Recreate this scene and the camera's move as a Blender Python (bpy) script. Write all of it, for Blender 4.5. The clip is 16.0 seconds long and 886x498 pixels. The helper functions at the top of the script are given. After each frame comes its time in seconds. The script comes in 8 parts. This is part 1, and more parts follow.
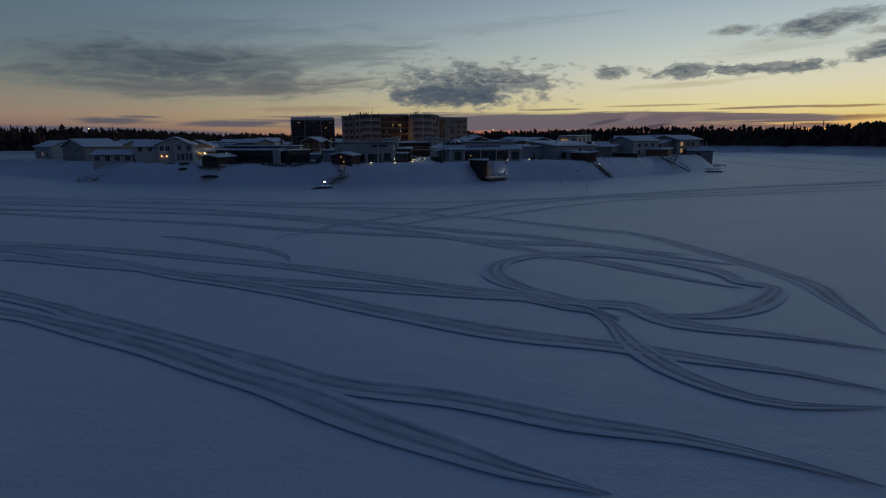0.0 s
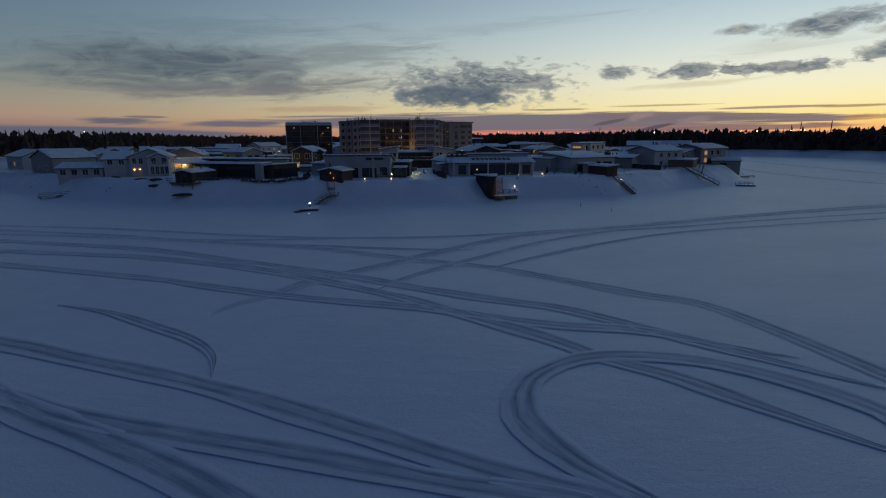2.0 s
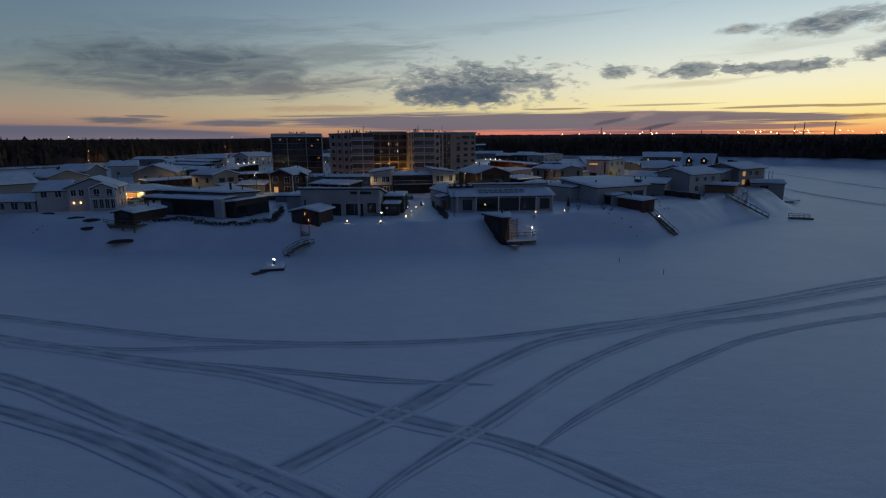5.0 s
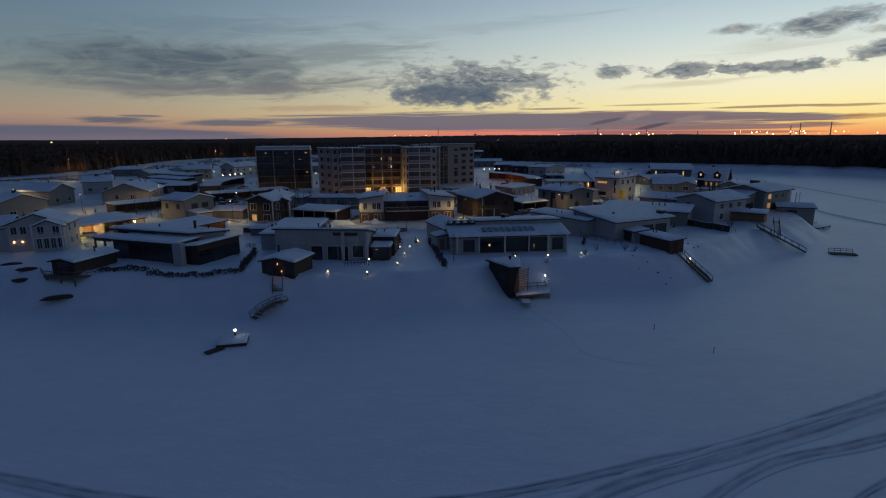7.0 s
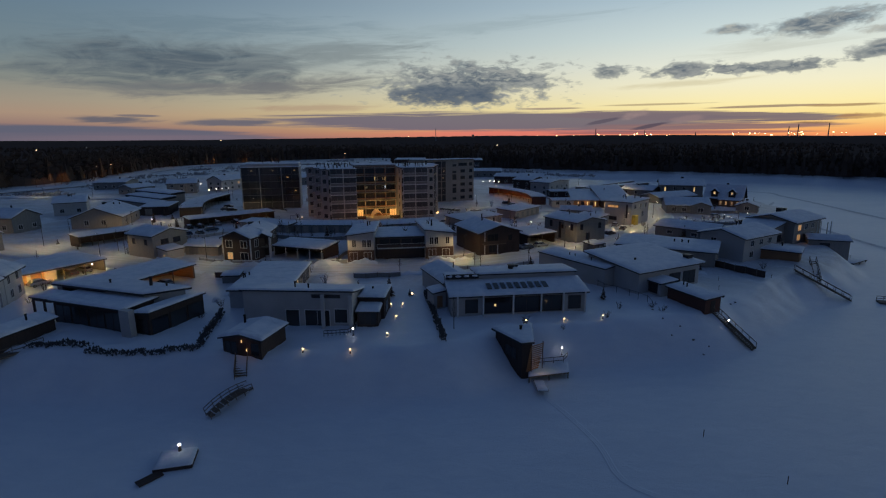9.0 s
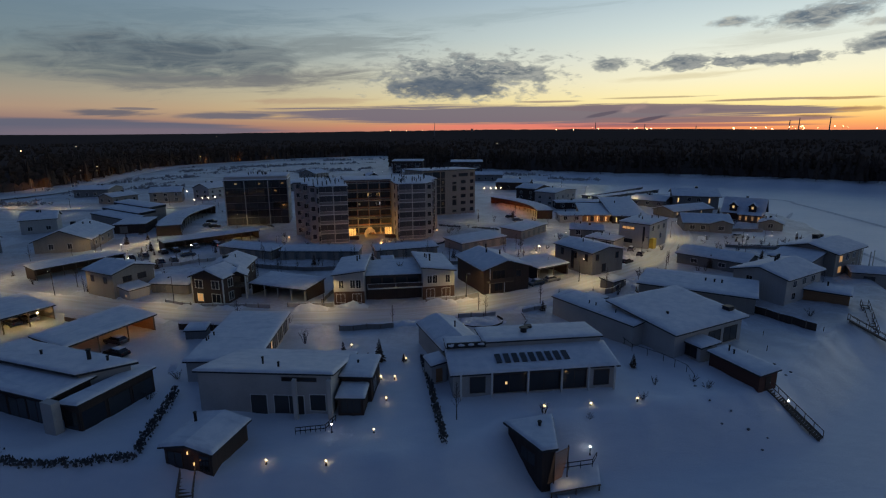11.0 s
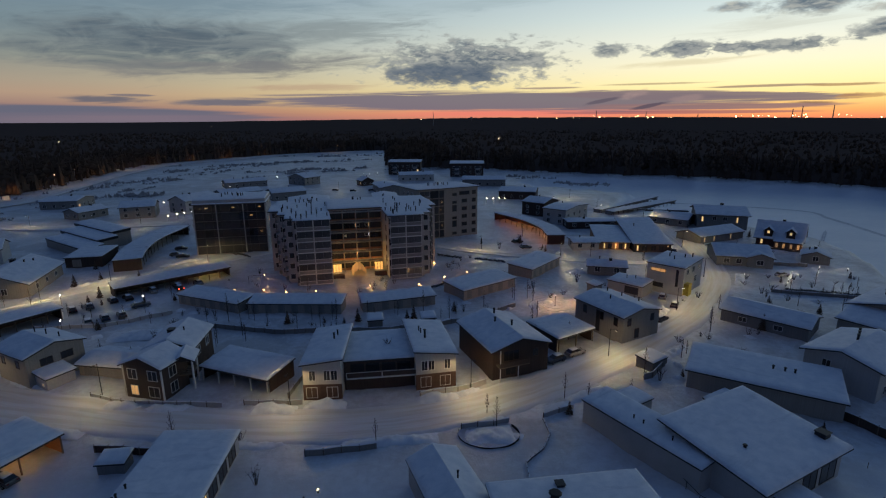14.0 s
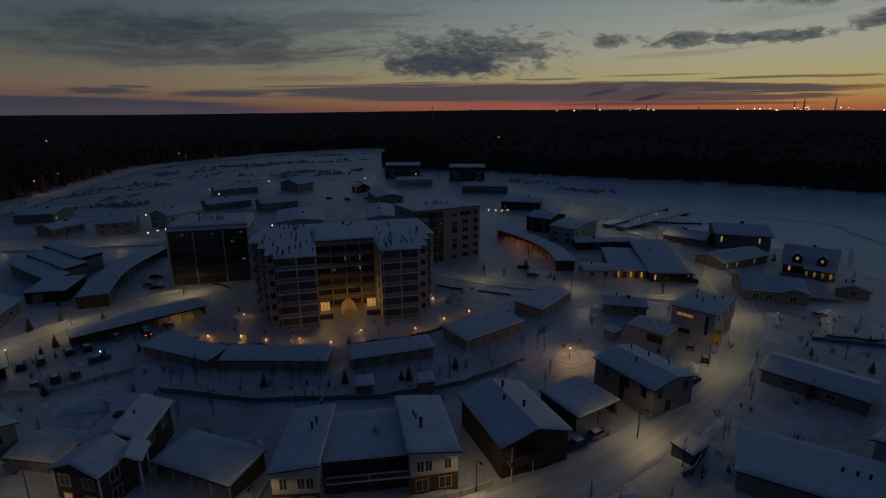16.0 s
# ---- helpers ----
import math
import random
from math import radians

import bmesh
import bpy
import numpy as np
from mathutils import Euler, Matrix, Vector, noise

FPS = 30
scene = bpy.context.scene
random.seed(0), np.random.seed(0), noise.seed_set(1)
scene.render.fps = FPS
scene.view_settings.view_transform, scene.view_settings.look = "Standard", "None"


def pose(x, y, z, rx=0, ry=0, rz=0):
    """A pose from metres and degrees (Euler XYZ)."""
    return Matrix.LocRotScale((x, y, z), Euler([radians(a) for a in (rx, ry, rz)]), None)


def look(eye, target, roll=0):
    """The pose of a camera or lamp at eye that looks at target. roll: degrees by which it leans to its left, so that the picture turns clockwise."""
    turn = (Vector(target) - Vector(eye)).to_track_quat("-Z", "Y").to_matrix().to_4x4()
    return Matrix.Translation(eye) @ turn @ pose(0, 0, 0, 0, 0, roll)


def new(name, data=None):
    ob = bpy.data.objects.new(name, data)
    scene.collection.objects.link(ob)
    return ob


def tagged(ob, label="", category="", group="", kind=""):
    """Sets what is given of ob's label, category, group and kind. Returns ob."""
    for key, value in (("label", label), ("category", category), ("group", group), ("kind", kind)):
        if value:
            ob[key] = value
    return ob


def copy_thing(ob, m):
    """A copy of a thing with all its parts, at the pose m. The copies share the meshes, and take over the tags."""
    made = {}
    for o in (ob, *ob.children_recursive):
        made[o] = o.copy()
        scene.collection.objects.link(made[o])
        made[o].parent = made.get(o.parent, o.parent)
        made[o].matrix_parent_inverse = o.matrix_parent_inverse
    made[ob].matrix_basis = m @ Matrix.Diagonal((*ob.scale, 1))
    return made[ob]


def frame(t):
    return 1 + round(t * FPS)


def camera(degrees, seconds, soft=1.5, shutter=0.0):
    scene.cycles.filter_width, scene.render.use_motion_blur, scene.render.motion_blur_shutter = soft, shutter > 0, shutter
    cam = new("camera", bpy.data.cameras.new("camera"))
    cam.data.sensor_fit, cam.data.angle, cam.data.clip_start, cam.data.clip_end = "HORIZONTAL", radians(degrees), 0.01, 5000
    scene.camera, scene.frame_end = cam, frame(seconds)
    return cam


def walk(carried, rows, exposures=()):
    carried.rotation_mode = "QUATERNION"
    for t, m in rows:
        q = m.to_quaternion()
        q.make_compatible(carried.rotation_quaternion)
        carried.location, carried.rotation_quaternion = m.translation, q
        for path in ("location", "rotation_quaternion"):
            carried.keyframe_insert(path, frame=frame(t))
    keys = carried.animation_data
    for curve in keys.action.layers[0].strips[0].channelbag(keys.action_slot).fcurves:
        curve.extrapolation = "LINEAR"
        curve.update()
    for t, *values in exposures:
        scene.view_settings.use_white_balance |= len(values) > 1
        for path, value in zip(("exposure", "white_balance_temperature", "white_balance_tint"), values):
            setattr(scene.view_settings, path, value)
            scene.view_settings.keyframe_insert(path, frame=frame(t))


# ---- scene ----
# Camera: a drone that flies in over the frozen lake, rises and tips down. Rows: seconds, x, y, z, yaw, pitch (degrees).
PATH = [
    (0.0, 0.00, 0.00, 11.20, 0.205, -11.922),
    (0.5, 0.04, 4.47, 11.98, 0.164, -11.924),
    (1.0, 0.11, 8.85, 12.82, 0.643, -11.922),
    (1.5, 0.21, 13.09, 13.64, 0.699, -11.916),
    (2.0, 0.34, 17.32, 14.40, 0.672, -11.918),
    (2.5, 0.45, 21.59, 15.21, 1.242, -11.914),
    (3.0, 0.56, 25.96, 16.15, 1.228, -11.953),
    (3.5, 0.51, 30.33, 17.20, 1.100, -11.947),
    (4.0, 0.34, 34.63, 18.35, 0.973, -11.950),
    (6.5, -0.40, 56.28, 25.21, 0.392, -12.013),
    (7.0, -0.47, 60.46, 26.81, 0.308, -12.012),
    (7.5, -0.48, 64.61, 28.44, 0.269, -12.025),
    (8.0, -0.52, 68.69, 30.19, 0.212, -12.015),
    (8.5, -0.59, 72.66, 31.97, 0.123, -12.025),
    (9.0, -0.57, 76.68, 33.75, 0.041, -12.027),
    (11.5, -0.70, 97.93, 42.06, -0.117, -13.020),
    (12.0, -0.72, 102.23, 43.72, -0.156, -13.252),
    (12.5, -0.65, 106.63, 45.27, -0.147, -13.463),
    (13.0, -0.56, 111.10, 46.89, -0.132, -13.705),
    (13.5, -0.49, 115.52, 48.64, -0.162, -13.920),
    (14.0, -0.45, 119.98, 50.39, -0.185, -14.143),
    (14.5, -0.42, 124.46, 52.19, -0.202, -14.345),
    (15.0, -0.37, 128.92, 54.07, -0.234, -14.584),
    (15.5, -0.36, 133.50, 56.09, -0.248, -14.818),
    (16.0, -0.37, 138.14, 58.19, -0.274, -15.031),
]
ROLL = -0.34


def sight(x, y, z, yaw, pitch):
    a, b = radians(yaw), radians(pitch)
    way = Vector((-math.sin(a) * math.cos(b), math.cos(a) * math.cos(b), math.sin(b)))
    return look((x, y, z), Vector((x, y, z)) + way * 50, ROLL)


cam = camera(81.5, 16.0, soft=1.2)
walk(cam, [(t, sight(*row)) for t, *row in PATH],
     exposures=[(0, -0.4, 6500, 10), (0.5, -0.1, 6500, 10), (1, 0, 6500, 10), (9, 0, 6500, 10), (12, 0.16, 6700, 10), (15.2, 0.2, 6600, 10), (15.7, -0.55, 6600, 10), (16, -1.38, 6600, 10)])

# ---------------------------------------------------------------- sky: dusk, afterglow to the right, scattered cloud
def srgb(r, g, b):
    f = lambda c: c / 12.92 if c <= 0.04045 else ((c + 0.055) / 1.055) ** 2.4
    return (f(r / 255), f(g / 255), f(b / 255), 1)


class Nodes:
    """Short hand for building node trees."""

    def __init__(self, tree):
        self.tree = tree
        tree.nodes.clear()

    def add(self, kind, operation="", use_clamp=False, interpolation_type="", data_type="", blend_type="", noise_dimensions=""):
        n = self.tree.nodes.new(kind)
        if operation:
            n.operation, n.use_clamp = operation, use_clamp
        if interpolation_type:
            n.interpolation_type = interpolation_type
        if data_type:
            n.data_type, n.blend_type = data_type, blend_type
        if noise_dimensions:
            n.noise_dimensions = noise_dimensions
        return n

    def link(self, a, b):
        self.tree.links.new(a, b)

    def feed(self, socket, value):
        if isinstance(value, bpy.types.NodeSocket):
            self.link(value, socket)
        else:
            socket.default_value = value

    def m(self, op, a, b=0.0, c=0.0, clamp=False):
        n = self.add("ShaderNodeMath", operation=op, use_clamp=clamp)
        for s, v in zip(n.inputs, (a, b, c)):
            self.feed(s, v)
        return n.outputs[0]

    def smooth(self, x, lo, hi, a=0.0, b=1.0):
        n = self.add("ShaderNodeMapRange", interpolation_type="SMOOTHSTEP")
        for s, v in zip(n.inputs, (x, lo, hi, a, b)):
            self.feed(s, v)
        return n.outputs[0]

    def mix(self, f, a, b, how="MIX"):
        n = self.add("ShaderNodeMix", data_type="RGBA", blend_type=how)
        self.feed(n.inputs[0], f)
        self.feed(n.inputs[6], a)
        self.feed(n.inputs[7], b)
        return n.outputs[2]

    def noise(self, vec, scale, detail=4.0, rough=0.55, warp=0.0):
        n = self.add("ShaderNodeTexNoise")
        self.link(vec, n.inputs["Vector"])
        n.inputs["Scale"].default_value = scale
        n.inputs["Detail"].default_value = detail
        n.inputs["Roughness"].default_value = rough
        n.inputs["Distortion"].default_value = warp
        return n.outputs[0]

    def ramp(self, x, stops):
        n = self.add("ShaderNodeValToRGB")
        el = n.color_ramp.elements
        while len(el) < len(stops):
            el.new(0.5)
        for e, (p, c) in zip(el, stops):
            e.position, e.color = p, c
        self.link(x, n.inputs[0])
        return n.outputs[0]

    def combine(self, x, y, z):
        n = self.add("ShaderNodeCombineXYZ")
        for s, v in zip(n.inputs, (x, y, z)):
            self.feed(s, v)
        return n.outputs[0]


world = bpy.data.worlds.new("dusk")
scene.world = world
world.use_nodes = True
W = Nodes(world.node_tree)
sep = W.add("ShaderNodeSeparateXYZ")
W.link(W.add("ShaderNodeTexCoord").outputs["Generated"], sep.inputs[0])
DEG = 180 / math.pi
az = W.m("MULTIPLY", W.m("ARCTAN2", sep.outputs[0], sep.outputs[1]), DEG)  # degrees to the right of +y
el = W.m("MULTIPLY", W.m("ARCSINE", sep.outputs[2]), DEG)
e01 = W.m("DIVIDE", el, 90.0, clamp=True)


def E(deg):
    return deg / 90


# Sky away from the glow, and sky over the set sun.
cool = W.ramp(e01, [(0.0, srgb(104, 94, 108)), (E(1.2), srgb(140, 112, 110)), (E(2.4), srgb(166, 141, 122)), (E(3.6), srgb(156, 145, 129)), (E(5.5), srgb(132, 138, 132)),
                    (E(8), srgb(112, 130, 138)), (E(12), srgb(98, 122, 140)), (E(20), srgb(64, 86, 116)), (E(40), srgb(47, 68, 103)), (1.0, srgb(41, 60, 96))])
warm = W.ramp(e01, [(0.0, srgb(238, 138, 98)), (E(0.8), srgb(248, 176, 104)), (E(1.9), srgb(252, 222, 140)), (E(3.2), srgb(252, 237, 176)), (E(5), srgb(244, 238, 204)),
                    (E(7), srgb(230, 233, 217)), (E(9.5), srgb(206, 220, 218)), (E(13), srgb(176, 197, 208)), (E(24), srgb(94, 122, 150)), (E(40), srgb(54, 77, 112)), (1.0, srgb(41, 60, 96))])
dark = W.ramp(e01, [(0.0, srgb(38, 44, 62)), (E(10), srgb(40, 50, 76)), (E(40), srgb(44, 63, 98)), (1.0, srgb(41, 60, 96))])
off = W.m("ABSOLUTE", W.m("SUBTRACT", az, 40.0))
glow = W.smooth(off, 84.0, 6.0)
back = W.smooth(off, 85.0, 140.0)
sky = W.mix(back, W.mix(glow, cool, warm), dark)

# Clouds lie in degrees of azimuth and elevation, stretched along the horizon.
place = W.combine(az, W.m("MULTIPLY", el, 2.2), 0.0)
puff = W.noise(place, 0.34, 6.0, 0.62, 0.3)
fine = W.noise(place, 1.25, 4.0, 0.6)
mottle = W.noise(W.combine(az, W.m("MULTIPLY", el, 2.8), 7.0), 0.75, 5.0, 0.62, 0.5)
ragged = W.m("ADD", W.m("MULTIPLY", puff, 0.5), W.m("MULTIPLY", mottle, 0.5))
slant = W.m("SUBTRACT", el, W.m("MULTIPLY", az, 0.05))
soft = W.noise(W.combine(W.m("MULTIPLY", az, 0.3), slant, 3.0), 0.55, 6.0, 0.62, 0.8)
wisp = W.noise(W.combine(W.m("MULTIPLY", az, 0.16), W.m("MULTIPLY", slant, 1.4), 9.0), 0.9, 6.0, 0.66, 0.9)
layer = W.noise(W.combine(W.m("MULTIPLY", az, 0.06), W.m("MULTIPLY", el, 2.2), 5.0), 1.3, 5.0, 0.6, 0.4)


def cloud(a, e, ra, re, tilt, noise, rough, sharp):
    """How much a cloud centred at (a, e) degrees covers; ra, re: its half sizes."""
    x = W.m("SUBTRACT", az, a)
    y = W.m("SUBTRACT", W.m("SUBTRACT", el, e), W.m("MULTIPLY", x, tilt))
    x, y = W.m("DIVIDE", x, ra), W.m("DIVIDE", y, re)
    r = W.m("SQRT", W.m("ADD", W.m("MULTIPLY", x, x), W.m("MULTIPLY", y, y)))
    v = W.m("ADD", W.m("SUBTRACT", 1.0, r), W.m("MULTIPLY", W.m("SUBTRACT", noise, 0.5), rough))
    return W.smooth(v, 0.0, sharp)


def cover(sky, mask, colour, strength):
    return W.mix(W.m("MULTIPLY", mask, strength), sky, colour)


grey = W.mix(W.smooth(mottle, 0.38, 0.66), srgb(72, 88, 106), srgb(150, 154, 152))
pale = W.mix(W.smooth(mottle, 0.4, 0.65), srgb(98, 108, 120), srgb(166, 166, 158))
slate = W.mix(W.smooth(wisp, 0.35, 0.65), srgb(70, 85, 99), srgb(98, 108, 115))
# The broad veil away from the glow, with its trails.
sky = cover(sky, cloud(-25, 7.2, 18, 3.4, 0.03, soft, 1.9, 0.95), slate, 0.9)
sky = cover(sky, cloud(-12, 8.4, 14, 1.9, 0.09, wisp, 2.4, 0.9), srgb(116, 126, 130), 0.6)
sky = cover(sky, cloud(-17, 5.4, 13, 1.7, 0.08, wisp, 3.2, 1.2), srgb(104, 106, 112), 0.75)
sky = cover(sky, cloud(-28, 5.0, 10, 1.3, 0.03, wisp, 3.0, 1.2), srgb(112, 114, 116), 0.6)
sky = cover(sky, cloud(-24, 10.6, 18, 1.5, 0.04, wisp, 2.6, 1.0), srgb(102, 124, 138), 0.5)
sky = cover(sky, cloud(-43, 7.4, 7, 1.2, 0.0, wisp, 2.0, 0.8), srgb(104, 122, 132), 0.55)
sky = cover(sky, cloud(4, 11.2, 20, 0.9, 0.06, wisp, 2.6, 1.0), srgb(148, 166, 172), 0.5)
sky = cover(sky, cloud(-14, 3.3, 9, 0.45, 0.03, wisp, 2.2, 0.7), srgb(168, 140, 120), 0.55)
# Heaps over the middle and towards the glow.
sky = cover(sky, cloud(2.4, 5.75, 11.8, 2.8, 0.0, ragged, 3.8, 0.6), grey, 0.92)
sky = cover(sky, cloud(0.5, 4.6, 7.5, 1.3, 0.0, ragged, 1.8, 0.6), srgb(70, 86, 106), 0.75)
sky = cover(sky, cloud(17.4, 6.6, 2.6, 0.8, 0.03, ragged, 4.2, 0.7), grey, 0.85)
sky = cover(sky, cloud(24.0, 6.4, 4.4, 0.9, -0.02, ragged, 3.8, 0.6), grey, 0.92)
sky = cover(sky, cloud(30.5, 6.25, 8.5, 0.65, 0.01, ragged, 4.2, 0.6), grey, 0.9)
sky = cover(sky, cloud(34.4, 9.6, 5.4, 1.15, 0.09, ragged, 2.6, 0.6), grey, 0.9)
sky = cover(sky, cloud(28.0, 9.7, 2.8, 0.5, 0.05, ragged, 2.4, 0.7), pale, 0.8)
sky = cover(sky, cloud(40.0, 7.1, 4.4, 0.95, 0.03, ragged, 2.6, 0.55), grey, 0.9)
sky = cover(sky, cloud(41.0, 8.7, 4.0, 0.5, 0.06, ragged, 2.4, 0.6), pale, 0.8)
sky = cover(sky, cloud(31.0, 8.1, 9.0, 1.0, 0.04, wisp, 2.4, 1.0), srgb(192, 196, 184), 0.55)
sky = cover(sky, cloud(24.0, 5.2, 8.0, 0.4, 0.03, wisp, 2.4, 0.9), srgb(206, 196, 160), 0.6)
# The low bank on the horizon, with a salmon strip under it.
sky = cover(sky, cloud(10, 0.6, 25, 0.7, 0.0, layer, 0.5, 0.8), srgb(222, 120, 108), 0.9)
sky = cover(sky, cloud(6, 1.85, 30, 1.15, -0.008, layer, 1.1, 0.35), srgb(108, 102, 117), 0.94)
sky = cover(sky, cloud(25, 2.1, 14, 0.55, -0.03, layer, 1.5, 0.3), srgb(122, 108, 114), 0.92)
sky = cover(sky, cloud(26, 1.1, 13, 0.36, -0.006, layer, 1.2, 0.35), srgb(136, 108, 110), 0.9)
sky = cover(sky, cloud(24, 0.55, 14, 0.16, 0.0, layer, 1.2, 0.4), srgb(146, 98, 100), 0.75)
sky = cover(sky, cloud(31.5, 2.8, 5.5, 0.14, 0.0, layer, 1.6, 0.4), srgb(150, 128, 110), 0.85)
sky = cover(sky, cloud(37.0, 2.7, 4.0, 0.15, 0.0, layer, 1.6, 0.4), srgb(168, 136, 98), 0.85)
sky = cover(sky, cloud(11.5, 3.1, 4.0, 0.14, 0.0, layer, 1.6, 0.4), srgb(150, 132, 122), 0.8)
sky = cover(sky, cloud(22.0, 3.3, 7.0, 0.12, 0.0, layer, 2.2, 0.4), srgb(176, 156, 122), 0.8)
sky = cover(sky, cloud(-42, 0.5, 26, 1.15, -0.004, layer, 0.5, 0.25), srgb(92, 96, 114), 0.93)
sky = cover(sky, cloud(-32, 0.2, 24, 0.8, 0.0, layer, 0.8, 0.9), srgb(120, 106, 118), 0.8)
sky = cover(sky, cloud(-32, 1.95, 4.0, 0.4, -0.01, wisp, 2.4, 0.6), srgb(90, 92, 106), 0.85)
sky = cover(sky, cloud(-29.8, 2.35, 2.2, 0.14, 0.0, layer, 1.0, 0.4), srgb(112, 106, 112), 0.85)
sky = cover(sky, cloud(-21.7, 1.75, 5.0, 0.42, 0.02, wisp, 2.0, 0.6), srgb(98, 98, 112), 0.9)
# Smoke that drifts from the far stacks.
sky = cover(sky, cloud(16.9, 1.75, 2.2, 0.24, 0.2, puff, 1.5, 0.5), srgb(92, 84, 96), 0.85)
sky = cover(sky, cloud(20.0, 2.3, 1.9, 0.5, 0.12, puff, 2.2, 0.7), srgb(164, 140, 136), 0.6)
sky = cover(sky, cloud(21.6, 1.25, 2.1, 0.24, 0.19, puff, 1.5, 0.5), srgb(82, 74, 88), 0.85)
sky = cover(sky, cloud(24.6, 1.8, 1.8, 0.4, 0.1, puff, 2.2, 0.7), srgb(150, 128, 126), 0.6)
sky = cover(sky, cloud(34.6, 1.3, 2.2, 0.14, -0.02, puff, 1.6, 0.6), srgb(112, 88, 82), 0.8)
sky = cover(sky, cloud(38.6, 1.75, 1.6, 0.24, 0.02, puff, 2.6, 0.5), srgb(176, 132, 88), 0.7)
bg = W.add("ShaderNodeBackground")
W.link(sky, bg.inputs[0])
bg.inputs[1].default_value = 1.0
W.link(bg.outputs[0], W.add("ShaderNodeOutputWorld").inputs[0])


# ---------------------------------------------------------------- materials
def material(name, build):
    mat = bpy.data.materials.new(name)
    mat.use_nodes = True
    n = Nodes(mat.node_tree)
    shader = n.add("ShaderNodeBsdfPrincipled")
    n.link(shader.outputs[0], n.add("ShaderNodeOutputMaterial").inputs[0])
    spot = n.add("ShaderNodeTexCoord").outputs["Object"]
    build(n, shader, spot)
    return mat


def bump(n, shader, height, strength, distance):
    b = n.add("ShaderNodeBump")
    n.link(height, b.inputs["Height"])
    b.inputs["Strength"].default_value, b.inputs["Distance"].default_value = strength, distance
    n.link(b.outputs[0], shader.inputs["Normal"])


def plain(name, low, high, rough=0.7, scale=2.0, relief=0.25, metal=0.0, vary=0.25, stretch=None):
    """A surface that wanders between two colours at two scales, with fine relief; vary: how far objects differ."""

    def build(n, s, spot):
        if stretch:
            mp = n.add("ShaderNodeMapping")
            n.link(spot, mp.inputs[0])
            mp.inputs["Scale"].default_value = stretch
            spot = mp.outputs[0]
        big, small = n.noise(spot, scale * 0.3, 4.0), n.noise(spot, scale * 6, 5.0)
        f = n.m("ADD", n.m("MULTIPLY", big, 0.6), n.m("MULTIPLY", small, 0.4))
        f = n.smooth(f, 0.3, 0.7)
        rnd = n.add("ShaderNodeObjectInfo").outputs["Random"]
        col = n.mix(f, (*low, 1), (*high, 1))
        dim = n.m("ADD", 1 - vary / 2, n.m("MULTIPLY", rnd, vary))
        col = n.mix(1.0, col, n.combine(dim, dim, dim), "MULTIPLY")
        n.link(col, s.inputs["Base Color"])
        s.inputs["Metallic"].default_value = metal
        n.link(n.m("ADD", rough - 0.1, n.m("MULTIPLY", small, 0.2)), s.inputs["Roughness"])
        bump(n, s, small, relief, 0.02)

    return material(name, build)


def boards(name, low, high, width=0.16, across=0, rough=0.75, gap=0.5):
    """Painted cladding boards; across: the axis over which they repeat (0 upright boards, 2 lying ones)."""

    def build(n, s, spot):
        sp = n.add("ShaderNodeSeparateXYZ")
        n.link(spot, sp.inputs[0])
        along = n.m("ADD", sp.outputs[0], sp.outputs[1]) if across == 0 else sp.outputs[2]
        u = n.m("DIVIDE", along, width)
        cell, fr = n.m("FLOOR", u), n.m("FRACT", u)
        white = n.add("ShaderNodeTexWhiteNoise", noise_dimensions="1D")
        n.link(cell, white.inputs["W"])
        grain = n.noise(spot, 7.0, 5.0)
        stain = n.noise(spot, 0.45, 4.0)
        f = n.m("ADD", n.m("MULTIPLY", white.outputs[0], 0.4), n.m("ADD", n.m("MULTIPLY", grain, 0.25), n.m("MULTIPLY", stain, 0.35)))
        seam = n.m("MULTIPLY", n.smooth(n.m("ABSOLUTE", n.m("SUBTRACT", fr, 0.5)), 0.42, 0.5), gap)
        n.link(n.mix(seam, n.mix(f, (*low, 1), (*high, 1)), (low[0] * 0.4, low[1] * 0.4, low[2] * 0.4, 1)), s.inputs["Base Color"])
        s.inputs["Roughness"].default_value = rough
        bump(n, s, n.m("SUBTRACT", n.m("MULTIPLY", grain, 0.2), seam), 0.5, 0.02)

    return material(name, build)


def glowing(name, colour, strength):
    def build(n, s, spot):
        rnd = n.add("ShaderNodeObjectInfo").outputs["Random"]
        blot = n.noise(spot, 2.2, 3.0)
        s.inputs["Base Color"].default_value = (0.6, 0.5, 0.4, 1)
        s.inputs["Emission Color"].default_value = (*colour, 1)
        k = n.m("MULTIPLY", n.m("ADD", 0.35, n.m("MULTIPLY", blot, 1.3)), n.m("ADD", 0.5, rnd))
        n.link(n.m("MULTIPLY", k, strength), s.inputs["Emission Strength"])

    return material(name, build)


def bulb(name, colour, strength):
    def build(n, s, spot):
        s.inputs["Emission Color"].default_value = (*colour, 1)
        s.inputs["Emission Strength"].default_value = strength

    return material(name, build)


SNOW, DRIFT = (0.70, 0.745, 0.80, 1), (0.82, 0.845, 0.875, 1)


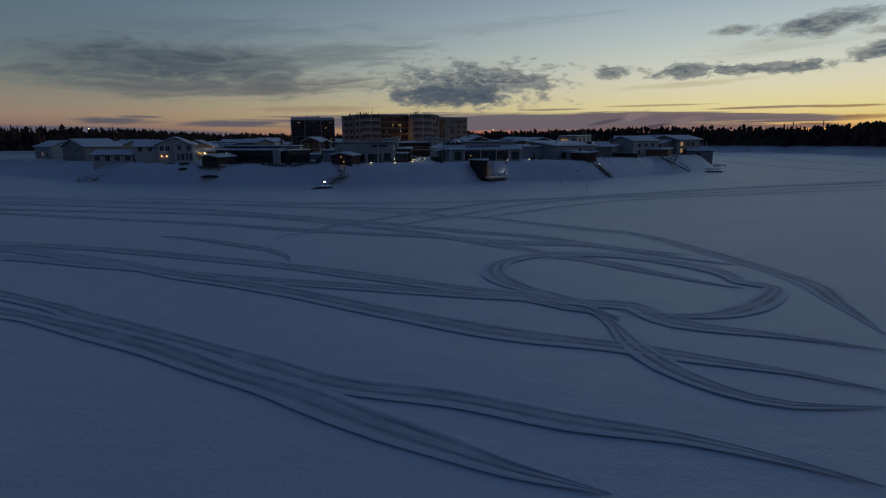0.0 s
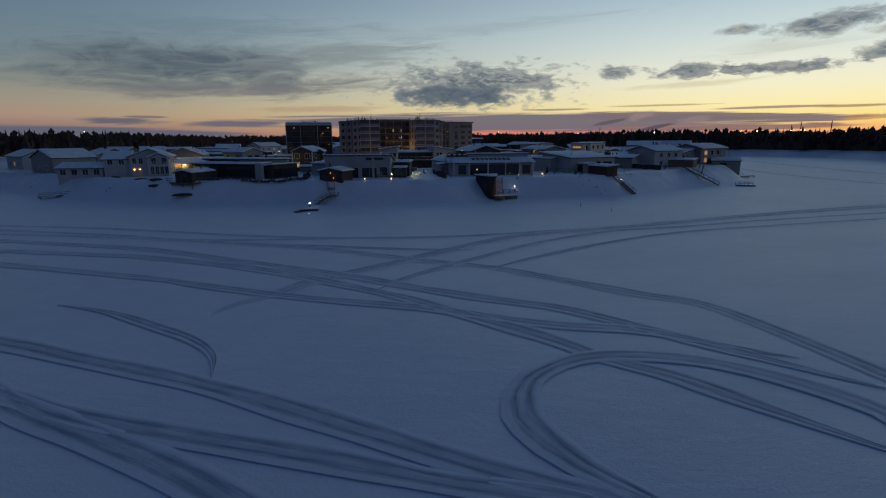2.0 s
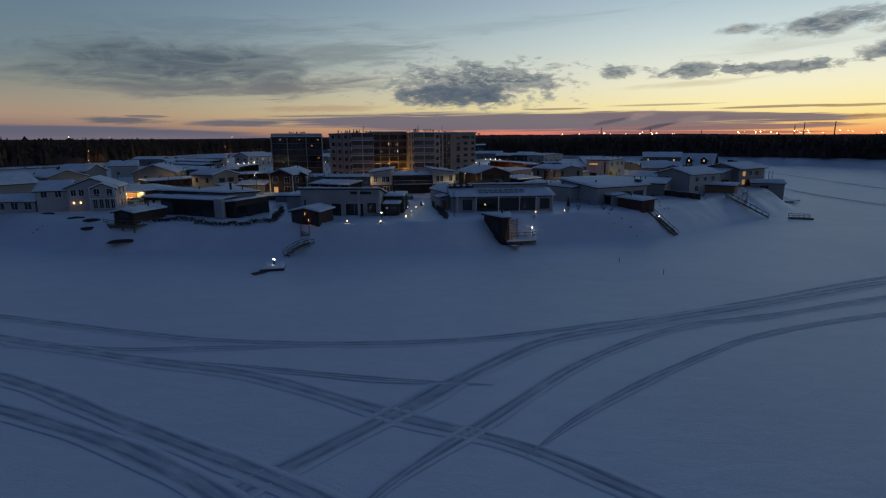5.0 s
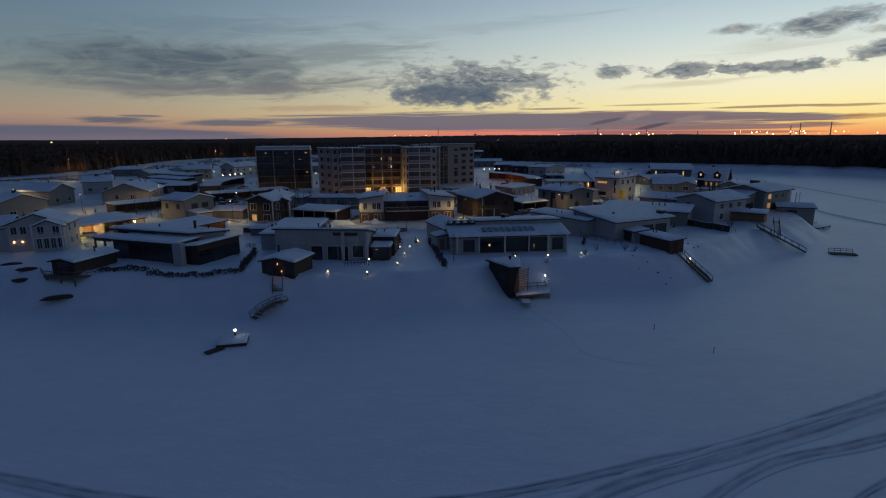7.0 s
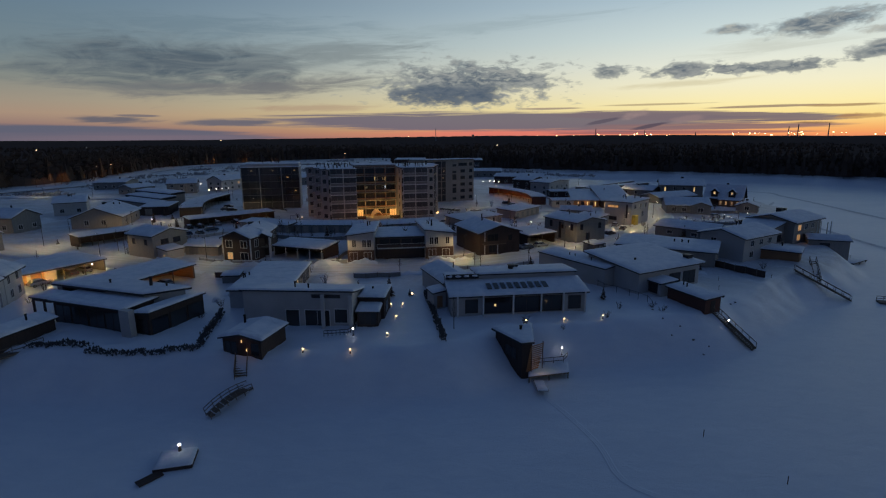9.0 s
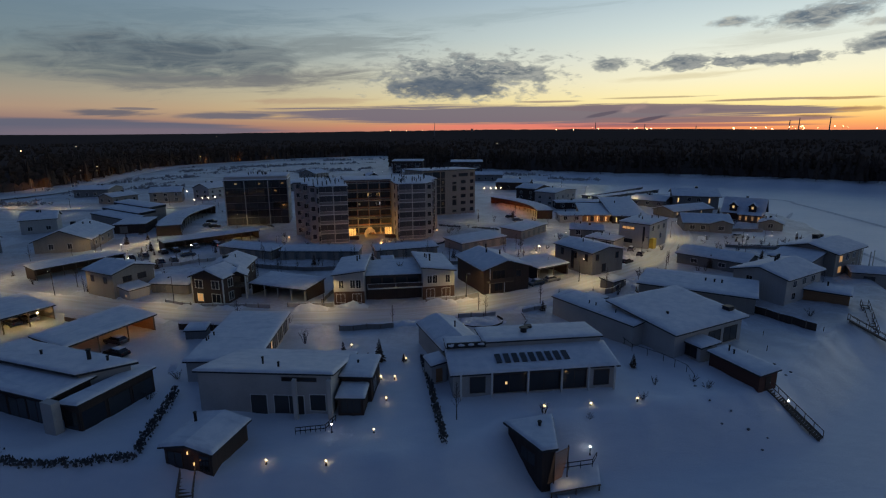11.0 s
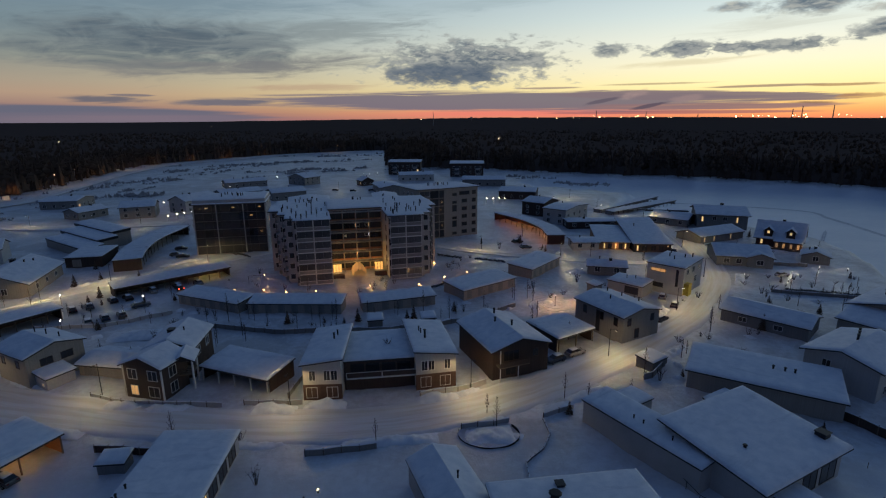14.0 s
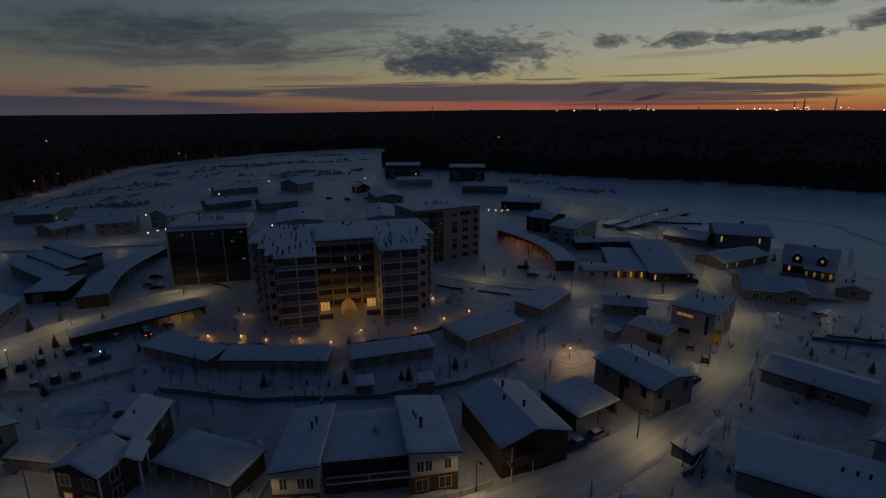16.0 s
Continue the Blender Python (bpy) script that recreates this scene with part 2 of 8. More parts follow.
def snow_colour(n, spot):
    """Wind-packed snow: broad drifts, patches and grain."""
    mp = n.add("ShaderNodeMapping")
    n.link(spot, mp.inputs[0])
    mp.inputs["Scale"].default_value = (0.5, 1.0, 1.0)
    mp.inputs["Rotation"].default_value = (0, 0, 0.5)
    broad, mid = n.noise(mp.outputs[0], 0.05, 4.0, 0.6, 0.8), n.noise(mp.outputs[0], 0.55, 5.0, 0.65, 0.4)
    grain = n.noise(spot, 6.0, 4.0, 0.7)
    f = n.m("ADD", n.m("MULTIPLY", broad, 0.5), n.m("ADD", n.m("MULTIPLY", mid, 0.35), n.m("MULTIPLY", grain, 0.15)))
    h = n.m("ADD", n.m("MULTIPLY", mid, 0.8), n.m("MULTIPLY", grain, 0.25))
    return n.mix(n.smooth(f, 0.32, 0.68), SNOW, DRIFT), h


def build_snow(n, s, spot):
    colour, h = snow_colour(n, spot)
    # Trodden and driven yards of the village, further from the bank; the grey also stands in for shade between houses.
    sp = n.add("ShaderNodeSeparateXYZ")
    n.link(spot, sp.inputs[0])
    yards = n.m("MULTIPLY", n.smooth(sp.outputs[1], 160.0, 192.0), n.smooth(sp.outputs[2], 3.0, 4.8))
    trodden = n.smooth(n.m("ADD", n.m("MULTIPLY", n.noise(spot, 0.09, 4.0, 0.6, 0.6), 0.6), n.m("MULTIPLY", n.noise(spot, 0.8, 5.0, 0.7), 0.4)), 0.36, 0.6)
    colour = n.mix(n.m("MULTIPLY", yards, n.m("ADD", 0.18, n.m("MULTIPLY", trodden, 0.6))), colour, (0.40, 0.4, 0.405, 1))
    h = n.m("ADD", h, n.m("MULTIPLY", n.m("MULTIPLY", yards, trodden), n.noise(spot, 2.2, 4.0, 0.7)))
    n.link(colour, s.inputs["Base Color"])
    s.inputs["Roughness"].default_value = 0.45
    s.inputs["Specular IOR Level"].default_value = 0.55
    bump(n, s, h, 0.55, 0.16)


def build_roof_snow(n, s, spot):
    a, b = n.noise(spot, 0.7, 4.0), n.noise(spot, 7.0, 4.0)
    f = n.m("ADD", n.m("MULTIPLY", a, 0.7), n.m("MULTIPLY", b, 0.3))
    mp = n.add("ShaderNodeMapping")
    n.link(spot, mp.inputs[0])
    mp.inputs["Scale"].default_value = (0.35, 1.0, 1.0)
    scour = n.smooth(n.noise(mp.outputs[0], 0.5, 5.0, 0.65, 0.8), 0.52, 0.72)
    col = n.mix(n.smooth(f, 0.3, 0.7), (0.66, 0.71, 0.76, 1), (0.83, 0.85, 0.87, 1))
    n.link(n.mix(n.m("MULTIPLY", scour, 0.55), col, (0.5, 0.55, 0.61, 1)), s.inputs["Base Color"])
    s.inputs["Roughness"].default_value = 0.6
    s.inputs["Specular IOR Level"].default_value = 0.25
    bump(n, s, n.m("ADD", a, n.m("MULTIPLY", b, 0.2)), 0.4, 0.08)


def build_track(n, s, spot):
    """Snow churned by runners and wheels: grey slush in the ruts that frays out to clean snow at the edges."""
    colour, h = snow_colour(n, spot)
    uv = n.add("ShaderNodeSeparateXYZ")
    n.link(n.add("ShaderNodeUVMap").outputs[0], uv.inputs[0])
    long, v = uv.outputs[0], n.m("ABSOLUTE", n.m("SUBTRACT", uv.outputs[1], 0.5))  # v: 0 in the middle, 0.5 at the edge
    streak = n.noise(n.combine(n.m("MULTIPLY", long, 0.22), n.m("MULTIPLY", uv.outputs[1], 4.5), 0.0), 1.6, 3.0, 0.5)
    patch = n.noise(spot, 0.35, 4.0)
    drift = n.noise(n.combine(n.m("MULTIPLY", long, 0.035), 0.0, 4.0), 1.0, 3.0)
    band = n.smooth(v, 0.5, 0.12)
    rut = n.smooth(n.m("ABSOLUTE", n.m("SUBTRACT", v, n.m("ADD", 0.1, n.m("MULTIPLY", drift, 0.18)))), 0.16, 0.0)
    worn = n.smooth(n.m("ADD", n.m("MULTIPLY", streak, 0.55), n.m("MULTIPLY", patch, 0.45)), 0.28, 0.66)
    f = n.m("MULTIPLY", n.m("ADD", n.m("MULTIPLY", band, 0.5), n.m("MULTIPLY", rut, 0.5)), n.m("ADD", 0.2, n.m("MULTIPLY", worn, 0.8)))
    fade = n.smooth(n.noise(n.combine(n.m("MULTIPLY", long, 0.02), 3.0, 1.0), 1.0, 2.0), 0.3, 0.6, 0.55, 1.0)
    f = n.m("MULTIPLY", f, fade)
    slush = n.mix(patch, (0.14, 0.17, 0.235, 1), (0.29, 0.34, 0.43, 1))
    n.link(n.mix(n.m("MULTIPLY", f, 1.1, clamp=True), colour, slush), s.inputs["Base Color"])
    s.inputs["Roughness"].default_value = 0.55
    s.inputs["Specular IOR Level"].default_value = 0.3
    bump(n, s, n.m("SUBTRACT", h, n.m("MULTIPLY", f, 0.8)), 0.5, 0.08)


def build_road(n, s, spot):
    """Ploughed and driven snow with faint wheel lanes and grit."""
    colour, h = snow_colour(n, spot)
    uv = n.add("ShaderNodeSeparateXYZ")
    n.link(n.add("ShaderNodeUVMap").outputs[0], uv.inputs[0])
    lane = n.noise(n.combine(n.m("MULTIPLY", uv.outputs[0], 0.05), n.m("MULTIPLY", uv.outputs[1], 7.0), 0.0), 1.3, 4.0)
    edge = n.smooth(n.m("ABSOLUTE", n.m("SUBTRACT", uv.outputs[1], 0.5)), 0.5, 0.36)
    f = n.m("MULTIPLY", n.smooth(lane, 0.35, 0.7), edge)
    n.link(n.mix(n.m("ADD", 0.25, n.m("MULTIPLY", f, 0.45)), colour, (0.50, 0.46, 0.40, 1)), s.inputs["Base Color"])
    s.inputs["Roughness"].default_value = 0.55
    bump(n, s, n.m("SUBTRACT", h, n.m("MULTIPLY", f, 0.6)), 0.5, 0.1)


def build_glass(n, s, spot):
    rnd = n.add("ShaderNodeObjectInfo").outputs["Random"]
    n.link(n.mix(rnd, (0.012, 0.014, 0.018, 1), (0.05, 0.05, 0.05, 1)), s.inputs["Base Color"])
    s.inputs["Roughness"].default_value = 0.08
    s.inputs["Specular IOR Level"].default_value = 0.6


def build_needles(n, s, spot):
    isl = n.add("ShaderNodeNewGeometry").outputs["Random Per Island"]
    n.link(n.mix(isl, (0.085, 0.06, 0.045, 1), (0.12, 0.088, 0.068, 1)), s.inputs["Base Color"])
    s.inputs["Roughness"].default_value = 1.0
    s.inputs["Specular IOR Level"].default_value = 0.0


snow = material("wind_packed_snow", build_snow)
roof_snow = material("roof_snow", build_roof_snow)
track_snow = material("churned_snow", build_track)
road_snow = material("driven_snow", build_road)
glass = material("dark_window_glass", build_glass)
needles = material("dark_needles", build_needles)
render_white = plain("white_render", (0.38, 0.37, 0.36), (0.49, 0.48, 0.46), 0.8, 1.0)
render_grey = plain("grey_render", (0.36, 0.355, 0.35), (0.47, 0.46, 0.45), 0.8, 1.0)
board_white = boards("white_boards", (0.42, 0.41, 0.40), (0.54, 0.53, 0.51))
board_beige = boards("beige_boards", (0.27, 0.25, 0.22), (0.38, 0.35, 0.31))
board_grey = boards("grey_boards", (0.17, 0.17, 0.17), (0.27, 0.27, 0.26))
board_brown = boards("brown_boards", (0.045, 0.030, 0.024), (0.085, 0.055, 0.042))
board_red = boards("red_brown_boards", (0.075, 0.028, 0.02), (0.13, 0.048, 0.03), across=2)
board_dark = boards("tarred_boards", (0.034, 0.022, 0.018), (0.07, 0.046, 0.037))
board_pine = boards("pine_boards", (0.30, 0.15, 0.07), (0.42, 0.23, 0.11), across=2)
concrete = plain("concrete", (0.26, 0.25, 0.24), (0.38, 0.37, 0.35), 0.85, 1.0)
fascia = plain("dark_sheet_metal", (0.02, 0.022, 0.026), (0.045, 0.047, 0.05), 0.5, 2.0, metal=0.4)
steel = plain("galvanised_steel", (0.28, 0.29, 0.30), (0.4, 0.41, 0.42), 0.4, 3.0, metal=0.9)
black_metal = plain("black_metal", (0.015, 0.015, 0.016), (0.035, 0.035, 0.036), 0.45, 3.0, metal=0.5)
trim_white = plain("white_trim", (0.6, 0.6, 0.58), (0.72, 0.72, 0.7), 0.6, 3.0)
timber = plain("weathered_timber", (0.10, 0.075, 0.055), (0.2, 0.16, 0.12), 0.8, 3.0, stretch=(1, 8, 8))
bark = plain("bark", (0.05, 0.04, 0.035), (0.12, 0.10, 0.085), 0.9, 6.0)
twigs = plain("bare_twigs", (0.035, 0.027, 0.024), (0.08, 0.06, 0.05), 0.9, 6.0)
hedge_mat = plain("frosted_hedge", (0.03, 0.032, 0.03), (0.11, 0.115, 0.12), 0.9, 4.0, relief=0.8)
scrub_mat = plain("frosted_scrub", (0.2, 0.19, 0.19), (0.46, 0.47, 0.49), 0.9, 1.2, relief=0.8)
rubber = plain("tyre_rubber", (0.012, 0.012, 0.012), (0.03, 0.03, 0.03), 0.85, 8.0)


def build_canopy(n, s, spot):
    a, b = n.noise(spot, 0.02, 4.0), n.noise(spot, 0.3, 4.0)
    n.link(n.mix(n.m("ADD", n.m("MULTIPLY", a, 0.5), n.m("MULTIPLY", b, 0.5)), (0.1, 0.072, 0.057, 1), (0.14, 0.104, 0.084, 1)), s.inputs["Base Color"])
    s.inputs["Roughness"].default_value = 1.0
    s.inputs["Specular IOR Level"].default_value = 0.0
    bump(n, s, b, 1.0, 1.0)


canopy_mat = material("far_forest_canopy", build_canopy)
rock = plain("shore_stone", (0.1, 0.1, 0.1), (0.22, 0.22, 0.21), 0.9, 2.0, relief=0.6)
recess_wall = plain("terracotta_render", (0.26, 0.13, 0.07), (0.36, 0.19, 0.11), 0.85, 1.0)
brick_mat = plain("brown_brick", (0.07, 0.04, 0.03), (0.12, 0.07, 0.05), 0.85, 4.0)
# The panes' pale grey stands in for reflected sky.
balcony_glass = plain("balcony_glass", (0.05, 0.055, 0.065), (0.13, 0.135, 0.14), 0.15, 1.5, 0.02, vary=0.8)
rail_glass = plain("frosted_railing", (0.16, 0.16, 0.165), (0.26, 0.26, 0.26), 0.4, 1.5, 0.02)
yellow_paint = plain("yellow_paint", (0.55, 0.40, 0.04), (0.7, 0.52, 0.08), 0.6, 2.0)
lit_warm = glowing("lamplit_room", (1.0, 0.5, 0.13), 0.36)
lit_bright = glowing("brightly_lit_room", (1.0, 0.62, 0.22), 0.75)
# Faint emission stands in for lamplight in the entrance canopy, itself no lamp.
lit_canopy = glowing("lamplit_canopy_glass", (1.0, 0.52, 0.16), 0.1)
bulb_tv = bulb("blue_white_screen", (0.75, 0.8, 1.0), 1.6)
lit_pale = glowing("pale_lit_room", (1.0, 0.72, 0.38), 0.4)
bulb_orange = bulb("sodium_bulb", (1.0, 0.5, 0.2), 9.0)
bulb_white = bulb("white_bulb", (1.0, 0.84, 0.58), 15.0)
bulb_garden = bulb("garden_bulb", (1.0, 0.7, 0.34), 7.0)
bulb_cold = bulb("cold_bulb", (1.0, 0.98, 0.95), 12.0)
bulb_far = bulb("far_sodium_bulb", (1.0, 0.58, 0.26), 9.0)
tail_red = bulb("tail_light", (1.0, 0.08, 0.03), 6.0)
PAINTS = [plain("car_paint_%s" % k, lo, hi, 0.3, 5.0, 0.02, 0.5) for k, lo, hi in
          (("black", (0.01, 0.01, 0.012), (0.02, 0.02, 0.022)), ("grey", (0.08, 0.085, 0.09), (0.11, 0.115, 0.12)),
           ("silver", (0.3, 0.31, 0.32), (0.36, 0.37, 0.38)), ("blue", (0.02, 0.035, 0.07), (0.03, 0.05, 0.09)), ("red", (0.14, 0.015, 0.012), (0.18, 0.02, 0.016)))]


# ---------------------------------------------------------------- mesh helpers
GZ = 5.1  # the built land lies this high over the ice


def mesh_of(bm, name, smooth=False):
    me = bpy.data.meshes.new(name)
    bm.to_mesh(me)
    bm.free()
    if smooth:
        for p in me.polygons:
            p.use_smooth = True
    return me


def part(name, bm, mat, parent, label="", at=None, smooth=False):
    """Links a bmesh (or a mesh) as one mesh object under a thing or a part."""
    me = mesh_of(bm, name, smooth) if isinstance(bm, bmesh.types.BMesh) else bm
    if mat and not me.materials:
        me.materials.append(mat)
    ob = new(name, me)
    ob.parent = parent
    if at is not None:
        ob.matrix_basis = at
    if label:
        ob["label"] = label
    return ob


def thing(name, m, label, category, group="", kind=""):
    ob = new(name)
    ob.empty_display_size = 0.5
    ob.matrix_basis = m
    return tagged(ob, label, category, group, kind)


def solid(name, bm, mat, label, category, group="", kind="", at=None, smooth=False):
    """A top-level thing of one mesh."""
    ob = part(name, bm, mat, None, "", at, smooth)
    return tagged(ob, label, category, group, kind)


def box(bm, x0, x1, y0, y1, z0, z1, m=None):
    vs = [bm.verts.new((x, y, z)) for z in (z0, z1) for x, y in ((x0, y0), (x1, y0), (x1, y1), (x0, y1))]
    if m is not None:
        for v in vs:
            v.co = m @ v.co
    for f in ((3, 2, 1, 0), (4, 5, 6, 7), (0, 1, 5, 4), (1, 2, 6, 5), (2, 3, 7, 6), (3, 0, 4, 7)):
        bm.faces.new([vs[i] for i in f])
    return vs


def beam(bm, a, b, r, sides=6, r2=None):
    """A round bar from a to b, which may taper."""
    a, b = Vector(a), Vector(b)
    q = (b - a).to_track_quat("Z", "Y")
    rings = []
    for p, rad in ((a, r), (b, r if r2 is None else r2)):
        rings.append([bm.verts.new(p + q @ Vector((rad * math.cos(k * math.tau / sides), rad * math.sin(k * math.tau / sides), 0))) for k in range(sides)])
    for k in range(sides):
        bm.faces.new((rings[0][k], rings[0][(k + 1) % sides], rings[1][(k + 1) % sides], rings[1][k]))
    bm.faces.new(rings[0][::-1])
    bm.faces.new(rings[1])


def plank(bm, a, b, width, thick):
    """A flat bar from a to b, its width level."""
    a, b = Vector(a), Vector(b)
    d = (b - a).normalized()
    s = d.cross(Vector((0, 0, 1)))
    s = s.normalized() * width / 2 if s.length > 1e-4 else Vector((width / 2, 0, 0))
    u = s.cross(d).normalized() * thick / 2
    vs = [bm.verts.new(p + i * s + j * u) for p in (a, b) for i, j in ((-1, -1), (1, -1), (1, 1), (-1, 1))]
    for f in ((3, 2, 1, 0), (4, 5, 6, 7), (0, 1, 5, 4), (1, 2, 6, 5), (2, 3, 7, 6), (3, 0, 4, 7)):
        bm.faces.new([vs[i] for i in f])


def blob(bm, at, size, rough=0.25, detail=2, seed=0, flat=None):
    """A lumpy ball; flat: the height under which it is cut level."""
    got = bmesh.ops.create_icosphere(bm, subdivisions=detail, radius=1.0)["verts"]
    for v in got:
        k = 1 + rough * noise.noise(v.co * 1.7 + Vector((seed * 3.1, seed * 7.7, 0)))
        v.co = Vector(at) + Vector((v.co.x * size[0] * k, v.co.y * size[1] * k, v.co.z * size[2] * k))
        if flat is not None and v.co.z < flat:
            v.co.z = flat
    return got


def curve_points(pts, step):
    """Points along a smooth curve through pts, about step apart."""
    p = [Vector((*q, 0)) for q in pts]
    p = [2 * p[0] - p[1], *p, 2 * p[-1] - p[-2]]
    out = []
    for i in range(1, len(p) - 2):
        a, b, c, d = p[i - 1: i + 3]
        n = max(2, int((c - b).length / step))
        for k in range(n):
            t = k / n
            out.append(0.5 * ((2 * b) + (c - a) * t + (2 * a - 5 * b + 4 * c - d) * t * t + (3 * b - a - 3 * c + d) * t ** 3))
    return out + [p[-2]]


# ---------------------------------------------------------------- the ground: ice, bank and village land in one sheet
SHORE = [(-700, 480), (-420, 330), (-260, 250), (-150, 180), (-100, 150), (-72, 138), (-45, 137), (-27, 135.4), (-14, 135.8), (3, 138.5), (12, 145.5), (21, 146.5), (30, 148), (45, 151.5), (58, 160),
         (74, 174), (90, 184.5), (103, 196), (113, 215), (124, 240), (140, 268), (150, 292), (152, 318), (138, 344), (118, 368), (100, 396), (112, 424), (128, 446),
         (100, 470), (60, 500), (90, 540), (180, 508), (245, 472), (300, 430), (285, 340), (310, 240), (380, 140), (520, 40), (900, -100), (5200, -300), (5200, 5600), (-5200, 5600), (-5200, 700)]
shore = np.array(SHORE, float)


def land_depth(x, y):
    """How far a place lies inside the shoreline in metres; below 0 on the ice."""
    x, y = np.asarray(x, float), np.asarray(y, float)
    best, inside = np.full(x.shape, 1e9), np.zeros(x.shape, bool)
    for (ax, ay), (bx, by) in zip(shore, np.roll(shore, -1, 0)):
        dx, dy = bx - ax, by - ay
        t = np.clip(((x - ax) * dx + (y - ay) * dy) / (dx * dx + dy * dy), 0, 1)
        best = np.minimum(best, np.hypot(x - ax - t * dx, y - ay - t * dy))
        with np.errstate(divide="ignore", invalid="ignore"):
            inside ^= ((ay > y) != (by > y)) & (x < dx * (y - ay) / (dy if dy else 1e-9) + ax)
    return np.where(inside, best, -best)


def wave(x, y):
    return (np.sin(x * 0.31 + 1.7 * np.sin(y * 0.17)) * np.sin(y * 0.27 + 1.3 * np.sin(x * 0.13)) + 0.5 * np.sin(x * 0.83 + y * 0.59) * np.sin(y * 0.71 - x * 0.37))


def ground_height(x, y):
    x, y = np.asarray(x, float), np.asarray(y, float)
    d = land_depth(x, y)
    k = np.clip(d / 9.0, 0, 1)
    z = GZ * k * k * (3 - 2 * k)
    rough = (0.09 * wave(x * 2.3 + 5, y * 2.1) + 0.06 * wave(x * 4.7, y * 5.3 + 2)) * (1 + 5 * k * (1 - k))
    return z + np.where(d > 0, rough * np.clip(d / 6, 0, 1), 0) + np.where(d > 0, 0.13 * np.clip(d / 6, 0, 1) * (1 + 1.6 * 4 * k * (1 - k)) * wave(x, y), 0.004 * wave(x * 0.4, y * 0.4)) - np.where(d > 9.0, 0.16, 0)


def gz(x, y):
    return float(ground_height(np.array([x]), np.array([y]))[0])


def spread(lo, hi, fine_lo, fine_hi, step, grow=1.25):
    v = list(np.arange(fine_lo, fine_hi + step / 2, step))
    s = step
    while v[-1] < hi:
        s *= grow
        v.append(min(hi, v[-1] + s))
    s = step
    while v[0] > lo:
        s *= grow
        v.insert(0, max(lo, v[0] - s))
    return np.array(v)


def sheet(name, xs, ys, zs, mat):
    nx, ny = len(xs), len(ys)
    co = np.stack([np.repeat(xs[None], ny, 0), np.repeat(ys[:, None], nx, 1), zs], -1).reshape(-1, 3)
    i = (np.arange(ny - 1)[:, None] * nx + np.arange(nx - 1)[None]).ravel()
    faces = np.stack([i, i + 1, i + nx + 1, i + nx], 1)
    me = bpy.data.meshes.new(name)
    me.from_pydata(co.tolist(), [], faces.tolist())
    for p in me.polygons:
        p.use_smooth = True
    me.materials.append(mat)
    return new(name, me)


gx, gy = spread(-5000, 5000, -125, 150, 1.15, 1.1), spread(-900, 5200, 130, 320, 1.15, 1.1)
X, Y = np.meshgrid(gx, gy)
tagged(sheet("ground", gx, gy, ground_height(X, Y), snow), "snow-covered frozen lake and shore land", "snow", kind="structure")


def ribbon(name, pts, width, lift, mat, label, category, over_land=False, profile=((0, 0.0), (1, 0.0)), step=1.2, fray=0.0):
    """A strip along a curve with a cross profile of (place across from 0 to 1, height); it follows the ground."""
    line = curve_points(pts, step)
    bm = bmesh.new()
    uv = bm.loops.layers.uv.new("UVMap")
    rows, run = [], 0.0
    for i, p in enumerate(line):
        d = (line[min(i + 1, len(line) - 1)] - line[max(i - 1, 0)]).normalized()
        s = Vector((d.y, -d.x, 0))
        run += (p - line[i - 1]).length if i else 0
        w = width * (1 + fray * noise.noise(Vector((run * 0.12, len(pts), 0))))
        if fray:
            w *= min(1.0, 0.05 + i / 8, 0.05 + (len(line) - 1 - i) / 8)
        row = []
        for v, h in profile:
            q = p + s * w * (v - 0.5)
            z = (gz(q.x, q.y) if over_land else 0.015) + lift + h
            row.append((bm.verts.new((q.x, q.y, z)), (run, v)))
        rows.append(row)
    for a, b in zip(rows, rows[1:]):
        for k in range(len(profile) - 1):
            quad = (a[k], a[k + 1], b[k + 1], b[k])
            f = bm.faces.new([q[0] for q in quad])
            f.smooth = True
            for loop, q in zip(f.loops, quad):
                loop[uv].uv = q[1]
    bm.normal_update()
    for f in bm.faces:
        if f.normal.z < 0:
            f.normal_flip()
    return solid(name, bm, mat, label, category, kind="structure")


RUTS = ((0, 0.0), (0.1, 0.018), (0.2, 0.022), (0.3, 0.006), (0.4, 0.012), (0.5, 0.02), (0.6, 0.012), (0.7, 0.006), (0.8, 0.022), (0.9, 0.018), (1, 0.0))
LAID = []


def track(w, *pts):
    """Vehicle ruts of width w over the lake snow; each later one lies a hair above the earlier."""
    LAID.append(pts)
    ribbon("vehicle_track", pts, w * 1.15, 0.004 + 0.003 * len(LAID), track_snow, "grey churned vehicle ruts in lake snow", "vehicle track", profile=RUTS, fray=0.35)


track(1.6, (-108.7, 111.3), (-63.7, 104.2), (-54.1, 102.3), (-39.9, 98.3), (-27.5, 95.2), (-16.7, 94), (-6.4, 94), (3.9, 95.4), (14.9, 98.6), (27.3, 102.7), (42.1, 109), (75.7, 123.2), (176.5, 159.4))
track(1.5, (-101.4, 102.2), (-56.4, 95.8), (-44.1, 93.6), (-33, 92.3), (-23.1, 92.9), (-13.1, 93.3))
track(1.9, (-103.4, 108.4), (-58.4, 98.1), (-44.4, 94.1), (-31.9, 90.3), (-17.6, 86.3), (-3.8, 79.3), (5.1, 75.3), (12.7, 69.4), (18.4, 64.6), (23.9, 59.7), (28.6, 41.2), (27.3, 34.3), (25.6, 28.3))
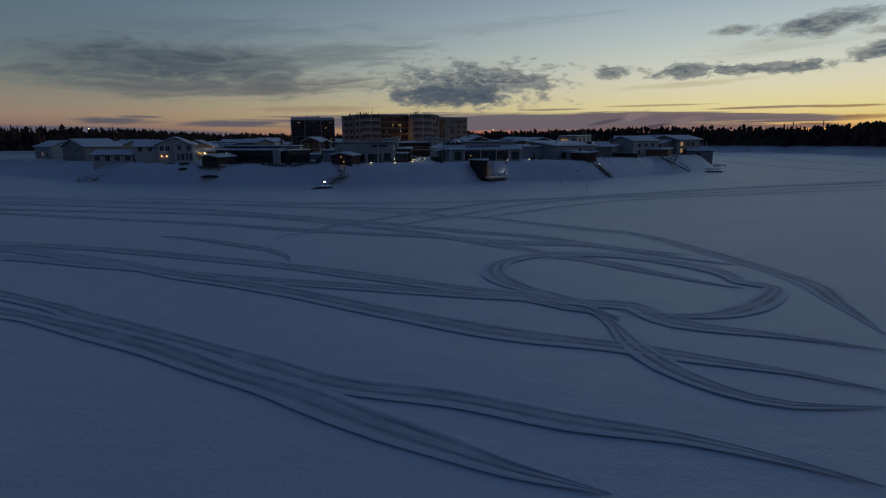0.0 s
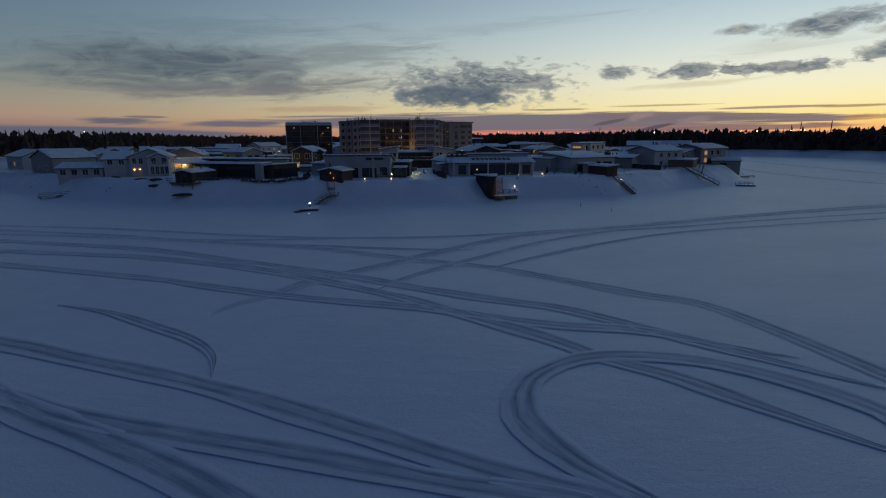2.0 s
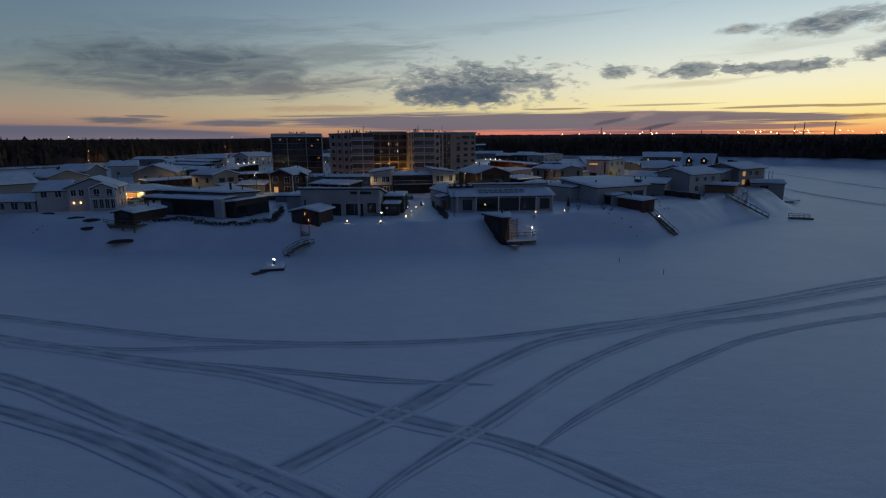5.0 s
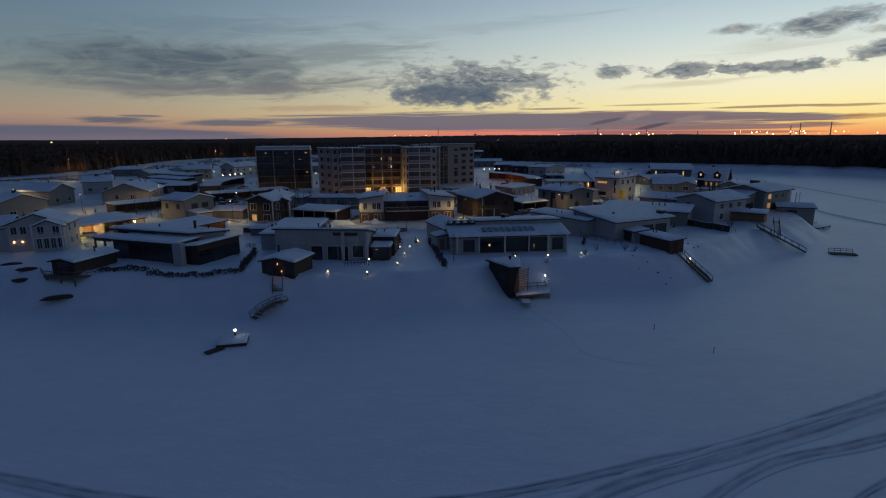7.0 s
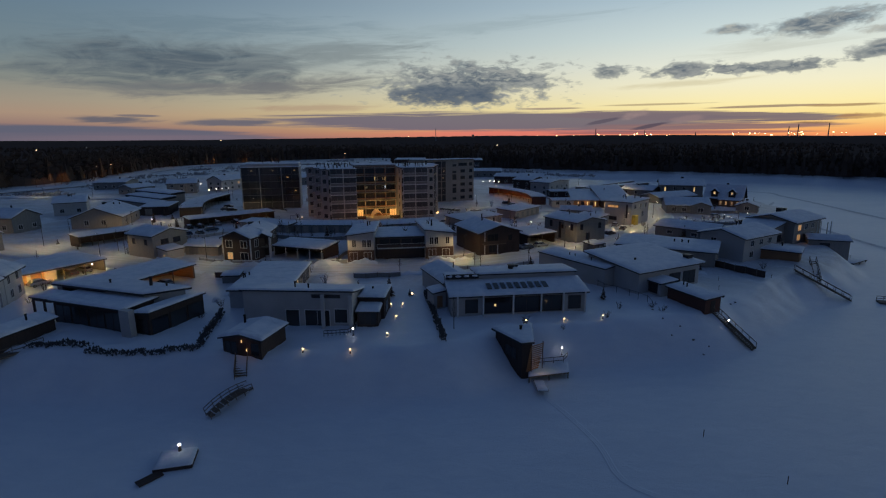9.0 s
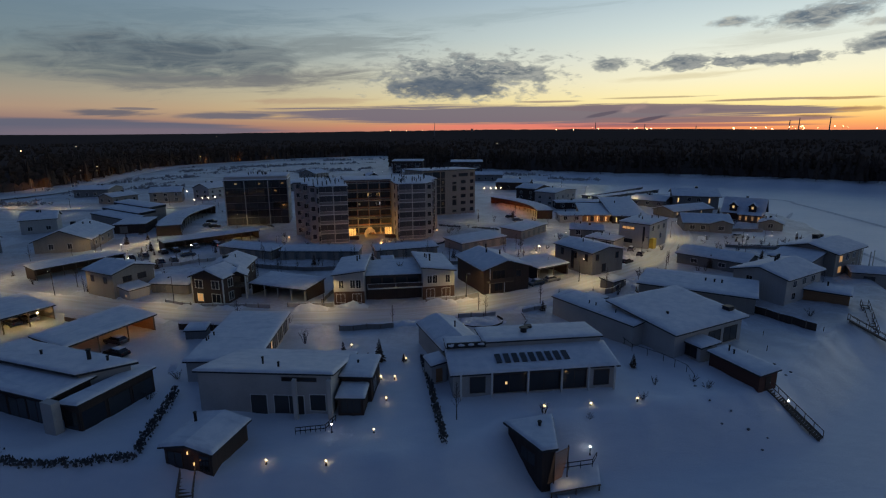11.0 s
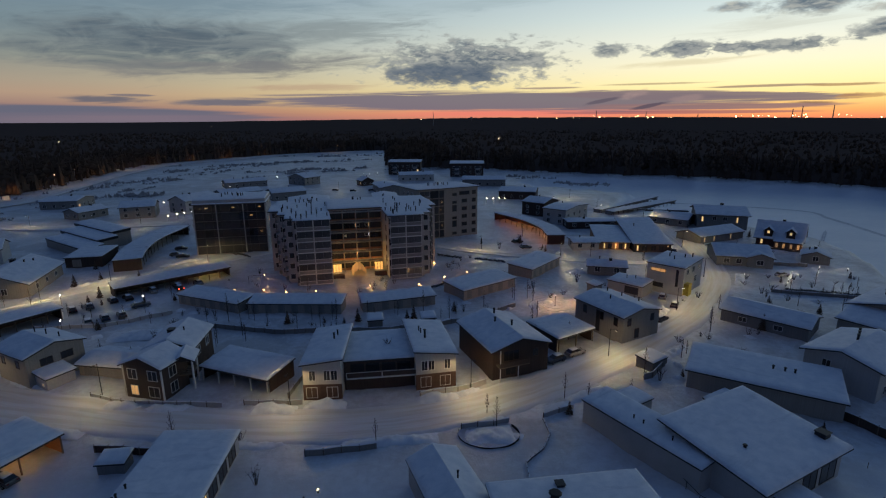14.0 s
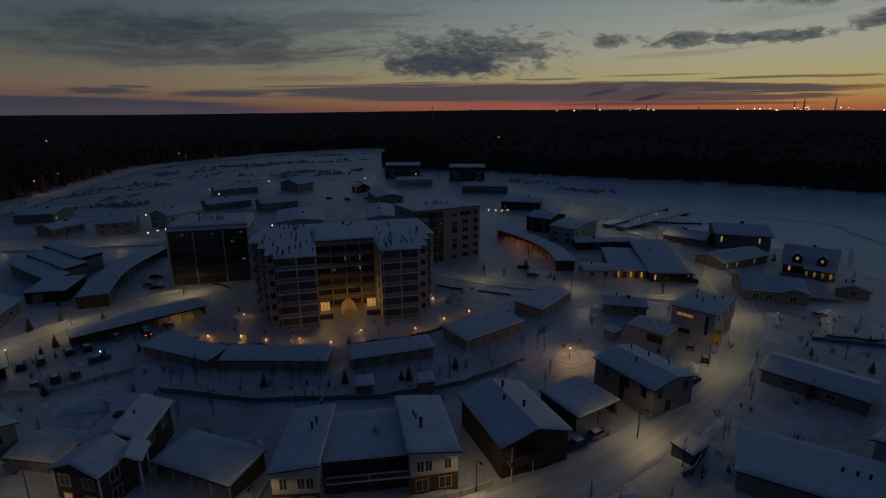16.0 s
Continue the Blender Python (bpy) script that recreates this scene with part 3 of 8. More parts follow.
track(2.2, (170, 153.4), (73.4, 120.3), (41.2, 107.3), (22.6, 99.9), (10.7, 94.9), (3.5, 88.5), (-3.9, 80.3), (-9.1, 74.7), (-14.2, 69.3), (-16.4, 65), (-19.4, 61.1), (-19.7, 58.2))
track(1.4, (151.5, 137.7), (66.9, 112.5), (38.7, 102.6), (25.7, 98.5), (13, 89.5), (3, 78.9), (-4, 71.1), (-7.1, 65.1))
track(1.0, (137.8, 127), (61.3, 105.6), (35.8, 97.2), (22.1, 88.9), (11, 80.3), (5, 74.2))
track(1.1, (-25.1, 89.5), (-14.9, 87.4), (-5.5, 85.6), (3.8, 84.6))
track(1.8, (-95.1, 99.5), (-50.1, 88.6), (-37.9, 84.9), (-25.7, 78.9), (-14.5, 73.5), (-8.2, 70.2), (-3.6, 67.3), (2.1, 64.2), (7, 61.8), (11.1, 59.6), (21.4, 49.6), (26.3, 45))
track(1.8, (-89.8, 90.3), (-44.8, 82.5), (-37.9, 81), (-25.4, 76.3), (-17.7, 72.5), (-13.1, 69.7), (-7.2, 65.8), (-3.1, 62.9), (1.0, 59.2), (7.4, 53.7), (11.1, 49.4), (14.3, 47), (17.8, 42.9), (20.7, 39.6), (22.7, 37.6))
track(1.6, (-80.6, 85.3), (-35.6, 71.9), (-26.2, 68.4), (-17.5, 65), (-11.9, 63.1), (-6.3, 61.7), (-1.2, 60.2), (8, 56.4), (14.9, 54.9), (20.1, 51.8), (23.7, 49.6))
track(1.2, (-35.2, 61.5), (-29.1, 59.4), (-22.2, 55.4), (-18.3, 52.8), (-15.8, 50), (-14.4, 46.6))
track(1.8, (-82.8, 66.5), (-37.8, 54.2), (-25.5, 50), (-15.1, 46.1), (-6.5, 42.1), (0.3, 38.6), (4.6, 36.6), (7.4, 35.6), (10.1, 34.4), (12.9, 33.7), (14.5, 30.3), (19.9, 27.9), (23.6, 25.9))
track(1.7, (-75.9, 59.1), (-30.9, 46.2), (-20.6, 42.5), (-12.6, 40.3), (-5.8, 38.6), (0.3, 36.8), (5.8, 35.6), (8.2, 33.4), (11.3, 31.4))
track(1.9, (-70, 64), (-33.2, 48.4), (-23.7, 43.2), (-12.4, 37.8), (-3.3, 32.4), (3.7, 28.7), (9.7, 26.6), (13.5, 24.9), (16.9, 23.3), (19.8, 21.3))
track(1.7, (11, 30.8), (10.1, 33.1), (9.1, 35.1), (6.3, 38), (4.6, 41), (4.3, 43.3), (5.3, 46.6), (8.4, 49.3), (12, 50.2), (17.1, 49.2), (21.4, 46), (23.7, 42.5), (23.6, 39.6), (25.2, 37.9), (21.4, 33.8), (16.8, 31.6), (11.6, 32.2))
track(1.6, (9.1, 34), (10.3, 30.6), (10.4, 26.9), (11.1, 24), (12.6, 21.6), (14.8, 20.2), (18.6, 19.9))
track(1.7, (-76.4, 50.5), (-31.4, 33.6), (-25.2, 31.0), (-17.2, 27.3), (-10.9, 23.6), (-7.5, 21.8), (-3.2, 19.1), (0.2, 17.1), (2.2, 15.9), (4, 15.1), (5.3, 14.5))
track(1.5, (-78, 58), (-31.5, 36.2), (-24.6, 32.6), (-15.6, 28.0), (-9.7, 24.8), (-5, 22.3), (0.3, 20.9), (4.9, 19), (8.9, 17.8), (12.1, 16.2), (14.3, 14.8))
track(3.4, (120, 440), (195.5, 403.8), (198, 377), (193, 340), (185, 290), (178, 220), (185, 130))
track(2.6, (152, 330), (142, 290), (141.4, 268), (136.3, 232), (140, 180), (160, 120))
track(2.0, (122, 288), (136, 296), (146, 312), (160, 330), (176, 350))
ribbon("footpath_track", [(12.8, 140), (15, 134.5), (16.8, 128.5), (17.4, 122.6), (21, 119.6), (25.8, 118.2)], 0.8, 0.004, snow, "trodden trail of footprints over the ice", "footprints", profile=RUTS)

# Roads of driven snow.
FLATTER = ((0, -0.34), (0.06, 0.16), (0.14, 0.05), (0.5, 0.07), (0.86, 0.05), (0.94, 0.16), (1, -0.34))
MAIN = [(-190, 262), (-150, 232), (-112, 210), (-85, 200), (-60, 194), (-38, 190.5), (-15, 190), (4, 194.5), (20, 203.5), (38, 216), (57, 233), (70, 249), (81, 268), (91, 300), (94, 334), (86, 368), (70, 400)]
ribbon("road_main", MAIN, 9.5, 0.16, road_snow, "ploughed village street of packed snow", "road", True, FLATTER, 3.0)
ribbon("road_upper", [(-160, 214), (-125, 234), (-106, 250), (-92, 268), (-72, 288), (-58, 303)], 6.5, 0.17, road_snow, "ploughed side street of packed snow", "road", True, FLATTER, 3.0)
ribbon("road_path", [(-4, 306), (12.8, 294.9), (39, 285), (60, 280), (82, 274)], 4.5, 0.17, road_snow, "ploughed footpath of packed snow", "path", True, FLATTER, 3.0)
ribbon("road_lane", [(-240, 350), (-205, 344), (-170, 340), (-140, 345), (-118, 350)], 8, 0.4, road_snow, "lamplit lane between the far houses", "road", True, FLATTER, 4.0)
ribbon("road_far", [(-300, 300), (-262, 360), (-243, 409), (-249, 442), (-258, 484), (-280, 574), (-286, 678), (-251, 740), (-208, 816), (-99, 896)], 13, 0.9, road_snow, "lamplit main road along the forest", "road", True, FLATTER, 8.0)

for r in (2.6, 4.6, 6.2):
    ribbon("ring_track", [(27.6 + r * math.cos(a * math.tau / 14), 241.4 + 0.9 * r * math.sin(a * math.tau / 14)) for a in range(15)], 0.9, 0.09 + r * 0.003, track_snow, "trodden ring in the lamplit garden snow", "trodden track", True, RUTS, fray=0.3)


# ---------------------------------------------------------------- building kit
def slab(bm, quad, thick):
    """A plate under the quad (four corners in order)."""
    top = [bm.verts.new(q) for q in quad]
    low = [bm.verts.new((q[0], q[1], q[2] - thick)) for q in quad]
    bm.faces.new(top)
    bm.faces.new(low[::-1])
    for k in range(4):
        bm.faces.new((top[k], low[k], low[(k + 1) % 4], top[(k + 1) % 4]))


def snow_on(bm, quad, depth, ridge=(), seed=0.0, step=1.3):
    """A soft-edged blanket of snow on a quad; ridge: numbers of edges (0: corner 0 to 1) that meet more snow and keep their height."""
    a, b, c, d = (Vector(q) for q in quad)
    nu, nv = (max(4, int(((q - p).length) / step)) for p, q in ((a, b), (a, d)))
    lu, lv = (b - a).length, (d - a).length
    us = [0, min(0.12, 0.08 * lu) / lu, min(0.4, 0.25 * lu) / lu]
    us = us + [us[2] + (1 - 2 * us[2]) * k / nu for k in range(1, nu)] + [1 - u for u in us[::-1]]
    vs = [0, min(0.12, 0.08 * lv) / lv, min(0.4, 0.25 * lv) / lv]
    vs = vs + [vs[2] + (1 - 2 * vs[2]) * k / nv for k in range(1, nv)] + [1 - v for v in vs[::-1]]
    grid = []
    for v in vs:
        row = []
        for u in us:
            p = (a * (1 - u) + b * u) * (1 - v) + (d * (1 - u) + c * u) * v
            gap = min(9 if 0 in ridge else v * lv, 9 if 1 in ridge else (1 - u) * lu, 9 if 2 in ridge else (1 - v) * lv, 9 if 3 in ridge else u * lu)
            k = min(1.0, gap / 0.4)
            z = depth * (1 - (1 - k) ** 2) ** 0.5 * (1 + 0.28 * noise.noise(Vector((p.x * 0.35 + seed, p.y * 0.35, seed))))
            row.append(bm.verts.new((p.x, p.y, p.z + z)))
        grid.append(row)
    for r, s in zip(grid, grid[1:]):
        for k in range(len(us) - 1):
            bm.faces.new((r[k], r[k + 1], s[k + 1], s[k])).smooth = True


FOOTPRINTS = []


class Volume:
    """A box of walls with its roof in a building's own frame: w along x, d along y, centred at (ox, oy)."""

    def __init__(self, house, ox, oy, w, d, height, roof, walls, turn=0.0, over=0.45, snow_depth=0.32, foot=-1.6, base=0.0, name="wall", edge=None, thick=0.22):
        self.house, self.w, self.d, self.height, self.roof, self.foot = house, w, d, height, roof, foot
        self.m = pose(ox, oy, base, rz=turn)
        FOOTPRINTS.append(((house.matrix_basis @ self.m).inverted(), w / 2 + 1.3, d / 2 + 1.3))
        bm = bmesh.new()
        x, y = w / 2, d / 2
        c = [(-x, -y), (x, -y), (x, y), (-x, y)]
        low = [bm.verts.new((*p, foot)) for p in c]
        top = [bm.verts.new((*p, self.top(*p) - thick * 0.6)) for p in c]
        apex = {}
        if roof[0] == "gable":
            ends = ((0, (0, -y)), (2, (0, y))) if roof[2] == "y" else ((1, (x, 0)), (3, (-x, 0)))
            apex = {k: bm.verts.new((*p, self.top(*p) - thick * 0.6)) for k, p in ends}
        for k in range(4):
            j = (k + 1) % 4
            bm.faces.new([low[k], low[j], top[j], *([apex[k]] if k in apex else []), top[k]])
        bm.faces.new(low[::-1])
        part(name, bm, walls, house, at=self.m)
        self.planes = self.roof_planes(over)
        bm, sn = bmesh.new(), bmesh.new()
        seed = house.matrix_basis.translation.x + ox
        for quad, ridge in self.planes:
            slab(bm, quad, thick)
            snow_on(sn, quad, snow_depth, ridge, seed)
        self.roof_part = part("roof", bm, edge or fascia, house, at=self.m)
        part("roof_snow", sn, roof_snow, house, "thick white snow blanket", at=self.m)

    def top(self, px, py):
        kind, w, d = self.roof[0], self.w, self.d
        if kind == "mono":
            f = {"f": 0.5 - py / d, "b": 0.5 + py / d, "l": 0.5 - px / w, "r": 0.5 + px / w}[self.roof[2]]
            return self.height + self.roof[1] * f
        if kind == "gable":
            f = abs(px) / (w / 2) if self.roof[2] == "y" else abs(py) / (d / 2)
            return self.height + self.roof[1] * (1 - f)
        return self.height

    def roof_planes(self, o):
        x, y = self.w / 2 + o, self.d / 2 + o
        q = lambda *ps: [(*p, self.top(*p)) for p in ps]
        if self.roof[0] == "gable" and self.roof[2] == "y":
            return [(q((-x, -y), (0, -y), (0, y), (-x, y)), (1,)), (q((0, -y), (x, -y), (x, y), (0, y)), (3,))]
        if self.roof[0] == "gable":
            return [(q((-x, -y), (x, -y), (x, 0), (-x, 0)), (2,)), (q((-x, 0), (x, 0), (x, y), (-x, y)), (0,))]
        return [(q((-x, -y), (x, -y), (x, y), (-x, y)), ())]

    def face(self, side, u, z, out=0.0):
        """A pose on a wall: x along it, -y out of it; u from its middle."""
        x, y, turn = {"f": (u, -self.d / 2 - out, 0), "b": (-u, self.d / 2 + out, 180), "r": (self.w / 2 + out, u, 90), "l": (-self.w / 2 - out, -u, -90)}[side]
        return self.m @ pose(x, y, z, rz=turn)

    def window(self, side, u, z, w, h, lit=None, trim=None, bars=1, name="window"):
        return window(self.house, self.face(side, u, z), w, h, lit, trim, bars, name)

    def windows(self, side, us, z, w, h, lit=(), trim=None, bars=1, shine=None):
        for k, u in enumerate(us):
            self.window(side, u, z, w, h, (shine or lit_warm) if k in lit else None, trim, bars)

    def door(self, side, u, mat, w=1.0, h=2.1):
        bm = bmesh.new()
        box(bm, -w / 2, w / 2, -0.05, 0.02, 0, h)
        d = part("door", bm, mat, self.house, at=self.face(side, u, 0.05))
        bm = bmesh.new()
        box(bm, w * 0.34, w * 0.4, -0.11, -0.05, 0.95, 1.08)
        part("handle", bm, steel, d)

    def pipe(self, px, py, h=0.9, r=0.11):
        """A vent pipe through the roof."""
        bm = bmesh.new()
        z = self.top(px, py)
        beam(bm, (px, py, z - 0.1), (px, py, z + h + 0.3), r, 8)
        beam(bm, (px, py, z + h + 0.3), (px, py, z + h + 0.42), r * 1.5, 8, r * 1.2)
        part("vent_pipe", bm, black_metal, self.house, at=self.m)

    def chimney(self, px, py, h=1.1, w=0.8, mat=None):
        bm = bmesh.new()
        z = self.top(px, py)
        box(bm, px - w / 2, px + w / 2, py - w / 2, py + w / 2, z - 0.2, z + h)
        box(bm, px - w * 0.58, px + w * 0.58, py - w * 0.58, py + w * 0.58, z + h, z + h + 0.1)
        part("chimney", bm, mat or fascia, self.house, at=self.m)


def vol(house_ob, a, b, d, height, roof, walls, **kw):
    """A volume whose front wall runs from a to b in the plan; it reaches d back from there."""
    o = house_ob.matrix_basis.inverted()
    p, q = o @ Vector((*a, 0)), o @ Vector((*b, 0))
    along = q - p
    turn = math.atan2(along.y, along.x)
    mid = (p + q) / 2 + Vector((-math.sin(turn), math.cos(turn), 0)) * d / 2
    return Volume(house_ob, mid.x, mid.y, along.xy.length, d, height, roof, walls, turn=math.degrees(turn), **kw)


class Prism:
    """Walls on a many-cornered outline (counter-clockwise, the building's own frame) under a flat snowy roof."""

    def __init__(self, house, outline, height, walls, over=0.35, foot=-1.5, depth=0.32, thick=0.3, name="wall"):
        self.house, self.outline, self.height = house, [Vector((*p, 0)) for p in outline], height
        bm = bmesh.new()
        low = [bm.verts.new((p.x, p.y, foot)) for p in self.outline]
        top = [bm.verts.new((p.x, p.y, height - thick * 0.5)) for p in self.outline]
        n = len(low)
        for k in range(n):
            bm.faces.new((low[k], low[(k + 1) % n], top[(k + 1) % n], top[k]))
        bm.faces.new(low[::-1])
        part(name, bm, walls, house)
        bm = bmesh.new()
        rings = [[bm.verts.new((*p, z)) for p in self.offset(over)] for z in (height - thick, height)]
        for k in range(n):
            bm.faces.new((rings[0][k], rings[0][(k + 1) % n], rings[1][(k + 1) % n], rings[1][k]))
        bm.faces.new(rings[0][::-1])
        bm.faces.new(rings[1])
        part("roof", bm, fascia, house)
        bm = bmesh.new()
        rings = [[bm.verts.new((*p, height + z)) for p in self.offset(over - g)] for g, z in ((0.02, 0.003), (0.08, depth * 0.6), (0.22, depth * 0.9), (0.45, depth))]
        for a, b in zip(rings, rings[1:]):
            for k in range(n):
                bm.faces.new((a[k], a[(k + 1) % n], b[(k + 1) % n], b[k])).smooth = True
        bm.faces.new(rings[-1])
        part("roof_snow", bm, roof_snow, house, "thick white snow blanket")
        m = house.matrix_basis
        c = sum(self.outline, Vector()) / n
        r = max((p - c).length for p in self.outline) * 0.8
        FOOTPRINTS.append(((m @ pose(c.x, c.y, 0)).inverted(), r + 1, r + 1))

    def offset(self, g):
        """The outline moved outwards by g."""
        out, p = [], self.outline
        for k in range(len(p)):
            d0, d1 = (p[k] - p[k - 1]).normalized(), (p[(k + 1) % len(p)] - p[k]).normalized()
            n0, n1 = Vector((d0.y, -d0.x)), Vector((d1.y, -d1.x))
            b = n0 + n1
            out.append(p[k].xy + b * g / max(0.3, 0.5 * b.length_squared))
        return [(q.x, q.y) for q in out]

    def face(self, k, u, z):
        """A pose on the wall after corner k: x along it, -y out of it; u metres from its middle."""
        a, b = self.outline[k], self.outline[(k + 1) % len(self.outline)]
        d = (b - a).normalized()
        p = (a + b) / 2 + d * u
        return pose(p.x, p.y, z, rz=math.degrees(math.atan2(d.y, d.x)))

    def window(self, k, u, z, w, h, lit=None, trim=None, bars=1):
        return window(self.house, self.face(k, u, z), w, h, lit, trim, bars)

    def pipe(self, x, y, h=0.9, r=0.13):
        bm = bmesh.new()
        beam(bm, (x, y, self.height - 0.1), (x, y, self.height + h + 0.3), r, 8)
        beam(bm, (x, y, self.height + h + 0.3), (x, y, self.height + h + 0.42), r * 1.5, 8, r * 1.2)
        part("vent_pipe", bm, black_metal, self.house)


WINDOW_MESHES = {}


def window(house, at, w, h, lit=None, trim=None, bars=1, name="window"):
    trim = trim or trim_white
    key = (round(w, 2), round(h, 2), trim.name, bars)
    if key not in WINDOW_MESHES:
        bm = bmesh.new()
        e = 0.09
        loops = [[bm.verts.new((sx * (w / 2 + g), y, -g if sz < 0 else h + g)) for sx, sz in ((-1, -1), (1, -1), (1, 1), (-1, 1))] for g, y in ((e, 0.03), (e, -0.07), (0, -0.07), (0, 0.03))]
        for p, q in zip(loops, loops[1:] + loops[:1]):
            for k in range(4):
                bm.faces.new((p[k], p[(k + 1) % 4], q[(k + 1) % 4], q[k]))
        WINDOW_MESHES[key] = mesh_of(bm, "window_frame")
        WINDOW_MESHES[key].materials.append(trim)
    bk = (round(h, 2), trim.name)
    if bars and bk not in WINDOW_MESHES:
        bm = bmesh.new()
        box(bm, -0.03, 0.03, -0.06, 0.03, 0.002, h - 0.002)
        WINDOW_MESHES[bk] = mesh_of(bm, "glazing_bar")
        WINDOW_MESHES[bk].materials.append(trim)
    pk = (round(w, 2), round(h, 2), lit.name if lit else "")
    if pk not in WINDOW_MESHES:
        bm = bmesh.new()
        box(bm, -w / 2, w / 2, -0.035, 0.02, 0, h)
        WINDOW_MESHES[pk] = mesh_of(bm, "pane")
        WINDOW_MESHES[pk].materials.append(lit or glass)
    f = part(name, WINDOW_MESHES[key], None, house, at=at)
    part("pane", WINDOW_MESHES[pk], None, f, "warmly lit window pane" if lit else "")
    for k in range(1, bars + 1):
        part("glazing_bar", WINDOW_MESHES[bk], None, f, at=pose(-w / 2 + w * k / (bars + 1), 0, 0))
    return f


def house(name, x, y, turn, label, category="house", group="village houses", z=GZ):
    return thing(name, pose(x, y, z, rz=turn), label, category, group)


def carport(name, x, y, turn, w, d, h, label, bays=3, back=None, tilt=0.4, ends=None, z=GZ):
    """An open shelter on posts with a boarded back wall."""
    c = house(name, x, y, turn, label, "carport", "carports", z)
    FOOTPRINTS.append((c.matrix_basis.inverted(), w / 2 + 1.3, d / 2 + 4.0))
    q = [(-w / 2 - 0.3, -d / 2 - 0.3, h), (w / 2 + 0.3, -d / 2 - 0.3, h), (w / 2 + 0.3, d / 2 + 0.3, h + tilt), (-w / 2 - 0.3, d / 2 + 0.3, h + tilt)]
    bm, sn = bmesh.new(), bmesh.new()
    slab(bm, q, 0.25)
    snow_on(sn, q, 0.32, (), x)
    part("roof", bm, fascia, c)
    part("roof_snow", sn, roof_snow, c, "thick white snow blanket")
    for k in range(bays + 1):
        px = -w / 2 + 0.15 + (w - 0.3) * k / bays
        bm = bmesh.new()
        box(bm, px - 0.08, px + 0.08, -d / 2, -d / 2 + 0.16, -0.6, h - 0.1)
        part("post", bm, trim_white if name == "white_carport" else timber, c)
    bm = bmesh.new()
    box(bm, -w / 2, w / 2, d / 2 - 0.15, d / 2, -0.6, h + tilt - 0.25)
    part("back_wall", bm, back or board_dark, c)
    for s in (-1, 1):
        bm = bmesh.new()
        box(bm, s * w / 2 - 0.07, s * w / 2 + 0.07, -d / 2 + 0.5, d / 2 - 0.16, -0.6, h - 0.05)
        part("end_wall", bm, ends or back or board_dark, c)
    return c


def rail(parent, a, b, h=1.0, mat=None, posts=4, bars=2):
    """Posts and bars between two points of the parent's frame."""
    a, b = Vector(a), Vector(b)
    for k in range(posts + 1):
        p = a.lerp(b, k / posts)
        bm = bmesh.new()
        beam(bm, p, p + Vector((0, 0, h)), 0.045, 5)
        part("post", bm, mat or timber, parent)
    for k in range(bars):
        z = Vector((0, 0, h * (1 - k / bars)))
        bm = bmesh.new()
        plank(bm, a + z, b + z, 0.06, 0.09)
        part("rail", bm, mat or timber, parent)


def fence(name, pts, h, mat, label, group="yard fences", panel=2.4):
    """A fence of posts and boarded panels through points on the ground."""
    x0, y0 = pts[0]
    f = thing(name, pose(x0, y0, 0), label, "fence", group)
    for (ax, ay), (bx, by) in zip(pts, pts[1:]):
        n = max(1, round(math.hypot(bx - ax, by - ay) / panel))
        for k in range(n):
            p = Vector((ax + (bx - ax) * k / n - x0, ay + (by - ay) * k / n - y0, 0))
            q = Vector((ax + (bx - ax) * (k + 1) / n - x0, ay + (by - ay) * (k + 1) / n - y0, 0))
            zp = gz(p.x + x0, p.y + y0)
            zq = gz(q.x + x0, q.y + y0)
            bm = bmesh.new()
            d = (q - p).normalized() * 0.06
            s = Vector((-d.y, d.x, 0)) * 0.4
            vs = [bm.verts.new(v) for v in ((p + d + s + Vector((0, 0, zp - 0.3))), (q - d + s + Vector((0, 0, zq - 0.3))), (q - d + s + Vector((0, 0, zq + h))), (p + d + s + Vector((0, 0, zp + h))),
                                            (p + d - s + Vector((0, 0, zp - 0.3))), (q - d - s + Vector((0, 0, zq - 0.3))), (q - d - s + Vector((0, 0, zq + h))), (p + d - s + Vector((0, 0, zp + h))))]
            for fc in ((0, 1, 2, 3), (7, 6, 5, 4), (4, 5, 1, 0), (5, 6, 2, 1), (6, 7, 3, 2), (7, 4, 0, 3)):
                bm.faces.new([vs[i] for i in fc])
            panel_ob = part("panel", bm, mat, f)
            bm = bmesh.new()
            c = Vector((d.y, -d.x, 0)).normalized() * 0.1
            snow_on(bm, [p - c + Vector((0, 0, zp + h)), q - c + Vector((0, 0, zq + h)), q + c + Vector((0, 0, zq + h)), p + c + Vector((0, 0, zp + h))], 0.14, (1, 3), x0 + k, 1.2)
            part("snow_cap", bm, roof_snow, panel_ob)
            bm = bmesh.new()
            box(bm, p.x - 0.07, p.x + 0.07, p.y - 0.07, p.y + 0.07, zp - 0.3, zp + h + 0.12)
            part("post", bm, timber, f)
    return f


# ---------------------------------------------------------------- the row of houses on the shore
# Long white house with glazed lakeside rooms and a row of roof panels.
h = house("villa", 12.2, 159.5, 7.0, "white single-storey lakeside villa with glazed rooms and snowy roof")
v = Volume(h, 0, 2.3, 23.2, 4.8, 3.4, ("mono", 1.0, "b"), render_white, over=0.5)
for u, w in ((-3.7, 4.6), (1.2, 4.6), (5.6, 3.4)):
    v.window("f", u, 0.15, w, 2.6, None, board_dark, 1)
v.window("f", -8.2, 0.35, 2.0, 2.2, None, board_brown, 0)
v.window("f", 9.6, 0.35, 2.1, 2.2, None, board_brown, 0)
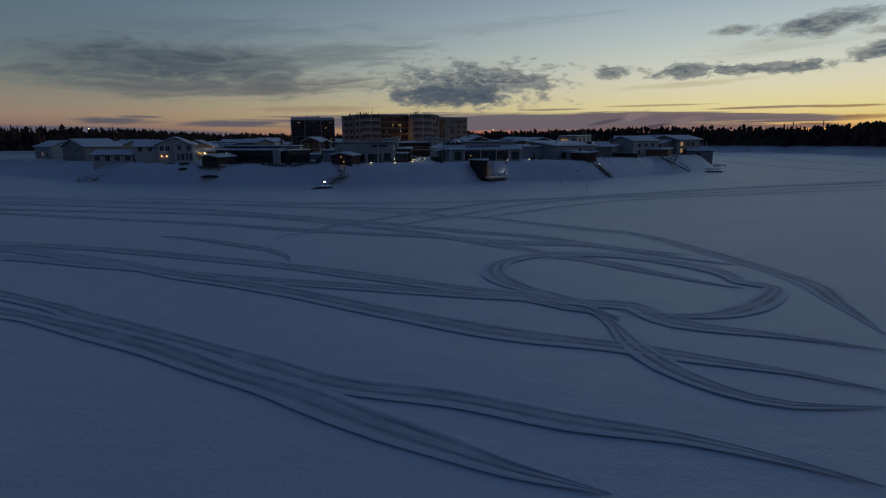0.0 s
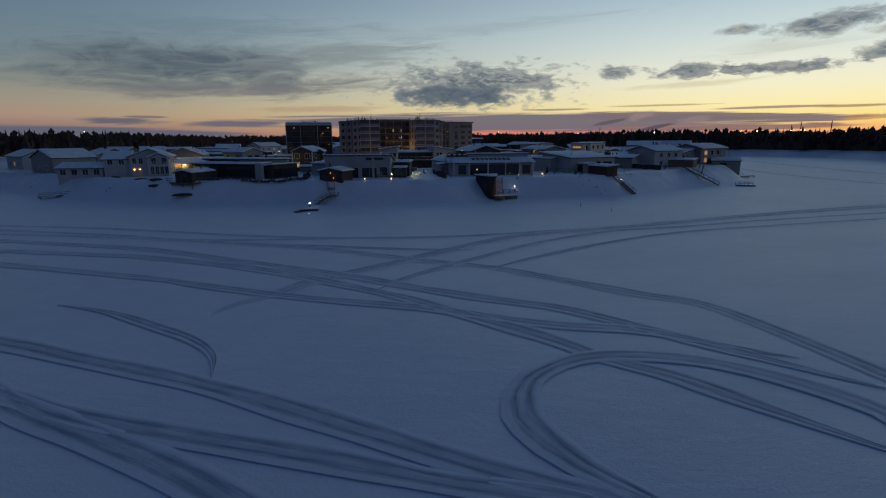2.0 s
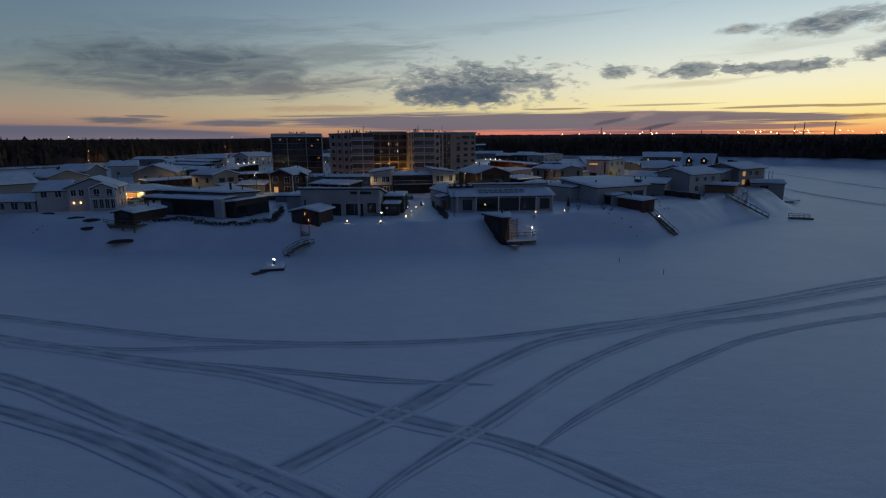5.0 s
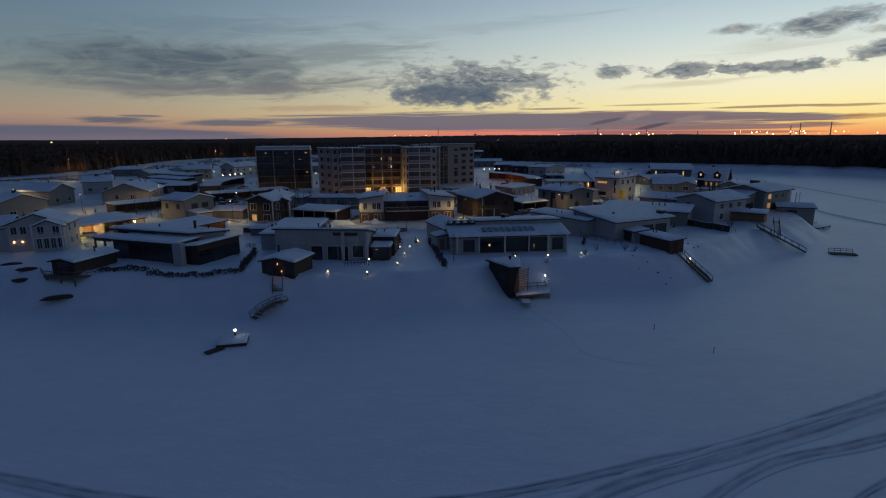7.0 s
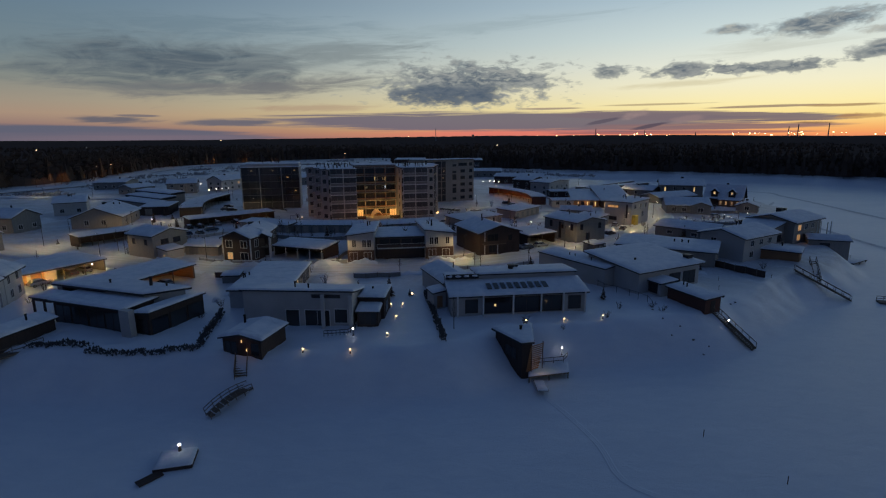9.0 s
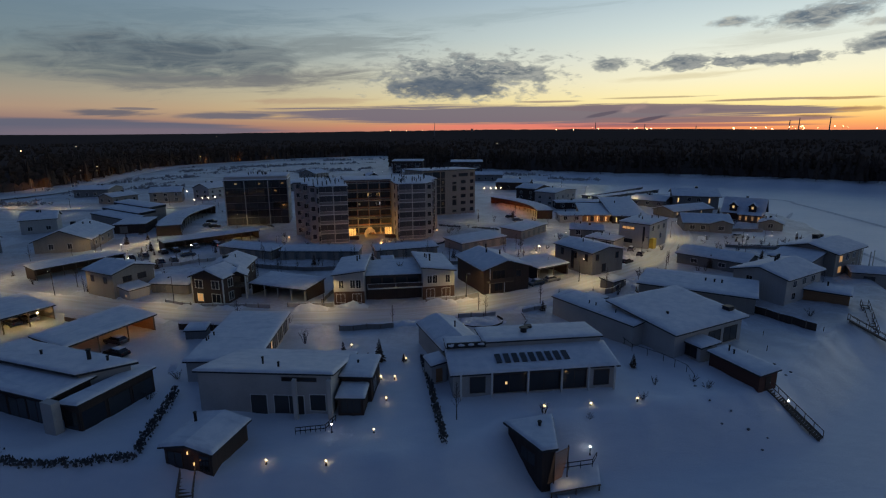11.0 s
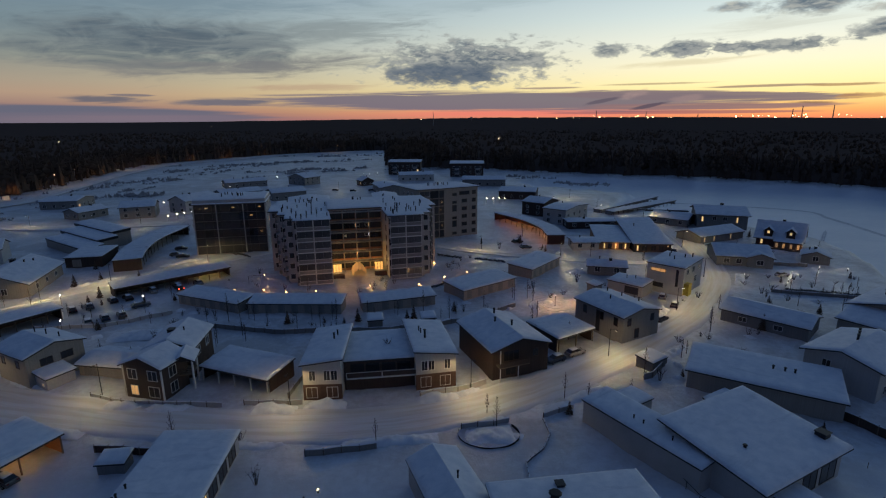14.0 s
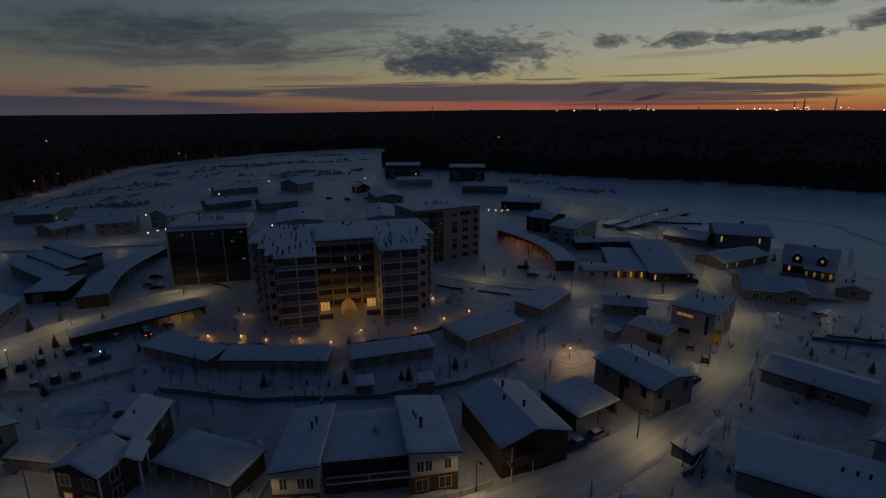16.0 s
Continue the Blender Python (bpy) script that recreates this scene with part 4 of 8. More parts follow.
for x in (-10.6, -6.3, -1.2, 3.6, 7.5, 11.3):
    bm = bmesh.new()
    box(bm, x - 0.12, x + 0.12, -0.75, -0.5, -0.6, 3.3)
    part("post", bm, trim_white, h)
for k in range(9):
    bm = bmesh.new()
    box(bm, -0.4, 0.4, -1.0, 1.0, 0.0, 0.12, pose(-4.9 + 1.22 * k, 1.9, 4.2, 11.8))
    part("roof_panel", bm, glass, h, "dark glazed roof panel")
bm = bmesh.new()
box(bm, -0.16, 0.16, -0.3, -0.1, 1.3, 1.7, pose(-4.2, 0.1, 0))
part("lamp", bm, lit_bright, h, "lit lamp behind glass")
v2 = Volume(h, 2.6, 8.1, 17.6, 6.4, 5.1, ("mono", 0.5, "f"), render_white, over=0.3)
v2.pipe(-2.3, -0.6, 0.7, 0.5)
v2.chimney(-1.0, 1.5, 0.6, 0.9)
bm = bmesh.new()
box(bm, 4.6, 8.4, 6.6, 9.8, 5.0, 5.5)
part("roof_light", bm, fascia, h, "dark recessed roof light")
v3 = Volume(h, -9.0, 6.6, 5.6, 3.6, 5.1, ("flat",), render_white, over=0.12, snow_depth=0.2)
bm = bmesh.new()
box(bm, -11.85, -6.15, 4.5, 4.75, 5.1, 5.75)
part("parapet", bm, fascia, h, "dark roof parapet with lumps of snow")
rnd = random.Random(2)
for k in range(4):
    bm = bmesh.new()
    blob(bm, (-11.2 + 1.45 * k, 4.5, 5.45), (0.5, 0.22, 0.2), 0.5, 2, k)
    part("snow_lump", bm, roof_snow, h, smooth=True)
v4 = Volume(h, -10.2, 14.0, 6.5, 12.0, 3.6, ("gable", 1.2, "y"), render_white, turn=14, over=0.3)
v4.pipe(0.6, -1.0)
v5 = Volume(h, -13.4, 5.8, 2.3, 3.2, 2.8, ("mono", 0.3, "r"), render_white, turn=14, over=0.2)
v5.door("f", 0.0, board_pine)

# White house under one broad leaning roof, with a rear wing.
h = house("villa", -23.6, 153.5, 0, "tall white lakeside house with one broad leaning roof and rear wing")
v = vol(h, (-32.4, 154.9), (-14.9, 153.7), 12.4, 2.9, ("mono", 2.7, "f"), render_white, over=0.45, foot=-2.2)
v.window("f", -0.9, -0.5, 2.1, 2.9, None, trim_white, 0)
v.window("f", 3.1, -0.5, 3.9, 2.9, None, trim_white, 1)
v.window("f", 6.9, 0.4, 2.0, 2.2, None, trim_white, 0)
v.window("f", 4.6, 4.5, 4.4, 0.4, None, board_dark, 0)
v.window("l", 0, 1.0, 0.9, 1.5)
v.pipe(-1.4, -3.0, 0.9, 0.14)
v.pipe(1.3, -4.4, 0.6, 0.14)
bm = bmesh.new()
box(bm, 4.0, 4.5, -0.95, -0.45, -1.2, 5.3)
part("column", bm, render_white, h)
bm = bmesh.new()
box(bm, 8.35, 8.9, -1.0, -0.4, -1.2, 5.2)
part("column", bm, render_white, h)
w = vol(h, (-38.0, 162.9), (-28.2, 163.4), 20.4, 3.0, ("mono", 0.25, "l"), render_white, over=0.4)
for u, lit in ((-5.2, lit_bright), (-1.6, lit_bright)):
    w.window("r", u, 0.9, 0.5, 1.9, lit, board_dark, 0)
for u in (-3.4, 0.6, 4.0, 7.4):
    w.window("r", u, 0.3, 2.4, 2.3, None, board_dark, 1)
for y in (-3.6, -3.0, -1.4):
    w.pipe(-3.9 + 0.15 * y, y, 0.5, 0.12)
a = vol(h, (-14.3, 157.0), (-10.3, 156.7), 5.8, 3.7, ("mono", 0.25, "b"), board_dark, over=0.3)
a.pipe(-0.4, 0.2, 0.3, 0.13)
a.window("r", -0.6, 0.5, 2.2, 2.0, None, board_dark, 1)
a2 = vol(h, (-14.2, 153.6), (-10.9, 153.5), 3.3, 2.4, ("mono", 0.2, "b"), board_dark, over=0.3)
a2.window("f", 0, 0.2, 2.6, 1.9, None, board_dark, 2)

# Dark modern house: a low glazed front, a raised pale storey under a pointed roof, a glazed wing.
h = house("villa", -53.6, 154.2, 0, "dark brown modern house with glazed lakeside rooms")
v = vol(h, (-64.2, 156.8), (-49.6, 151.6), 6.8, 3.6, ("mono", 0.2, "b"), board_dark, over=0.5, foot=-2.0)
for u in (-5.6, -1.9, 1.8, 5.4):
    v.window("f", u, -0.2, 3.3, 3.0, None, board_dark, 1)
p = vol(h, (-69.0, 158.5), (-64.7, 157.0), 3.2, 3.6, ("mono", 0.15, "b"), board_dark, over=0.3, foot=2.9)
for x, y in ((-68.8, 158.5), (-66.4, 157.7)):
    bm = bmesh.new()
    box(bm, x + 53.6 - 0.14, x + 53.6 + 0.14, y - 154.2 - 0.1, y - 154.2 + 0.18, -1.2, 3.4)
    part("porch_post", bm, board_dark, h)
bm = bmesh.new()
box(bm, -1.0, 1.0, -0.6, 0.4, -1.6, 3.9, pose(5.4, -3.9, 0, rz=-20))
part("corner_pillar", bm, render_white, h, "pale rendered corner pillar")
up = Prism(h, [(-14.0, 8.4), (4.8, 1.9), (9.8, 5.2), (-11.4, 13.0)], 4.7, render_grey, over=0.5)
for u in (-7.0, -3.6, -0.2):
    up.window(0, u, 3.6, 3.1, 0.9, None, board_dark, 1)
up.pipe(4.0, 5.6, 1.4, 0.26)
up.pipe(6.8, 5.2, 0.6, 0.16)
up.pipe(-4.0, 7.4, 0.5, 0.16)
w = vol(h, (-47.7, 151.2), (-44.9, 150.2), 10.6, 3.2, ("mono", 0.3, "r"), board_dark, over=0.35, foot=-2.0)
for u in (-3.5, 0.0, 3.5):
    w.window("r", u, -0.3, 3.0, 2.6, None, board_dark, 0)
w.window("f", 0.0, -0.3, 2.2, 2.6, None, board_dark, 0)

# White house with a big hipped-looking roof and a long garage wing.
h = house("villa", 41.0, 178.9, 27.5, "large white single-storey house with broad snowy roof")
v = Volume(h, 0, 1.0, 17.0, 13.5, 4.2, ("mono", 1.3, "b"), render_white, over=0.8)
v.window("f", 5.6, 0.2, 3.4, 2.5, None, board_dark, 1)
v.window("f", 1.4, 0.2, 3.0, 2.5, None, board_dark, 1)
v.window("r", -3.6, 0.3, 3.0, 2.4, None, trim_white, 1)
v.window("r", 1.5, 0.3, 2.0, 2.4, None, trim_white, 0)
v.chimney(7.6, -4.6, 0.9, 1.3)
v.pipe(-4.0, -1.5, 0.25, 0.2)
w = Volume(h, -9.2, 10.0, 5.0, 19.0, 3.8, ("mono", 0.5, "r"), render_white, turn=4, over=0.25)
for y in (0, 1.6, -4.5):
    w.pipe(-1.0, y, 0.5, 0.1)
e = Volume(h, -6.0, 17.5, 9.0, 4.0, 2.8, ("flat",), render_white, turn=4, over=0.2)

# Red-brown lake saunas on the bank.
def sauna(x, y, turn, z, wd, dp, hgt, label, walls, roof=("gable", 0.5, "y")):
    s = house("sauna", x, y, turn, label, "sauna", "lake saunas", z)
    return s, Volume(s, 0, 0, wd, dp, hgt, roof, walls, over=0.45, foot=-2.6)


s, v = sauna(-27.6, 146.1, -13, 4.5, 5.9, 6.4, 2.9, "dark brown lake sauna with wall lamps and veranda", board_brown, ("gable", 0.6, "y"))
v.pipe(-2.1, 1.0, 1.1, 0.16)
v.window("f", -1.7, 0.4, 1.8, 1.8, None, board_dark, 1)
v.door("f", 0.3, board_dark)
v.window("f", 2.0, 0.4, 1.2, 1.8, None, board_dark, 0)
for u, z in ((0.05, 2.2), (0.75, 1.0)):
    bm = bmesh.new()
    box(bm, u - 0.05, u + 0.05, -3.36, -3.25, z, z + 0.35)
    part("wall_lamp", bm, lit_bright, s, "glowing orange wall lamp")
for u in (-1.6, 1.6):
    bm = bmesh.new()
    slab(bm, [(u - 0.9, -4.0, -0.5), (u + 0.9, -4.0, -0.5), (u + 0.9, -3.21, -0.1), (u - 0.9, -3.21, -0.1)], 0.9)
    part("stair_cheek", bm, board_dark, s)
s, v = sauna(-64.4, 149.0, -12, 4.7, 4.7, 8.6, 2.4, "dark brown lake sauna with veranda", board_brown, ("gable", 0.5, "y"))
v.window("f", 0.0, 0.4, 2.4, 1.8, None, board_dark, 1)
v.pipe(1.2, 1.0, 0.9, 0.14)
rail(s, (-5.6, -3.8, -0.1), (-2.4, -5.8, -0.1), 1.0, timber, 3, 2)
rail(s, (-2.4, -5.8, -0.1), (3.6, -5.8, -0.1), 1.0, timber, 4, 2)
rail(s, (3.6, -5.8, -0.1), (5.0, 0.0, -0.1), 1.0, timber, 3, 2)
bm = bmesh.new()
slab(bm, [(-5.6, -3.8, -0.1), (-2.4, -5.8, -0.1), (3.6, -5.8, -0.1), (5.0, 0.0, -0.1)], 0.3)
part("deck", bm, timber, s)
for x, y in ((-2.3, -5.6), (0.6, -5.6), (3.4, -5.6), (-5.2, -3.8), (4.8, -0.4)):
    bm = bmesh.new()
    beam(bm, (x, y, -3.6), (x, y, -0.2), 0.09, 6)
    part("deck_post", bm, board_dark, s)
s = house("sauna", 43.0, 163.8, 0, "dark red boathouse sauna with snowy lean-to roof", "sauna", "lake saunas", 4.6)
v = vol(s, (40.7, 167.6), (43.6, 159.6), 3.4, 2.6, ("mono", 0.3, "b"), board_red, over=0.35, foot=-2.6)
v.pipe(-2.6, 0.2, 0.8, 0.12)
v.pipe(-1.5, -0.1, 0.6, 0.12)
v.door("r", 0.0, board_dark)
s, v = sauna(40.6, 170.9, -66, 4.8, 3.6, 3.6, 2.7, "small white pavilion beside the boathouse", render_white, ("mono", 0.2, "b"))
v.window("f", 0, 0.5, 2.2, 1.7, None, board_brown, 1)

# Slanted lake hut with a slatted screen, lamplit from the front, and a deck over the ice.
s = house("lake_hut", 10.6, 148.4, 0, "small dark lake hut with lamplit slatted screen", "hut", "lake saunas", 2.0)
v = Prism(s, [(-3.3, 1.9), (-0.1, -3.4), (1.3, -3.1), (2.0, 3.2)], 3.7, board_dark, over=0.4, foot=-2.0)
v.pipe(0.3, 0.8, 0.5, 0.2)
v.window(0, 0.6, 0.6, 2.6, 1.6, None, board_dark, 1)
for k in range(13):
    z = -0.7 + 0.31 * k
    lean = 0.05 * (12 - k)
    bm = bmesh.new()
    plank(bm, (1.15 - lean, -3.55, z), (3.25 - 1.2 * lean, -2.2, z), 0.05, 0.15)
    part("slat", bm, board_pine, s, "pale pine slat")
for x, y in ((1.3, -3.4), (3.1, -2.25)):
    bm = bmesh.new()
    box(bm, x - 0.06, x + 0.06, y + 0.02, y + 0.14, -1.2, 3.3)
    part("screen_post", bm, board_dark, s)
deck = thing("lake_deck", pose(14.6, 147.0, 0), "snow-covered timber deck on posts over ice", "deck")
quad = [(-3.3, -3.2), (2.8, -1.8), (3.7, 2.6), (-2.2, 2.9)]
bm = bmesh.new()
slab(bm, [(*q, 0.95) for q in quad], 0.22)
part("deck_boards", bm, timber, deck)
bm = bmesh.new()
snow_on(bm, [(*q, 0.952) for q in quad], 0.2)
part("snow_layer", bm, roof_snow, deck)
for x, y in quad + [(-0.2, -2.5), (0.8, 2.7)]:
    bm = bmesh.new()
    beam(bm, (x * 0.95, y * 0.95, -0.2), (x * 0.95, y * 0.95, 0.8), 0.09, 6)
    part("post", bm, timber, deck)
rail(deck, (-1.9, 0.2, 0.95), (2.6, 1.1, 0.95), 1.15, black_metal, 3, 2)
rail(deck, (2.6, 1.1, 0.95), (3.5, 2.5, 0.95), 1.15, black_metal, 1, 2)
g = thing("gangway", pose(12.75, 142.1, 0.52, -9, 0, -3), "snowy plank gangway from deck to ice", "gangway")
for k in range(16):
    bm = bmesh.new()
    box(bm, -0.75, 0.75, -2.4 + 0.3 * k, -2.4 + 0.3 * k + 0.27, -0.05, 0.03)
    part("plank", bm, timber, g)
bm = bmesh.new()
snow_on(bm, [(-0.72, -2.4, 0.03), (0.72, -2.4, 0.03), (0.72, 2.35, 0.03), (-0.72, 2.35, 0.03)], 0.1, step=0.8)
part("snow_layer", bm, roof_snow, g)


def stairs(head, foot, label, rise=0.0, width=1.2):
    """A railed flight down the bank from one place to another."""
    (hx, hy), (fx0, fy0) = head, foot
    run = math.hypot(fx0 - hx, fy0 - hy)
    turn = math.degrees(math.atan2(fx0 - hx, -(fy0 - hy)))
    low = gz(fx0, fy0)
    top = (rise or gz(hx, hy) + 0.5) - low
    half = width / 2
    t = thing("bank_stairs", pose(hx, hy, low, rz=turn), label, "stairs", "bank stairs")
    n = max(5, int(top / 0.2))
    for k in range(n):
        f = (k + 0.5) / n
        bm = bmesh.new()
        box(bm, -half, half, -run * f - 0.17, -run * f + 0.17, top * (1 - f) + 0.05, top * (1 - f) + 0.13)
        part("tread", bm, timber, t)
    for s in (-half - 0.02, half + 0.02):
        bm = bmesh.new()
        plank(bm, (s, 0, top), (s, -run, 0.1), 0.06, 0.3)
        part("stringer", bm, timber, t)
        bm = bmesh.new()
        plank(bm, (s, 0, top + 1.05), (s, -run, 1.1), 0.07, 0.1)
        part("handrail", bm, timber, t)
        for k in range(8):
            f = k / 7
            bm = bmesh.new()
            beam(bm, (s, -run * f, top * (1 - f) - 0.3), (s, -run * f, top * (1 - f) + 1.1), 0.05, 5)
            part("post", bm, timber, t)
    return t


stairs((44.9, 161.6), (49.8, 154.9), "railed timber stairs down the snowy bank")
stairs((-28.3, 142.6), (-27.7, 140.2), "timber stairs below the lake sauna", 4.3, 1.5)
stairs((75.5, 184.6), (85.2, 180.4), "railed timber stairs down to the ice")
stairs((86.0, 194.0), (80.5, 184.2), "railed timber stairs beside the bank path")
# Arched footbridge near the sauna.
b = thing("footbridge", pose(-28.0, 137.3, 0.55, 14, 0, -40), "arched railed timber footbridge on the ice", "footbridge")
for k in range(9):
    t0 = -3 + 0.68 * k
    z = 0.35 + 0.55 * (1 - (t0 / 3.2) ** 2)
    bm = bmesh.new()
    box(bm, -0.7, 0.7, t0, t0 + 0.6, z, z + 0.06)
    part("deck_board", bm, timber, b)
for s in (-0.7, 0.7):
    for k in range(6):
        t0 = -3 + 1.2 * k
        z = 0.35 + 0.55 * (1 - (t0 / 3.2) ** 2)
        bm = bmesh.new()
        beam(bm, (s, t0, z - 0.4), (s, t0, z + 1.0), 0.05, 5)
        part("post", bm, timber, b)
        if k < 5:
            t1 = t0 + 1.2
            z1 = 0.35 + 0.55 * (1 - (t1 / 3.2) ** 2)
            for dz in (0.95, 0.5):
                bm = bmesh.new()
                plank(bm, (s, t0, z + dz), (s, t1, z1 + dz), 0.06, 0.08)
                part("rail", bm, timber, b)
# Floating jetty with a lit lantern.
j = thing("jetty", pose(-29.4, 126.0, 0, rz=14), "snow-covered floating jetty with lantern on lake ice", "jetty")
bm = bmesh.new()
box(bm, -1.9, 1.9, -1.6, 1.6, 0.0, 0.42)
part("pontoon", bm, board_dark, j)
bm = bmesh.new()
snow_on(bm, [(-1.9, -1.6, 0.42), (1.9, -1.6, 0.42), (1.9, 1.6, 0.42), (-1.9, 1.6, 0.42)], 0.25)
part("snow_layer", bm, roof_snow, j)
bm = bmesh.new()
box(bm, -1.2, 1.2, -0.5, 0.5, -0.06, 0.06, pose(-1.9, -2.6, 0.16, 5, 0, 40))
part("gangplank", bm, board_dark, j)
bm = bmesh.new()
beam(bm, (0.2, 1.0, 0.4), (0.2, 1.0, 1.3), 0.2, 8, 0.14)
lantern = part("lantern", bm, timber, j)
bm = bmesh.new()
blob(bm, (0.2, 1.0, 1.42), (0.2, 0.2, 0.12), 0.05, 1)
part("bulb", bm, bulb_cold, lantern)
# Upturned boat under snow, and a bench frame out on the ice.
bm = bmesh.new()
for k in range(7):
    f = k / 6
    half = 0.85 * math.sin(math.pi * (0.12 + 0.76 * f)) + 0.05
    rise = 0.55 * (1 - (2 * f - 1) ** 4) + 0.05
    ring = [bm.verts.new((-2.6 + 5.2 * f, half * math.cos(a), rise * math.sin(a) - 0.02)) for a in (0, 0.5, 1.1, math.pi / 2, math.pi - 1.1, math.pi - 0.5, math.pi)]
    if k:
        for p, q, r, s2 in zip(last, last[1:], ring[1:], ring):
            bm.faces.new((p, q, r, s2)).smooth = True
    else:
        bm.faces.new(ring)
    last = ring
bm.faces.new(last[::-1])
solid("rowing_boat", bm, board_dark, "upturned dark rowing boat lying on shore snow", "boat", at=pose(-63.8, 140.8, 1.75, rz=24))
bm = bmesh.new()
box(bm, -2.6, 2.6, -1.0, 1.0, 0.0, 0.35)
solid("snow_raft", bm, timber, "low timber raft frozen into the ice", "raft", at=pose(92.2, 178.0, 0.02, rz=-18))
r = thing("swim_ladder_frame", pose(92.0, 178.2, 0.35, rz=-18), "low railed frame standing on the raft", "railing")
rail(r, (-2.4, 0.7, 0), (2.4, 0.7, 0), 0.9, black_metal, 4, 2)

# ---------------------------------------------------------------- houses right of the shore row
h = house("long_house", 56.5, 201.8, -46.5, "long low white house with snowy lean-to roof")
v = vol(h, (41.9, 200.6), (60.6, 189.3), 10.4, 3.4, ("mono", 0.7, "b"), board_beige, over=0.45)
for x in (1.5, 3.2, 4.6):
    v.pipe(x, 0.5, 0.6, 0.16)
h = house("detached_house", 73.6, 203.6, 32.0, "two-storey white house with shallow snowy gable roof")
v = Volume(h, 0, 0, 15.0, 11.0, 5.6, ("gable", 1.5, "x"), board_white, over=0.7)
v.windows("f", (-4, 0, 4), 3.3, 1.5, 1.3)
v.windows("f", (-4, 1, 4), 0.6, 1.5, 1.4)
v.windows("l", (-2,), 3.4, 1.2, 1.2)
for x, y in ((1.5, 1.0), (3.5, 1.6), (-1.0, 0.3)):
    v.pipe(x, y, 1.0, 0.2)
h = house("detached_house", 97.5, 224.0, 33.0, "pale house with terrace and stepped snowy roof")
v = Volume(h, 2.0, 0, 16.0, 12.0, 6.0, ("gable", 1.5, "x"), board_beige, over=0.9)
v.windows("f", (-5, -1, 3), 3.4, 1.8, 1.5, (0,))
v.windows("f", (-5, 3), 0.6, 1.8, 1.6, (0,))
v.windows("r", (-2, 2), 0.6, 1.8, 2.0)
v.chimney(0.5, 2.0, 1.3, 1.4, black_metal)
v.chimney(4.5, 2.4, 1.0, 0.8, black_metal)
t = Volume(h, -9.5, 1.0, 8.0, 9.0, 4.4, ("mono", 1.4, "r"), board_beige, over=0.5)
t.window("f", 0, 0.4, 4.0, 1.8, None, board_dark, 2)
for x in (8.2, 10.6):
    for y in (-8.5, -6.0):
        bm = bmesh.new()
        box(bm, x - 0.1, x + 0.1, y - 0.1, y + 0.1, -1.5, 5.0)
        part("porch_post", bm, trim_white, h)
s, v = sauna(80.5, 199.0, -40, 4.7, 10.0, 4.4, 2.7, "brown lakeside outbuilding with snowy roof", board_pine, ("mono", 0.4, "b"))
v.pipe(-2.2, 0.4, 0.8, 0.16)
v.pipe(1.0, 0.8, 0.8, 0.16)
s, v = sauna(105.5, 216.5, -20, 3.6, 9.5, 5.5, 2.9, "pale boathouse at the shore with snowy roof", board_beige, ("gable", 0.8, "x"))
v.window("f", -1, 0.6, 2.2, 1.2, None, board_dark, 1)
p = thing("shore_jetty", pose(111.4, 213.2, 0, rz=32), "railed timber jetty at the shore", "jetty")
bm = bmesh.new()
box(bm, -4.2, 4.2, -1.6, 1.6, 0.55, 0.75)
part("deck_boards", bm, timber, p)
for x in (-4, 0, 4):
    for y in (-1.4, 1.4):
        bm = bmesh.new()
        beam(bm, (x, y, -0.2), (x, y, 0.6), 0.08, 5)
        part("post", bm, timber, p)
rail(p, (-4, 1.5, 0.75), (2, 1.5, 0.75), 1.0, trim_white, 5, 3)
bm = bmesh.new()
snow_on(bm, [(-4.1, -1.5, 0.75), (4.1, -1.5, 0.75), (4.1, 1.5, 0.75), (-4.1, 1.5, 0.75)], 0.18)
part("snow_layer", bm, roof_snow, p)
h = house("long_shed", 73.3, 228.2, -47.0, "long grey shed under a snowy gable roof", "shed")
v = Volume(h, 0, 0, 17.0, 9.5, 2.9, ("gable", 1.3, "x"), board_grey, over=0.5)
v.windows("f", (-4, 3), 0.8, 1.6, 1.0)

# ---------------------------------------------------------------- second row, across the street
h = house("detached_house", -75.6, 207.0, 0, "pale two-storey gabled house with side lean-to")
v = vol(h, (-81.5, 206.2), (-72.7, 201.8), 9.6, 5.7, ("gable", 1.3, "x"), board_beige, over=0.5)
v.windows("r", (-1.6, 1.8), 3.2, 1.9, 1.2, (), board_dark, 1)
v.windows("f", (-2.5, 2.2), 3.2, 1.0, 1.3, (), board_dark, 0)
v.pipe(0, 1.4, 0.9)
v.pipe(3, 2.0, 0.8)
v.pipe(-2.6, 0.8, 0.8)
l = vol(h, (-72.2, 202.6), (-68.9, 200.9), 4.6, 2.2, ("mono", 0.5, "l"), board_white, over=0.3)
l.window("f", 0.6, 0.6, 0.5, 0.4, lit_bright, trim_white, 0)

h = house("detached_house", -50.4, 198.6, -14.0, "brown two-storey house with white corner boards and windows")
v = Volume(h, 0, 2.6, 7.6, 6.0, 6.0, ("gable", 1.5, "y"), board_brown, over=0.5)
v.windows("f", (-2, 2), 3.4, 1.7, 1.7, (), None, 1)
v.window("f", -1.9, 0.5, 1.3, 1.6, lit_warm, trim_white, 1)
v.window("f", 2.0, 0.4, 2.0, 1.8, None, trim_white, 1)
v.windows("r", (-0.5,), 3.4, 1.5, 1.7)
v.windows("r", (-0.5,), 0.5, 1.5, 1.7)
